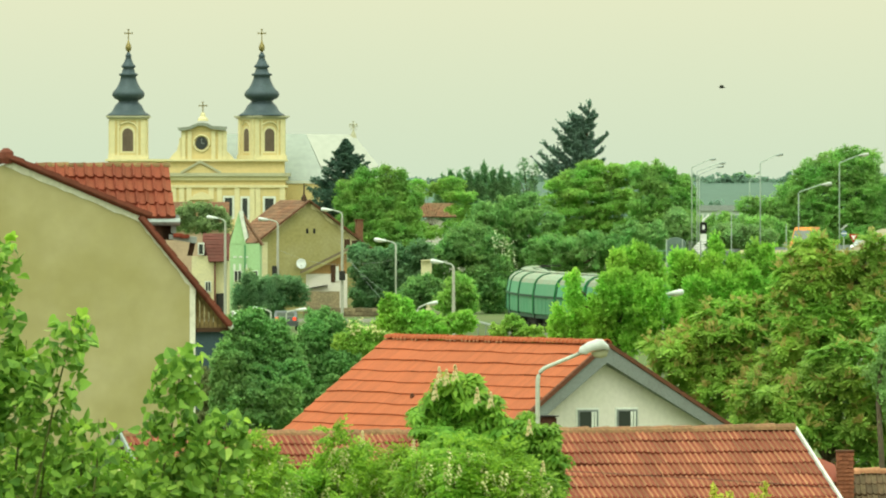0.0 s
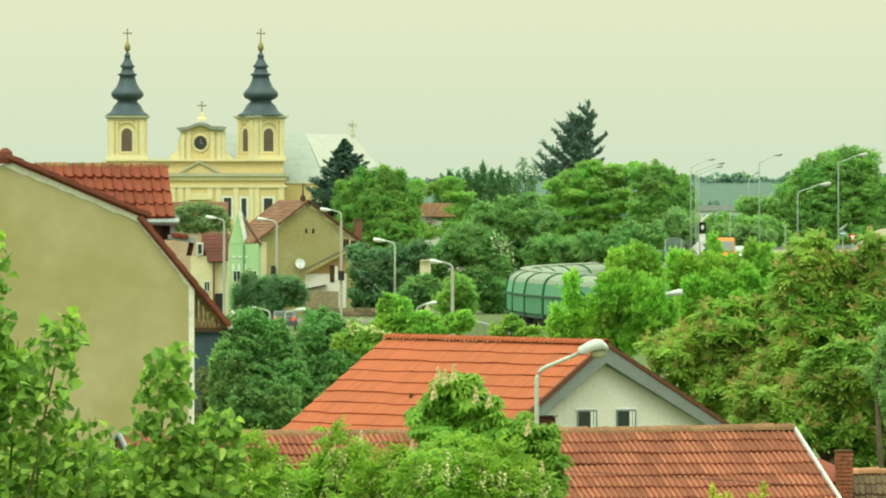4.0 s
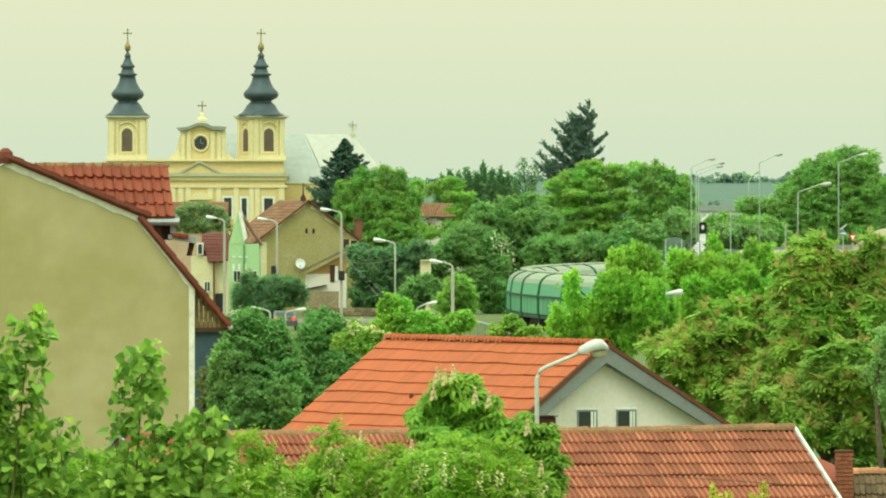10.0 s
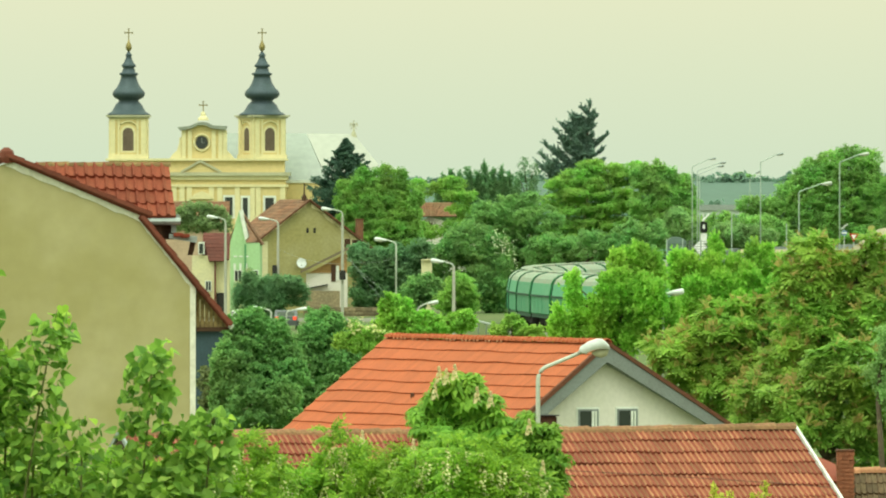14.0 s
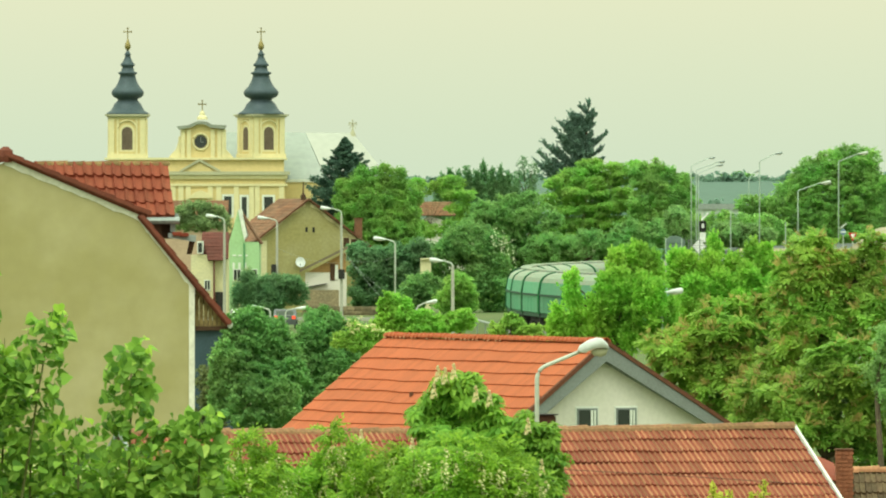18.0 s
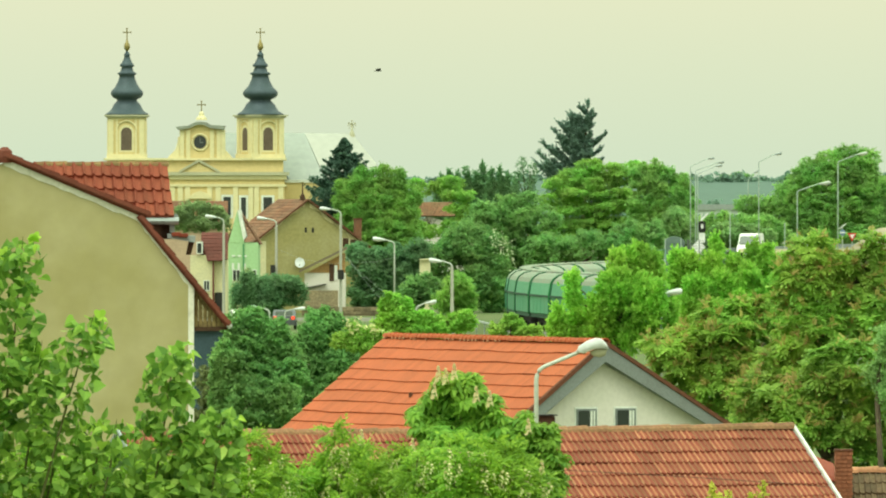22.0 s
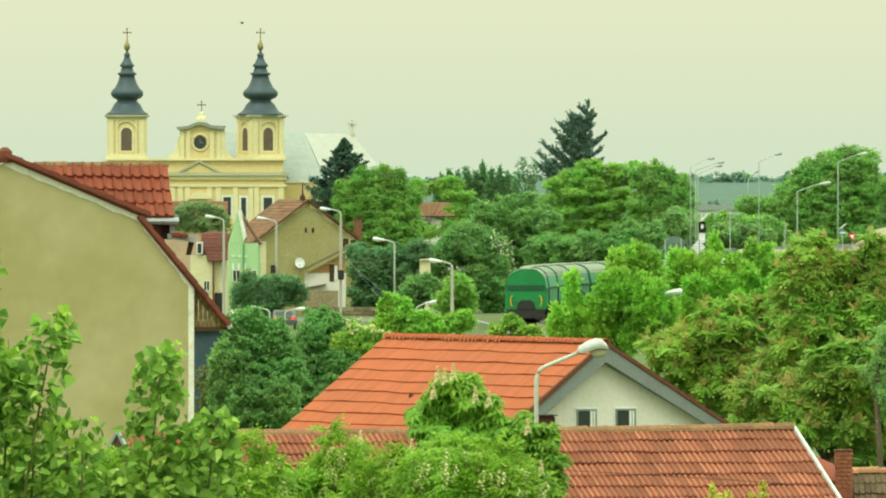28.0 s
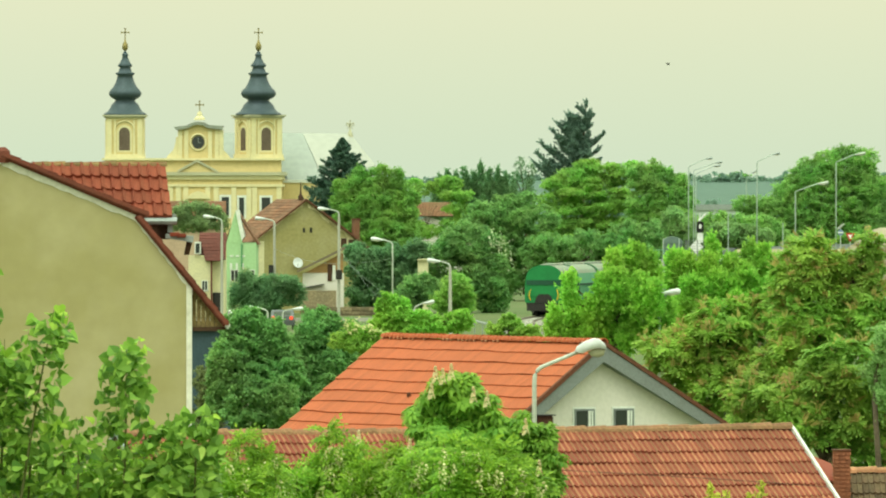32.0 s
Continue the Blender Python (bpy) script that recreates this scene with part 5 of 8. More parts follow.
def ramp_edge():
    """The abutment where the ramp begins, its railing, a grey kiosk and two thin posts."""
    a = thing("abutment", "pale concrete abutment with a green pipe railing", "abutment", 16.9, 700)
    part("block", Shape().box(-0.42, 0.42, 0, 2.5, 0, 5.1, bevel=0.04), M_CONCRETE, a)
    paint = surface("pale green rail paint", (0.20, 0.42, 0.33), 0.6, 0.1, 2.0, 10.0, 0.05)
    for x in (-0.38, 0.0, 0.38):
        part("railing_post", Shape().tube([(x, 0.1, 5.0), (x, 0.1, 6.05)], 0.035, 6), paint, a)
    for z in (5.5, 6.02):
        part("railing_bar", Shape().tube([(-0.4, 0.1, z), (0.4, 0.1, z)], 0.03, 6), paint, a)
    k = thing("kiosk", "grey sheet metal kiosk with a rounded roof", "kiosk", 18.15, 706)
    grey = surface("blue-grey kiosk sheet", (0.14, 0.20, 0.18), 0.8, 0.1, 1.0, 8.0, 0.1)
    part("wall", Shape().box(-0.74, 0.74, 0, 2.0, 0, 6.55), grey, k)
    part("roof", Shape().slab([(-0.78, 6.5), (0.78, 6.5)] + [(0.78 * math.cos(math.pi * q / 8), 6.55 + 0.5 * math.sin(math.pi * q / 8)) for q in range(9)], "y", -0.05, 2.05), grey, k)
    for x in (-0.76, 0.48):
        part("corner_post", Shape().tube([(x, -0.06, 0), (x, -0.06, 6.9)], 0.045, 6), M_MAST, k)
    for x, top in ((25.45, 9.0), (30.3, 7.9)):
        p = thing("fence_post", "thin pale grey metal post behind the ramp road", "post", x, 800, group="thin posts")
        part("shaft", Shape().tube([(0, 0, 0), (0, 0, top)], 0.045, 6), M_MAST, p)
        part("cap", Shape().box(-0.06, 0.06, -0.06, 0.06, top, top + 0.05), M_MAST, p)


guard_fence()
ramp_edge()
ground_sheet()
railway()
ramp_road()
street()
build_church()
house_ochre()
house_mint()
lamps()
signals()


# ---- near houses ----
def tile_shape(w, l, roll, lift):
    """One clay tile with two rolls; it starts at the upper edge and its lower end is lifted over the next course."""
    u = [-0.5, -0.42, -0.24, 0.0, 0.08, 0.26, 0.5]
    hgt = [0.0, roll, 0.1 * roll, 0.0, roll, 0.1 * roll, 0.0]
    vs = [(w * a, 0.0, h) for a, h in zip(u, hgt)] + [(w * a, -l * 1.06, h + lift) for a, h in zip(u, hgt)] + [(w * a, -l * 1.06, -0.004) for a in u]
    k = len(u)
    fs = [(i, k + i, k + i + 1, i + 1) for i in range(k - 1)] + [(k + i, 2 * k + i, 2 * k + i + 1, k + i + 1) for i in range(k - 1)]
    s = Shape()
    s.add(vs, fs)
    return s


def tile_field(parent, origin, along, down, cols, rows, w, l, roll, lift, material, chosen, seed, jitter=0.006, pale_flank=None):
    """Courses of tiles on a roof plane. chosen(col, row) picks those that are pieces of their own; the others are joined."""
    rnd = random.Random(seed)
    u, v = Vector(along).normalized(), Vector(down).normalized()
    n = u.cross(-v)
    if n.z < 0:
        u = -u
        n = u.cross(-v)
    step = Vector(along).normalized() * w
    base = tile_shape(w, l, roll, lift)
    me = base.mesh("roof_tile", material, smooth=False)
    # the steep flank of each roll takes the second, paler material
    if pale_flank:
        me.materials.append(pale_flank)
        for i in (0, 3):
            me.polygons[i].material_index = 1
    rest = Shape()
    for j in range(rows):
        wave, turn = rnd.uniform(-jitter, jitter), rnd.uniform(0, 6.28)
        for i in range(cols):
            bend = max(0.017, 2.2 * jitter) * (math.sin(i * w * 1.3 + turn) + 0.6 * math.sin(i * w * 3.1 + 2 * turn))
            p = Vector(origin) + step * (i + 0.5) + v * (l * j + bend + rnd.uniform(-jitter, jitter) * 1.5) + n * (0.02 + wave + rnd.uniform(-jitter, jitter) * 0.5)
            m = Matrix((u, -v, n)).transposed().to_4x4()
            m = Matrix.Translation(p) @ m @ pose(0, 0, 0, 0, 0, rnd.uniform(-0.8, 0.8))
            if chosen(i, j):
                part("roof_tile", me, material, parent).matrix_basis = m
            else:
                rest.add([m @ Vector(q) for q in base.v], base.f)
    if rest.v:
        ob = tagged(part("roof_tiles", rest, material, parent), kind="stuff")
        if pale_flank:
            ob.data.materials.append(pale_flank)
            for i, q in enumerate(ob.data.polygons):
                q.material_index = 1 if i % len(base.f) in (0, 3) else 0


def ridge_caps(parent, a, b, length, radius, material, seed, name="ridge_tile", sag=0.0):
    rnd = random.Random(seed)
    a, b = Vector(a), Vector(b)
    d = (b - a)
    n = int(d.length / length)
    s = Shape()
    k = 7
    for e, (x, r) in enumerate(((0, radius), (length * 1.08, radius * 1.2))):
        s.v += [(x, r * math.cos(math.pi * i / (k - 1)), r * math.sin(math.pi * i / (k - 1))) for i in range(k)]
    s.v += [(length * 1.08, 0.8 * q[1], 0.8 * q[2]) for q in s.v[k:2 * k]]
    s.f += [(i, i + 1, k + i + 1, k + i) for i in range(k - 1)] + [(k + i, k + i + 1, 2 * k + i + 1, 2 * k + i) for i in range(k - 1)]
    me = s.mesh(name, material, smooth=False)
    turn = d.to_track_quat("X", "Z").to_matrix().to_4x4()
    for i in range(n):
        p = a + d * (i / n) + Vector((0, 0, rnd.uniform(-0.006, 0.006) - sag * math.sin(math.pi * i / n)))
        part(name, me, material, parent).matrix_basis = Matrix.Translation(p) @ turn @ pose(0, 0, 0, 0, rnd.uniform(-1, 1), rnd.uniform(-1.2, 1.2))


def beige_house():
    D = 168.0
    h = thing("ochre_house", "tall ochre plastered house with a broken-pitch red tiled roof", "house", -4.63, D, rz=2.6)
    xr, xk, xe = -3.518, -1.018, 0.651
    right = [(0, 0), (0, 7.772), (xk, 9.053), (xr, 10.05)]
    left = [(2 * xr - x, z) for x, z in reversed(right[:-1])]
    part("gable_wall", Shape().slab(right + left, "y", 0, 9), M_PLASTER, h)
    # whitewashed bands below the verge and along the corner
    for a, b in (((xr, 10.155), (xk, 9.127)), ((xk, 9.127), (0.02, 7.803))):
        w = 0.16 if a[0] == xr else 0.19
        wave = random.Random(7)
        over = [(a[0] + (b[0] - a[0]) * q / 16, a[1] + (b[1] - a[1]) * q / 16) for q in range(17)]
        under = [(x, z - w * wave.uniform(0.85, 1.15)) for x, z in over]
        band = Shape().add([(x, -0.012, z) for x, z in over] + [(x, -0.012, z) for x, z in under] + [(x, 0.05, z) for x, z in under],
                           [(q, q + 17, q + 18, q + 1) for q in range(16)] + [(q + 17, q + 34, q + 35, q + 18) for q in range(16)])
        part("white_band", band, M_LIME, h)
    part("corner_band", Shape().box(-0.094, 0.012, -0.02, 0.3, 0.0, 7.866), M_LIME, h)
    # roof planes behind the verge
    up = [(xr, 10.239), (xk + 0.14, 9.127), (xk + 0.14, 9.021), (xr, 10.134)]
    part("upper_roof", Shape().slab(up, "y", -0.06, 9.2), M_VERGERED, h)
    part("upper_roof", Shape().slab([(2 * xr - x, z) for x, z in reversed(up)], "y", -0.06, 9.2), M_VERGERED, h)
    lo = [(xk + 0.02, 9.116), (xe, 7.079), (xe - 0.04, 6.995), (xk - 0.04, 9.032)]
    part("lower_roof", Shape().slab(lo, "y", -0.06, 9.2), M_VERGERED, h)
    part("lower_roof", Shape().slab([(2 * xr - x, z) for x, z in reversed(lo)], "y", -0.06, 9.2), M_VERGERED, h)
    for a, b, n in (((xr, 10.208), (xk + 0.2, 9.084), 8), ((xk + 0.03, 9.053), (xe, 7.047), 8)):
        A, B = Vector((a[0], -0.1, a[1])), Vector((b[0], -0.1, b[1]))
        d = (B - A) / n
        ang = math.degrees(math.atan2(-(B - A).z, (B - A).x))
        for i in range(n):
            part("verge_tile", Shape().box(-0.02, d.length * 1.06, -0.05, 0.22, -0.045, 0.055, bevel=0.02), M_VERGERED, h).matrix_basis = Matrix.Translation(A + d * i) @ pose(0, 0, 0, 0, ang - 3.5, 0)
    part("ridge_cap", Shape().lathe([(0.12, -0.12), (0.15, -0.02), (0.13, 0.1), (0.05, 0.17)], xr + 0.02, 0.0, 10), M_VERGERED, h).location = (0, 0, 10.176)
    # plank skirt under the eaves and the blue-grey side wall
    n = 7
    for i in range(n):
        x0 = 0.015 + i * (xe - 0.06) / n
        x1 = 0.015 + (i + 1) * (xe - 0.06) / n - 0.008
        f = lambda x: 7.782 - x * (7.782 - 7.016) / (xe - 0.03)
        part("plank", Shape().slab([(x0, 7.005), (x1, 7.005), (x1, max(7.005 + 0.01, f(x1) - 0.03)), (x0, f(x0) - 0.03)], "y", 0.12 + 0.01 * (i % 2), 0.16), M_WOOD, h)
    part("eaves_board", Shape().box(0.0, xe - 0.02, 0.05, 8.8, 6.953, 7.005), M_DARKWOOD, h)
    part("gutter_end", Shape().box(xe - 0.03, xe + 0.07, -0.1, 9.2, 6.974, 7.089, bevel=0.03), M_TRIM, h)
    # dormer with its own tiled roof
    zr, ze = 10.029, 9.032
    x0, x1 = -2.971, -0.451
    dm = part("dormer", Shape().slab([(x0 + 0.1, ze - 0.45), (x1 - 0.12, ze - 0.45), (x1 - 0.15, ze), (x0 + 0.1, ze)], "y", 1.2, 4.2), M_DARKWOOD, h)
    run = 1.25
    down = Vector((0.13, -run, ze - zr))
    part("dormer_deck", Shape().add([(x0, 2.4, zr - 0.05), (x1 - 0.02, 2.4, zr - 0.05), (x1 + 0.11, 2.4 - run, ze - 0.05), (x0, 2.4 - run, ze - 0.05), (x0, 2.4, zr - 0.1), (x1 - 0.02, 2.4, zr - 0.1), (x1 + 0.11, 2.4 - run, ze - 0.1), (x0, 2.4 - run, ze - 0.1), (x0, 4.2, ze), (x1, 4.2, ze)],
         [(0, 1, 2, 3), (7, 6, 5, 4), (2, 1, 5, 6), (3, 2, 6, 7), (0, 8, 9, 1)]), M_TILE_RED, dm)
    tile_field(dm, (x0, 2.4, zr), (1, 0, 0), down, int((x1 - x0) / 0.355), 4, 0.36, down.length / 4, 0.06, 0.05, M_TILE_RED, lambda i, j: True, 5, 0.008)
    ridge_caps(dm, (x0, 2.4, zr - 0.02), (x1 + 0.03, 2.4, zr - 0.02), 0.3, 0.078, M_MOSSRIDGE, 3)
    part("gutter", Shape().tube([(x0, 1.12, ze - 0.06), (x1 + 0.2, 1.12, ze - 0.06)], 0.07, 8), M_ZINC, dm)
    part("eaves_box", Shape().box(-0.451, -0.263, 1.2, 1.9, 8.948, 9.105, bevel=0.02), M_ZINC, dm)
    part("side_post", Shape().box(-0.619, -0.368, 1.4, 2.2, 8.633, 8.948), M_DARKWOOD, dm)
    part("side_panel", Shape().box(-0.42, -0.326, 1.3, 2.1, 8.759, 8.948), M_ZINC, dm)
    lw = part("lower_canopy", Shape().slab([(-0.462, 8.738), (0.063, 8.696), (0.052, 8.57), (-0.462, 8.654)], "y", 1.0, 2.0), M_ZINC, h)
    for k in range(2):
        part("canopy_tile", Shape().box(-0.388 + 0.12 * k, -0.199 + 0.12 * k, 0.9, 1.4, 8.685 - 0.02 * k, 8.759 - 0.02 * k, bevel=0.015), M_TILE_RED, lw)
    part("bracket", Shape().slab([(-0.063, 8.591), (0.042, 8.591), (-0.021, 8.339), (-0.115, 8.339)], "y", 1.2, 1.5), M_DARKWOOD, lw)


def mid_house():
    h = thing("orange_roof_house", "white gabled house with a fresh orange tiled roof", "house", 3.731, 208, rz=27.1)
    zr = 6.145
    wl, dl, wr, dr, ln = 2.85, 2.24, 3.42, 2.02, 11.2
    zl, zq = zr - dl, zr - dr
    part("wall", Shape().slab([(-2.35, 0), (2.85, 0), (2.85, zr - 2.85 * dr / wr - 0.1), (0, zr - 0.14), (-2.35, zr - 2.35 * dl / wl - 0.1)], "y", 0.22, ln - 0.2), M_WHITE, h)
    part("roof_deck", Shape().slab([(0, zr - 0.06), (-wl, zl - 0.06), (-wl, zl - 0.12), (0, zr - 0.12), (wr, zq - 0.12), (wr, zq - 0.06)], "y", -0.02, ln + 0.02), M_DARKWOOD, h)
    tile_field(h, (0, 0.0, zr - 0.05), (0, 1, 0), (-wl, 0, -dl), 56, 9, 0.2, 0.402, 0.004, 0.03, M_TILE_NEW, lambda i, j: i < 34, 11, 0.004)
    tile_field(h, (0, 0.0, zr - 0.05), (0, 1, 0), (wr, 0, -dr), 56, 10, 0.2, 0.402, 0.004, 0.03, M_TILE_NEW, lambda i, j: False, 12, 0.004)
    ridge_caps(h, (0, ln, zr - 0.03), (0, -0.05, zr - 0.03), 0.2, 0.095, M_TILE_NEW, 8)
    dab = random.Random(18)
    for i in range(56):
        if dab.random() < (0.55 if i > 24 else 0.15):
            part("mortar", Shape().box(-0.13, -0.07, 0.0, dab.uniform(0.03, 0.06), -0.03, dab.uniform(0.0, 0.045), bevel=0.012), M_MORTAR, h).location = (0, 0.2 * i + 0.02, zr - 0.05)
    for sx, w, d in ((-1, wl, dl), (1, wr, dr)):
        part("barge_board", Shape().slab([(0, zr - 0.08), (sx * w, zr - d - 0.08), (sx * w, zr - d - 0.14), (sx * (w - 0.25), zr - d - 0.2), (0, zr - 0.46)], "y", -0.06, 0.0), M_GREYBOARD, h)
        part("soffit", Shape().slab([(0, zr - 0.42), (sx * (w - 0.2), zr - d - 0.12), (sx * (w - 0.2), zr - d - 0.16), (0, zr - 0.46)], "y", 0.0, 0.22), M_GREYBOARD, h)
        n = 9
        for i in range(n):
            a = Vector((sx * w * i / n, -0.09, zr - d * i / n - 0.03))
            part("verge_tile", Shape().box(-0.02, math.hypot(w, d) / n * 1.05, 0, 0.12, -0.05, 0.05, bevel=0.012), M_VERGE, h).matrix_basis = Matrix.Translation(a) @ (pose(0, 0, 0, 0, math.degrees(math.atan2(d, w)), 0) if sx > 0 else pose(0, 0.12, 0, 0, 0, 180) @ pose(0, 0, 0, 0, math.degrees(math.atan2(d, w)), 0))
    for x in (-0.37, 0.65):
        z0, z1 = 3.935, 4.598
        part("reveal", Shape().box(x - 0.3, x + 0.3, 0.2, 0.26, z0, z1 + 0.045), M_TRIM, h, "pale painted window surround")
        f = part("attic_window", Shape().box(x - 0.26, x + 0.26, 0.17, 0.25, z0, z1), M_GREYBOARD, h, "small attic window with a white inner frame")
        part("pane", Shape().box(x - 0.22, x + 0.07, 0.15, 0.18, z0, z1 - 0.04), M_GLASS, f)
        part("casement", Shape().box(x + 0.07, x + 0.12, 0.12, 0.18, z0, z1 - 0.05), M_TRIM, f)
        part("casement", Shape().box(x + 0.155, x + 0.195, 0.13, 0.18, z0, z1 - 0.05), M_TRIM, f)
    part("roof_vent", Shape().box(-1.76, -1.68, 6.42, 6.52, zr - 1.42, zr - 1.27, bevel=0.02), M_VERGE, h)


def low_house():
    h = thing("long_low_house", "long low house with a weathered red clay-tile roof", "house", 5.871, 152, rz=17.4)
    zr = 5.514
    ln, run, drop = 11.69, 3.6, 1.8
    part("wall", Shape().slab([(-3.3, 0), (3.3, 0), (3.3, zr - 1.6), (0, zr - 0.12), (-3.3, zr - 1.6)], "x", -ln + 0.25, -0.25), M_CREAMWALL, h)
    part("roof_deck", Shape().slab([(0, zr - 0.04), (-run, zr - drop - 0.04), (-run, zr - drop - 0.12), (0, zr - 0.12), (run, zr - drop - 0.12), (run, zr - drop - 0.04)], "x", -ln, 0), M_DARKWOOD, h)
    tile_field(h, (-ln, 0, zr - 0.02), (1, 0, 0), (0, -run, -drop), 58, 10, 0.2015, 0.40, 0.032, 0.028, M_TILE_OLD, lambda i, j: i >= 28, 21, 0.009, M_TILE_PALE)
    tile_field(h, (-ln, 0, zr - 0.02), (1, 0, 0), (0, run, -drop), 58, 10, 0.2015, 0.40, 0.032, 0.035, M_TILE_OLD, lambda i, j: False, 22, 0.009)
    ridge_caps(h, (-ln, 0, zr - 0.035), (0, 0, zr - 0.005), 0.36, 0.095, M_RIDGE, 9, sag=0.04)
    L_ = math.hypot(run, drop)
    for x in (0.03, -ln - 0.05):
        for sy in (-1, 1):
            part("verge_flashing", Shape().box(-0.024, 0.024, 0, L_, -0.02, 0.07, bevel=0.01), M_TRIM if x > 0 else M_ZINC, h, "pale sheet verge flashing").matrix_basis = Matrix.Translation((x, 0, zr)) @ (pose(0, 0, 0, -math.degrees(math.atan2(drop, run)), 0, 0) if sy > 0 else pose(0, 0, 0, 0, 0, 180) @ pose(0, 0, 0, -math.degrees(math.atan2(drop, run)), 0, 0))
    part("gable_board", Shape().slab([(0, zr - 0.05), (-run, zr - drop - 0.05), (-run, zr - drop - 0.3), (0, zr - 0.35), (run, zr - drop - 0.3), (run, zr - drop - 0.05)], "x", -ln - 0.04, -ln + 0.02), M_DARKWOOD, h)
    for k in range(16):
        y = -3.2 + 0.4 * k
        f = lambda q: zr - 0.14 - abs(q) * drop / run
        part("gable_plank", Shape().slab([(y, 2.6), (y + 0.385, 2.6), (y + 0.385, f(y + 0.385)), (y, f(y))], "x", -ln + 0.2 + 0.01 * (k % 2), -ln + 0.245), M_WOOD, h)
    b = part("chimney_stub", Shape().box(-4.21, -3.85, 1.0, 1.4, zr - 0.6, 5.727, bevel=0.02), M_DARKWOOD, h, "short dark brown chimney stub")
    part("cap", Shape().box(-4.23, -3.83, 0.95, 1.45, 5.727, 5.746), M_UNDER, b)
    w = thing("roof_wire", "thin dark wire crossing above a tiled roof", "wire", 1.88, 146, 4.984)
    part("cable", Shape().tube(arc((0, 0, 0), (2.373, 0.3, -0.128), (4.38, 0.6, -0.292), 10), 0.005, 5), M_UNDER, w)
    # small outbuilding with brick chimney
    s = thing("outbuilding", "low outbuilding with old orange tiles and a brick chimney", "shed", 6.972, 158)
    zt = 4.598
    part("wall", Shape().box(-0.35, 3.0, -1.5, 2.5, 0, zt - 0.9), M_CREAMWALL, s)
    part("roof_deck", Shape().slab([(0.5, zt - 0.04), (-2.2, zt - 1.4), (-2.2, zt - 1.5), (0.5, zt - 0.12), (3.0, zt - 1.5), (3.0, zt - 1.4)], "x", -0.4, 3.2), M_TILE_OLD, s)
    mossy = surface("mossy dark tile", (0.11, 0.065, 0.038), 0.95, 0.3, 2.0, 14.0, 0.4, second=(0.10, 0.075, 0.04), amount=0.7, spread=0.3)
    tile_field(s, (-0.4, 0.5, zt - 0.03), (1, 0, 0), (0, -2.7, -1.36), 18, 7, 0.2, 0.42, 0.03, 0.035, mossy, lambda i, j: True, 31, 0.012)
    ridge_caps(s, (-0.4, 0.5, zt - 0.02), (3.2, 0.5, zt - 0.02), 0.33, 0.09, M_TILE_PALE, 10)
    red = Shape().add([(-0.45, 0.4, 4.875), (-0.12, 0.4, 4.736), (-0.1, -0.6, 4.46), (-0.42, -0.6, 4.48), (-0.3, 0.6, zt - 0.6)], [(0, 1, 2, 3), (0, 4, 1), (0, 3, 4), (1, 4, 2), (2, 4, 3)])
    part("side_roof", red, M_TILE_OLD, s)
    c = part("chimney", Shape().box(-0.138, 0.158, -0.7, -0.4, zt - 1.0, 4.983), M_BRICKCHIM, s, "weathered brick chimney")
    bs = Shape().box(-0.062, 0.062, -0.02, 0.0, 0, 0.052)
    bm_ = bs.mesh("brick", M_BRICKCHIM)
    for j in range(13):
        for i in range(3):
            z = 4.983 - 0.07 * (j + 1)
            x = -0.138 + 0.062 + 0.1 * i + (0.0 if j % 2 else 0.02)
            if x + 0.062 < 0.168 + 0.05:
                part("brick", bm_, M_BRICKCHIM, c).matrix_basis = Matrix.Translation((x - 0.02, -0.7, z)) @ Matrix.Diagonal((0.72, 1, 1, 1))
    part("cap", Shape().box(-0.158, 0.178, -0.73, -0.37, 4.983, 5.013, bevel=0.01), M_VERGE, c)


def blue_shed():
    b = thing("sheet_shed", "dark blue-grey sheet metal shed beside the ochre house", "shed", -7.575, 300)
    part("wall", Shape().box(-1.125, 0.638, 0, 5, 0, 5.187), M_BLUEWALL, b)
    part("roof_edge", Shape().box(-1.163, 0.675, -0.15, 5.1, 5.15, 5.225), M_DARKWOOD, b)
    for k in range(9):
        part("seam", Shape().box(-1.088 + 0.19 * k, -1.088 + 0.19 * k + 0.02, -0.02, 0.0, 0, 5.15), M_BLUEWALL, b)


blue_shed()
beige_house()
mid_house()
low_house()


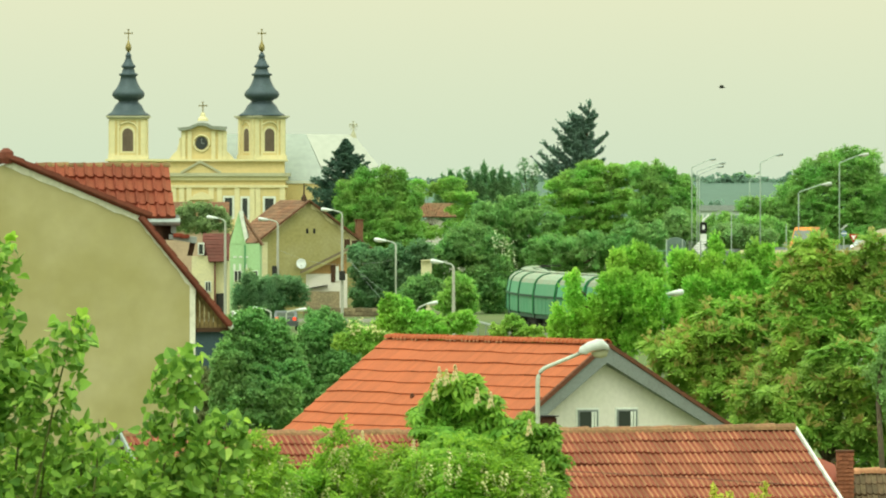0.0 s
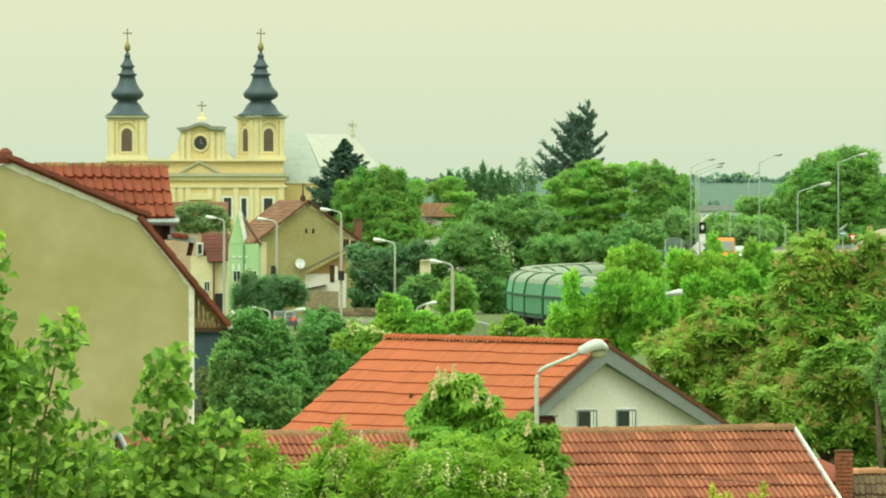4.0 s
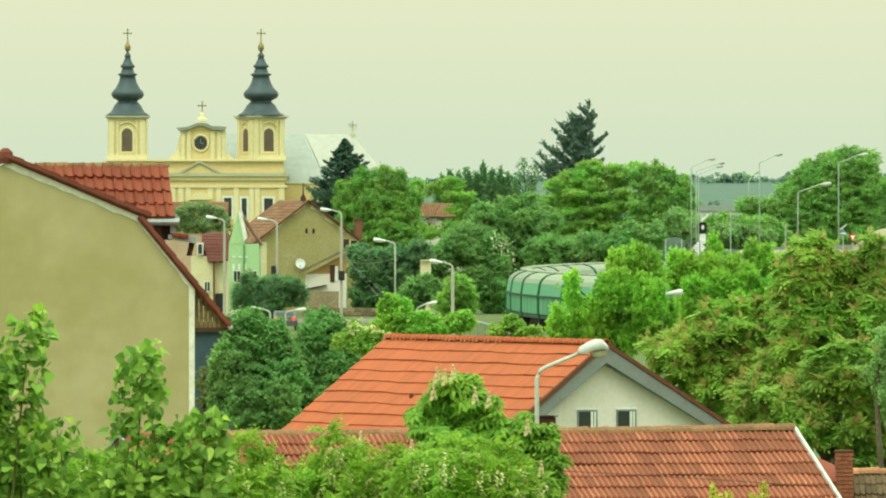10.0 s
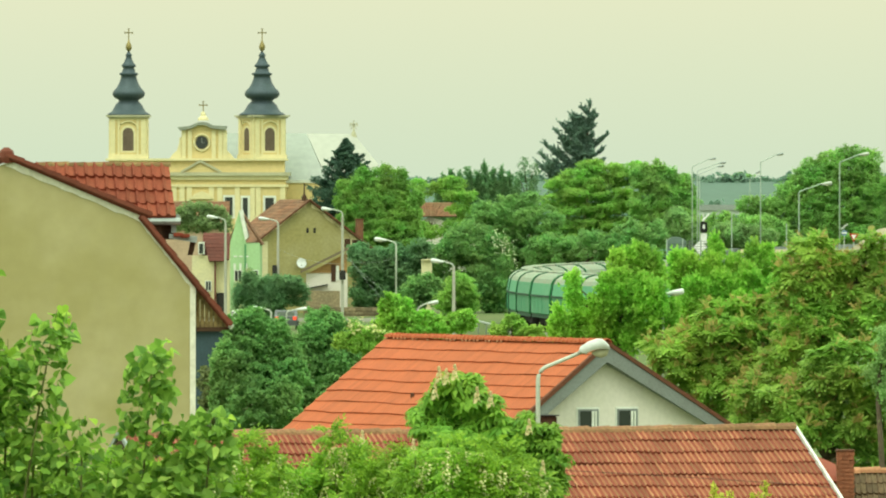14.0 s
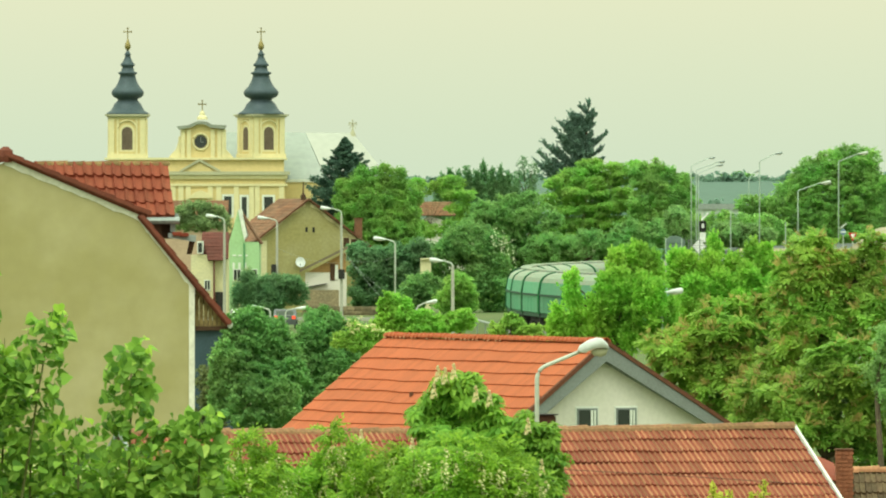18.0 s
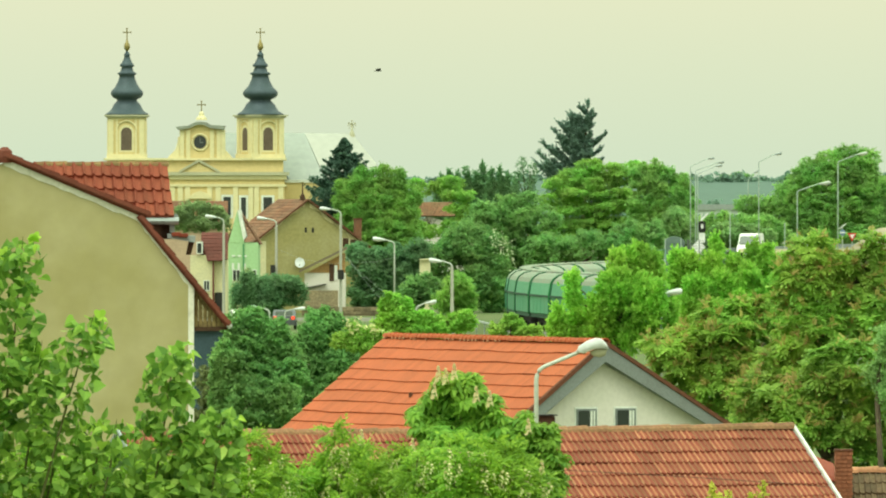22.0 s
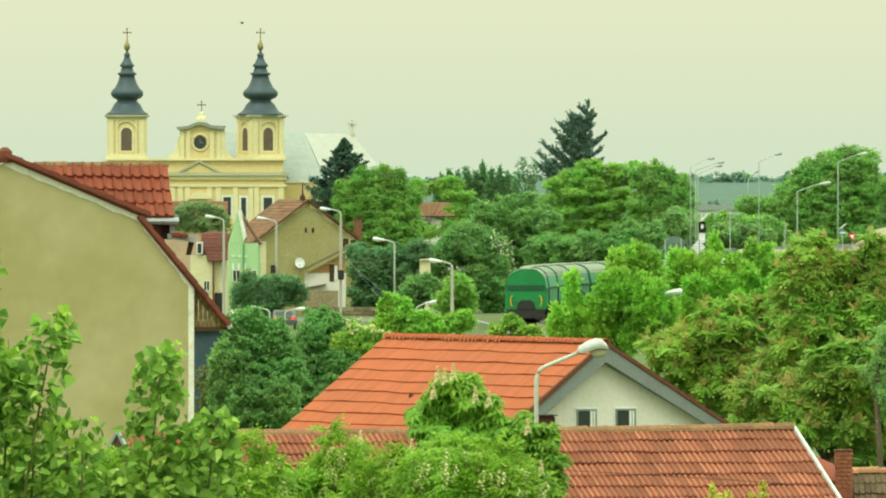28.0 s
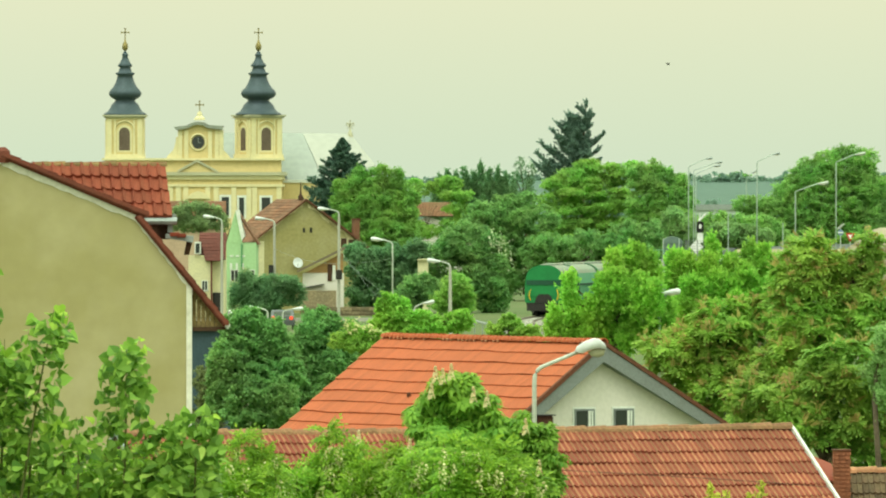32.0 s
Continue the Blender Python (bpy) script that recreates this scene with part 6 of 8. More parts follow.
# ---- trees ----
def conifer(label, x, y, height, radius, seed, material, ragged=0.3, size=0.22, count=9000, whorl=10):
    """A spruce: straight trunk and whorls of drooping boughs that carry needle sprays."""
    rng = np.random.default_rng(seed)
    t = thing("conifer", label, "tree", x, y)
    part("trunk", Shape().tube([(0, 0, 0), (0, 0, height * 0.5), (0, 0, height)], 0.25, 8, 0.02), M_BARK, t)
    boughs = Shape()
    cs, ns = [], []
    levels = int(height * 2.4)
    per = count // (levels * whorl)
    for i in range(levels):
        f = (i + 0.5) / levels
        for _ in range(whorl):
            g = min(0.995, max(0.0, f + rng.uniform(-0.6, 0.6) / levels))
            z = height * (0.12 + 0.88 * g)
            reach = radius * (1 - g) ** 0.85 + 0.12 * (1 - g)
            a = rng.uniform(0, 2 * math.pi)
            r = reach * rng.uniform(1 - ragged, 1 + ragged * 0.6)
            tip = np.array([math.cos(a) * r, math.sin(a) * r, z + r * rng.uniform(-0.30, 0.10)])
            root = np.array([0.0, 0, z])
            bow = lambda v: root + (tip - root) * v + np.array([0, 0, 0.10 * r * v ** 3 - 0.10 * r * math.sin(v * math.pi)])
            boughs.tube([root, bow(0.25), bow(0.5), bow(0.75), bow(0.95)], 0.05, 4, 0.012)
            u = rng.uniform(0.15, 1.0, per) ** 0.7
            p = root + (tip - root) * u[:, None] + rng.normal(size=(per, 3)) * np.array([0.10, 0.10, 0.05]) * (0.4 + r * 0.22)
            p[:, 2] += 0.10 * r * u ** 3 - 0.10 * r * np.sin(u * math.pi)
            cs.append(p)
            ns.append(rng.normal(size=(per, 3)) + np.array([0, 0, 0.8]))
    tagged(part("branchwork", boughs, M_BARK, t), kind="stuff")
    n = np.concatenate(ns)
    n /= np.linalg.norm(n, axis=1, keepdims=True)
    part("needles", leaf_mesh("needles", np.concatenate(cs), n, size, material, rng, 2.6, 0.1), material, t)
    return t


def cedar():
    """A tall cedar: a bent leader and long boughs that sweep out and turn up at their feathery tips."""
    rng = np.random.default_rng(32)
    D, k = 960.0, 960.0 / 16000
    t = thing("conifer", "tall ragged cedar above the tree line", "tree", 15.0, D)

    def at(px, py, y=0.0):
        return np.array([(px - 784) * k - 15.0, y, 9.2 + (370 - py) * k])
    part("trunk", Shape().tube([at(1034, 520), at(1036, 300), at(1038, 230), at(1042, 184)], 0.3, 8, 0.03), M_BARK, t)
    tips = [(1042, 182, 0), (1028, 190, 0), (1036, 196, 0.1), (1047, 199, -0.1), (1051, 206, -0.3), (1008, 202, 0), (1017, 209, 0.3), (1049, 220, 0.6), (992, 219, -0.4), (1001, 226, 0.5), (983, 232, 0.3), (1046, 236, -0.6), (990, 244, -0.8), (1071, 238, 0), (1064, 246, 0.5), (963, 254, -0.3), (974, 262, 0.6), (1064, 263, -0.8), (956, 272, 0.4), (948, 287, 0.6), (962, 292, -1), (1066, 282, 0.4), (1058, 296, -1)]
    for _ in range(95):
        f = rng.uniform(0.08, 1.0)
        left = 1012 - 58 * f
        tips.append((left + (1046 - left) * rng.uniform(0.12, 1.0), 196 + 100 * f, rng.choice((-1, 1)) * rng.uniform(0.2, 1.9) * f))
    boughs, cs, ns = Shape(), [], []
    for px, py, y in tips:
        root_py = min(345, py + 6 + (0.62 if px < 1040 else 0.45) * abs(px - 1038))
        a, c = at(1041 - 5 * min(1, (root_py - 186) / 60), root_py), at(px, py, y)
        b = (a + c) / 2 + np.array([0, 0, -0.16 * abs(c[0] - a[0]) - 0.1 * rng.uniform()])
        path = arc(a, b, c, 8)
        boughs.tube(path, 0.05, 4, 0.012)
        q = np.array([tuple(v) for v in path])
        reach = np.linalg.norm(c - a)
        # side sprays along each bough, the last ones turned up
        for _ in range(int(14 + 13 * reach)):
            u = rng.uniform(0.02, 1.0) ** 0.9 * 7.99
            i = int(u)
            p = q[i] + (q[i + 1] - q[i]) * (u - i)
            way = (q[i + 1] - q[i]) / (np.linalg.norm(q[i + 1] - q[i]) + 1e-9) + rng.normal(size=3) * np.array([0.45, 0.7, 0.45]) + np.array([0, 0, 0.15])
            long = rng.uniform(0.2, 0.6) * (0.45 + 0.25 * reach ** 0.5)
            f = rng.uniform(0, 1, 20)
            cs.append(p + way * long * f[:, None] + rng.normal(size=(20, 3)) * 0.08 * (1.1 - f)[:, None])
            ns.append(rng.normal(size=(20, 3)) + np.array([0, 0, 0.6]))
    tagged(part("branchwork", boughs, M_BARK, t), kind="stuff")
    n = np.concatenate(ns)
    part("needles", leaf_mesh("needles", np.concatenate(cs), n / np.linalg.norm(n, axis=1, keepdims=True), 0.12, L_CEDAR, rng, 2.6, 0.1), L_CEDAR, t)


def layered(D, x0, thick, rows):
    """Flattish leafy layers for a spreading crown: bearings and heights of their upper edges over the distance D, and half widths."""
    k = D / 16000
    return [((px - 784) * k - x0, -0.022 * (py - 340), 9.2 + (370 - py) * k - 0.75 * thick, w * k, w * k * 0.85, thick) for px, py, w in rows]


def background_trees():
    broad = layered(900, -6.3, 1.6, ((672, 297, 22), (640, 307, 27), (700, 305, 25), (620, 323, 28), (665, 322, 42), (714, 322, 31), (612, 343, 22), (645, 346, 45), (694, 345, 46), (722, 341, 22), (624, 368, 34), (665, 370, 50), (710, 368, 38), (630, 396, 42), (690, 395, 50), (722, 393, 28), (650, 420, 45), (710, 421, 45)))
    tree("broad green tree behind the street lamps", -6.3, 900, broad, L_BUSH, 0.14, 73600, 1, up=0.5, tall=0.9)
    light = layered(980, -1.47, 0.75, ((738, 318, 18), (752, 328, 20), (774, 322, 15), (790, 314, 14), (808, 316, 18), (736, 344, 16), (798, 336, 24), (820, 340, 24), (812, 362, 26), (822, 384, 24), (734, 368, 14), (738, 392, 20), (806, 390, 26), (770, 402, 30)))
    tree("light thin tree among darker ones", -1.47, 980, light, L_FARYELLOW, 0.15, 15000, 2, trunk=0.05)
    for i, (px, top) in enumerate(((782, 312), (796, 303), (812, 306), (826, 298), (842, 303), (855, 291), (870, 300), (886, 298), (899, 308), (912, 318))):
        z = 9.2 + (370 - top) / 16000 * 1020
        tree("slender upright tree in a row on the skyline", (px - 784) / 16000 * 1020, 1020 + (i % 3), [(0, 0, z - 1.3, 0.2, 0.2, 1.2), (0.2, 0, z - 2.6, 0.4, 0.36, 1.3), (-0.35, 0, z - 3.0, 0.35, 0.36, 1.2), (-0.1, 0, z - 5.3, 1.0, 0.8, 2.4)], L_SPIRE, 0.16, 2600, 100 + i, group="skyline row", clump=0.34, up=1.4, spray=bunch(0.35, 0.2, 4, i), rise=1.6, tall=2.0)
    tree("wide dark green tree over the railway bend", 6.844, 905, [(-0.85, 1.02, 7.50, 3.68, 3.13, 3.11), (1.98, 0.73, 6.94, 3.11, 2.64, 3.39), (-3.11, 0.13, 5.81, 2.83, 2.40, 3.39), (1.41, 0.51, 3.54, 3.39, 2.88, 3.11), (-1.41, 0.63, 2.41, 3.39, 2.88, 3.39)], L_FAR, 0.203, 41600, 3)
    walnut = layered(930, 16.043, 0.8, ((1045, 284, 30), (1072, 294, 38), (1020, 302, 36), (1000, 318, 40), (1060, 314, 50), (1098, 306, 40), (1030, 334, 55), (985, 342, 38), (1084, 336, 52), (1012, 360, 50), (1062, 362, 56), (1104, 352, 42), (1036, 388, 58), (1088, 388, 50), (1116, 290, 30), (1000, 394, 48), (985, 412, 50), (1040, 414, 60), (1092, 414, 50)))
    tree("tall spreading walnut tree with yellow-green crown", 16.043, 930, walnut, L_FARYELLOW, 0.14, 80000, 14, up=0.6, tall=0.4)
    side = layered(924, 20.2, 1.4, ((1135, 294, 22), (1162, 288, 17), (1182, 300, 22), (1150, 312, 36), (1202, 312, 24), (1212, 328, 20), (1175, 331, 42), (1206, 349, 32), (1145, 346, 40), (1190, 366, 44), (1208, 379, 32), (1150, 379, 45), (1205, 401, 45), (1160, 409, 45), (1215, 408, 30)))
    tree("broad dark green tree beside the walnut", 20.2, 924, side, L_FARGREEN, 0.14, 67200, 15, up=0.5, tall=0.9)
    hedge = tree("dense hedge tree beside the railway", 2.3, 800, [(0.00, -0.37, 5.70, 2.75, 2.34, 2.60), (-2.00, -0.69, 4.20, 2.25, 1.91, 2.50), (2.00, -0.69, 4.20, 1.90, 1.61, 2.50), (0.50, -0.84, 1.95, 3.00, 2.55, 2.25), (2.50, -0.54, 1.20, 1.50, 1.27, 1.75), (-1.50, 0.71, 1.70, 2.00, 1.70, 2.00)], L_DARK, 0.156, 54400, 5)
    rng = np.random.default_rng(90)
    c = np.stack([rng.uniform(1.9, 4.2, 90), np.full(90, -2.2) + rng.normal(size=90) * 0.3, 5.75 + rng.normal(size=90) * 0.55], 1)
    c[:, 2] -= (c[:, 0] - 3) * 0.7
    n = rng.normal(size=(90, 3)) * 0.4 + np.array([0, -1, 0.5])
    part("elder_blossom", leaf_mesh("elder_blossom", c, n / np.linalg.norm(n, axis=1, keepdims=True), 0.10, M_ELDER, rng, 1.6), M_ELDER, hedge, "flat cream elder blossom")
    tree("dark ivy-covered shrub below the trees", -5.135, 790, [(-1.48, -0.71, 4.26, 2.22, 1.89, 2.07), (0.49, -0.53, 3.77, 1.98, 1.68, 2.22), (-0.99, -0.71, 1.79, 2.47, 2.10, 1.73), (2.22, 0.12, 2.78, 1.98, 1.68, 2.22), (2.96, -0.35, 5.25, 1.48, 1.26, 1.48)], L_BLUE, 0.156, 38400, 6, name="shrub", category="shrub")
    tree("shrub before the dark tree line", 12.713, 900, [(-1.69, -0.71, 4.70, 2.81, 2.39, 2.25), (1.69, -0.32, 4.70, 3.38, 2.87, 2.25), (6.19, -1.19, 5.26, 3.38, 2.87, 2.53), (9.00, 0.19, 5.83, 1.97, 1.67, 2.25)], L_FAR, 0.187, 25600, 7, name="shrub", category="shrub")
    tree("bluish willow shrub in front of the ochre house", -14.098, 730, [(1.0, -0.62, 3.05, 1.3, 1.2, 1.0), (2.1, -0.3, 3.1, 0.8, 0.8, 0.75), (-1.5, 0.11, 2.85, 1.1, 1.1, 1.2), (-0.3, 0.0, 2.95, 0.9, 0.9, 0.8), (-2.4, 0.1, 2.3, 0.7, 0.7, 1.0), (-0.23, 0.38, 1.70, 2.5, 2.02, 1.14), (2.45, -0.04, 2.2, 0.9, 0.70, 1.1)], L_BLUE, 0.109, 25600, 8, name="shrub", category="shrub")
    tree("round grey-green tree by the church", -29.15, 1100, [(-1.03, 0.79, 8.93, 2.20, 1.87, 1.38), (-2.89, -0.24, 8.10, 1.51, 1.29, 1.38), (0.55, 0.23, 8.10, 1.38, 1.17, 1.24), (2.3, 0.2, 7.5, 1.3, 1.2, 1.4), (1.4, 0.3, 8.9, 1.1, 1.0, 0.9), (-1.03, 1.03, 7.14, 3.16, 2.69, 0.96)], L_GREY, 0.18, 9600, 9)
    dome = layered(950, 40.434, 1.3, ((1502, 262, 28), (1472, 272, 32), (1530, 270, 32), (1446, 286, 36), (1500, 286, 48), (1538, 288, 22), (1426, 303, 34), (1476, 306, 52), (1536, 308, 46), (1410, 323, 38), (1456, 329, 52), (1516, 331, 56), (1540, 328, 26), (1392, 342, 38), (1436, 351, 48), (1492, 356, 56), (1530, 356, 36), (1372, 359, 38), (1420, 376, 48), (1480, 381, 56), (1518, 383, 38), (1342, 352, 26), (1322, 351, 20), (1440, 402, 60), (1510, 404, 60)))
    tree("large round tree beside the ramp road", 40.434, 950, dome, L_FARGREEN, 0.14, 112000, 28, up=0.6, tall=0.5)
    tree("pale shrub beside the rail signal", 22.897, 850, [(-0.80, 0.01, 7.61, 1.49, 1.26, 1.70), (0.00, 0.59, 5.75, 2.12, 1.81, 1.59), (3.98, 0.15, 6.54, 2.12, 1.81, 1.59), (6.11, 0.29, 6.28, 2.12, 1.81, 1.49), (2.39, 0.52, 5.48, 2.12, 1.81, 1.33)], L_PALE, 0.172, 22400, 21, name="shrub", category="shrub")
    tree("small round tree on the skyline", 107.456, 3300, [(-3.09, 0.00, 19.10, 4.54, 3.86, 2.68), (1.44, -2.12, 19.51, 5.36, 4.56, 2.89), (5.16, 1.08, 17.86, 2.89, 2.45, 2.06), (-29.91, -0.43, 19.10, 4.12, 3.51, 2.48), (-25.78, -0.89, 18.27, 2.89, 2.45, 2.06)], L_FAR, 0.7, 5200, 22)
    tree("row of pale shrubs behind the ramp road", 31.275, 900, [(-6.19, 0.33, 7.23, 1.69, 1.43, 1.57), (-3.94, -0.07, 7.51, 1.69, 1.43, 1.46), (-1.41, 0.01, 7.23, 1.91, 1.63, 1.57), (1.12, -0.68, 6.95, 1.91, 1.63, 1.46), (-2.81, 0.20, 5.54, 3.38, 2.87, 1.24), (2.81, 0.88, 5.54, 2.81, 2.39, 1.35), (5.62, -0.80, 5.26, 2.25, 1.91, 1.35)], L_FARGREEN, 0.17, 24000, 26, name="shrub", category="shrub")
    tree("tree at the edge of the ramp road", 46.68, 960, [(-0.2, -0.56, 11.20, 0.7, 0.7, 1.0), (-0.1, -0.5, 9.9, 0.9, 0.8, 1.1), (0.1, -0.73, 7.60, 1.50, 1.3, 2.0)], L_FAR, 0.15, 9600, 23)
    tree("yellow-green bush behind a street lamp", 1.12, 640, [(0.00, -0.17, 3.60, 1.04, 0.88, 1.04), (-0.48, 0.48, 2.60, 1.20, 1.02, 0.96), (0.56, 0.23, 2.60, 0.80, 0.68, 0.88)], L_FARYELLOW, 0.12, 9000, 24, name="bush", category="bush")
    tree("bush in front of the white shed", -1.687, 750, [(0.00, -0.37, 2.87, 1.41, 1.20, 0.94), (1.03, -0.48, 2.17, 1.41, 1.20, 0.94), (-0.84, -0.34, 1.93, 1.41, 1.20, 1.03)], L_DARK, 0.15, 8000, 25, name="bush", category="bush")
    conifer("dark blue-green spruce beside the church", -10.85, 1000, 17.0, 9.2, 31, L_FIR, ragged=0.4, size=0.15, count=70000, whorl=15)
    cedar()
    tree("thin grey half-bare tree on the skyline", 8.973, 970, [(-0.48, 0.10, 13.44, 0.55, 0.46, 1.46), (0.61, -0.11, 12.72, 0.55, 0.46, 1.58), (-1.09, -0.16, 12.11, 0.48, 0.41, 1.21), (0.18, -0.30, 11.02, 0.97, 0.82, 1.46)], L_BLUE, 0.13, 1700, 33, clump=0.22, per_lobe=30, tall=2.0)
    w = tree("pale bush in white flower before the mint house", -15.802, 735, [(0.00, -0.21, 3.46, 0.55, 0.47, 0.92), (-0.69, 0.06, 2.54, 0.73, 0.62, 0.83), (0.37, 0.10, 2.31, 0.64, 0.55, 0.92), (-0.46, -0.05, 1.39, 0.92, 0.78, 0.64)], L_GREY, 0.09, 5200, 34, name="bush", category="bush")
    c, n, e = clumped([(0.00, -0.21, 3.46, 0.55, 0.47, 0.92), (-0.69, 0.06, 2.54, 0.73, 0.62, 0.83), (0.37, 0.10, 2.31, 0.64, 0.55, 0.92), (-0.46, -0.05, 1.39, 0.92, 0.78, 0.64)], np.random.default_rng(35), 0.3, 30, 420, 0.5)
    part("flowers", leaf_mesh("flowers", c + np.array([0, -0.25, 0]), n, 0.1, M_BLOSSOM, np.random.default_rng(36), 1.2), M_BLOSSOM, w, "white flowers")
    w = tree("pale yellow-green shrub in cream blossom beside the lindens", -2.161, 258, [(-0.35, 0.01, 5.68, 0.23, 0.19, 0.26), (0.03, -0.03, 5.62, 0.29, 0.25, 0.23), (0.42, 0.05, 5.52, 0.29, 0.25, 0.19), (-0.65, 0.11, 5.41, 0.32, 0.27, 0.26), (-0.16, -0.08, 5.33, 0.48, 0.41, 0.23)], L_OLIVE, 0.06, 6000, 37, name="shrub", category="shrub", trunk=0.04)
    c, n, e = clumped([(-0.35, 0.02, 5.72, 0.26, 0.22, 0.29), (0.03, -0.03, 5.65, 0.29, 0.25, 0.23), (0.35, 0.05, 5.56, 0.26, 0.22, 0.16)], np.random.default_rng(38), 0.3, 20, 260, 0.7)
    part("blossom", leaf_mesh("blossom", c + np.array([0, -0.15, 0.05]), n, 0.055, M_BLOSSOM, np.random.default_rng(39), 1.3), M_BLOSSOM, w, "cream blossom")
    # distant wooded ridge on the horizon, aerial haze mixed into its colours
    rng = np.random.default_rng(40)
    lobes = []
    for i in range(60):
        px = 500 + i * 24 + rng.uniform(-8, 8)
        D = 2700 + rng.uniform(-60, 200)
        lobes.append(((px - 784) / 16000 * D, D - 2700, rng.uniform(1, 5), rng.uniform(4, 8), rng.uniform(5, 9), rng.uniform(4, 6.5)))
    for i in range(70):
        lobes.append(((500 + i * 17 - 784) / 16000 * 3030, 330 + rng.uniform(-6, 6), 18.2 + rng.uniform(-0.8, 0.9), rng.uniform(2.5, 4), 3, rng.uniform(1.2, 2)))
    c, n, e = clumped(lobes, rng, 0.4, 12, 34000)
    w = thing("woodland", "distant woodland along the horizon, tinted with bluish haze", "woodland", 0, 2700, kind="stuff")
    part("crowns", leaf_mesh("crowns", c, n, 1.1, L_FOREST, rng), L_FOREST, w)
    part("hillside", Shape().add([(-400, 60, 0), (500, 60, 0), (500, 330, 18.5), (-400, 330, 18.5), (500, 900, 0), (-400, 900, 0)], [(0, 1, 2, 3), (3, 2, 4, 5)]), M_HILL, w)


def upright(D, x0, depth, tips):
    """Lobes of steep leafy plumes whose tips stand at bearings and heights seen over the distance D, widths in metres."""
    rnd = random.Random(int(x0 * 10))
    out = []
    for px, py, w in tips:
        x, z, y = (px - 784) / 16000 * D - x0, 9.2 + (370 - py) / 16000 * D - 0.22, -0.022 * (min(py, 500) - 440) + 0.02 * max(0, py - 500) + rnd.uniform(-depth, depth) * 0.4
        out.append((x, y, z - 0.42, w * 0.62, w * 0.62, 0.50))
        out.append((x + rnd.uniform(-0.15, 0.15), y + 0.15, z - 1.0, w * 0.84, w * 0.84, 0.55))
    return out


def middle_trees():
    swaying = []
    swaying.append(tree("dark green linden between the houses", -5.306, 262, [(-0.40, 0.23, 5.50, 0.66, 0.6, 0.82), (0.45, 0.14, 5.36, 0.40, 0.36, 0.72), (-0.69, -0.07, 4.53, 0.79, 0.67, 1.15), (0.49, 0.30, 4.32, 1.01, 0.86, 1.01), (-0.16, -0.19, 3.47, 1.23, 1.04, 0.98), (-1.06, 0.13, 3.80, 0.49, 0.42, 0.82)], L_DARK, 0.066, 83200, 50, trunk=0.16, clump=0.14, per_lobe=130))
    swaying.append(tree("dense green linden with a few blossoms", -3.668, 268, [(0.05, -0.06, 5.55, 0.60, 0.51, 0.80), (0.79, 0.12, 5.18, 0.60, 0.51, 0.87), (-0.34, -0.09, 4.43, 0.84, 0.71, 0.92), (0.42, -0.18, 3.84, 1.00, 0.85, 1.00), (-0.42, -0.00, 5.10, 0.40, 0.34, 0.50), (-0.84, -0.29, 3.09, 1.00, 0.85, 0.64), (0.92, -0.14, 3.34, 0.67, 0.57, 0.67), (0.59, -0.00, 4.34, 0.57, 0.48, 0.67)], L_DARK, 0.066, 83200, 51, trunk=0.16, clump=0.14, per_lobe=130))
    swaying.append(tree("green bush behind the orange roof", -1.011, 330, [(-0.89, -0.08, 5.53, 0.41, 0.35, 0.66), (-0.47, -0.13, 5.28, 0.49, 0.42, 0.62), (-1.09, 0.00, 4.83, 0.58, 0.49, 0.45), (0.27, -0.10, 4.98, 0.42, 0.39, 0.50), (0.97, 0.11, 4.91, 0.54, 0.46, 0.37), (0.00, 0.10, 4.70, 0.82, 0.70, 0.33), (1.67, -0.10, 5.12, 0.49, 0.42, 0.45)], L_MAPLE, 0.078, 32000, 52, name="bush", category="bush"))
    swaying.append(tree("small bush beside the track", 3.176, 420, [(0.00, 0.00, 3.74, 0.53, 0.45, 0.53), (-0.66, -0.09, 3.42, 0.39, 0.33, 0.37), (0.79, -0.25, 3.37, 0.63, 0.54, 0.37)], L_OLIVE, 0.086, 8000, 53, name="bush", category="bush"))
    swaying.append(tree("bright green maple hiding the railway", 7.209, 365, upright(365, 7.209, 1.0, [(1090, 447, 0.34), (1110, 442, 0.38), (1131, 434, 0.36), (1156, 446, 0.30), (1072, 484, 0.32), (1050, 530, 0.34), (1010, 484, 0.26), (1014, 548, 0.34), (984, 542, 0.22), (1042, 578, 0.40), (1096, 480, 0.5), (1135, 490, 0.5), (1160, 500, 0.42), (1075, 540, 0.5), (1120, 550, 0.6), (1165, 560, 0.4), (1180, 531, 0.36)]), L_MAPLE, 0.10, 11000, 54, trunk=0.15, clump=0.2, per_lobe=44, up=0.8, tall=1.7, spray=bunch(0.30, 0.15, 7, 54), rise=0.9))
    swaying.append(tree("bright green maple beside the ramp", 11.239, 370, upright(370, 11.239, 1.0, [(1198, 446, 0.34), (1220, 452, 0.36), (1246, 462, 0.36), (1264, 418, 0.20), (1262, 450, 0.34), (1296, 452, 0.38), (1336, 426, 0.30), (1352, 436, 0.28), (1376, 456, 0.36), (1228, 490, 0.5), (1278, 480, 0.5), (1322, 470, 0.5), (1366, 490, 0.46), (1212, 520, 0.5), (1256, 530, 0.6), (1310, 520, 0.6), (1222, 570, 0.5)]), L_MAPLE, 0.10, 12000, 55, trunk=0.15, clump=0.2, per_lobe=44, up=0.8, tall=1.7, spray=bunch(0.30, 0.15, 7, 55), rise=0.9))
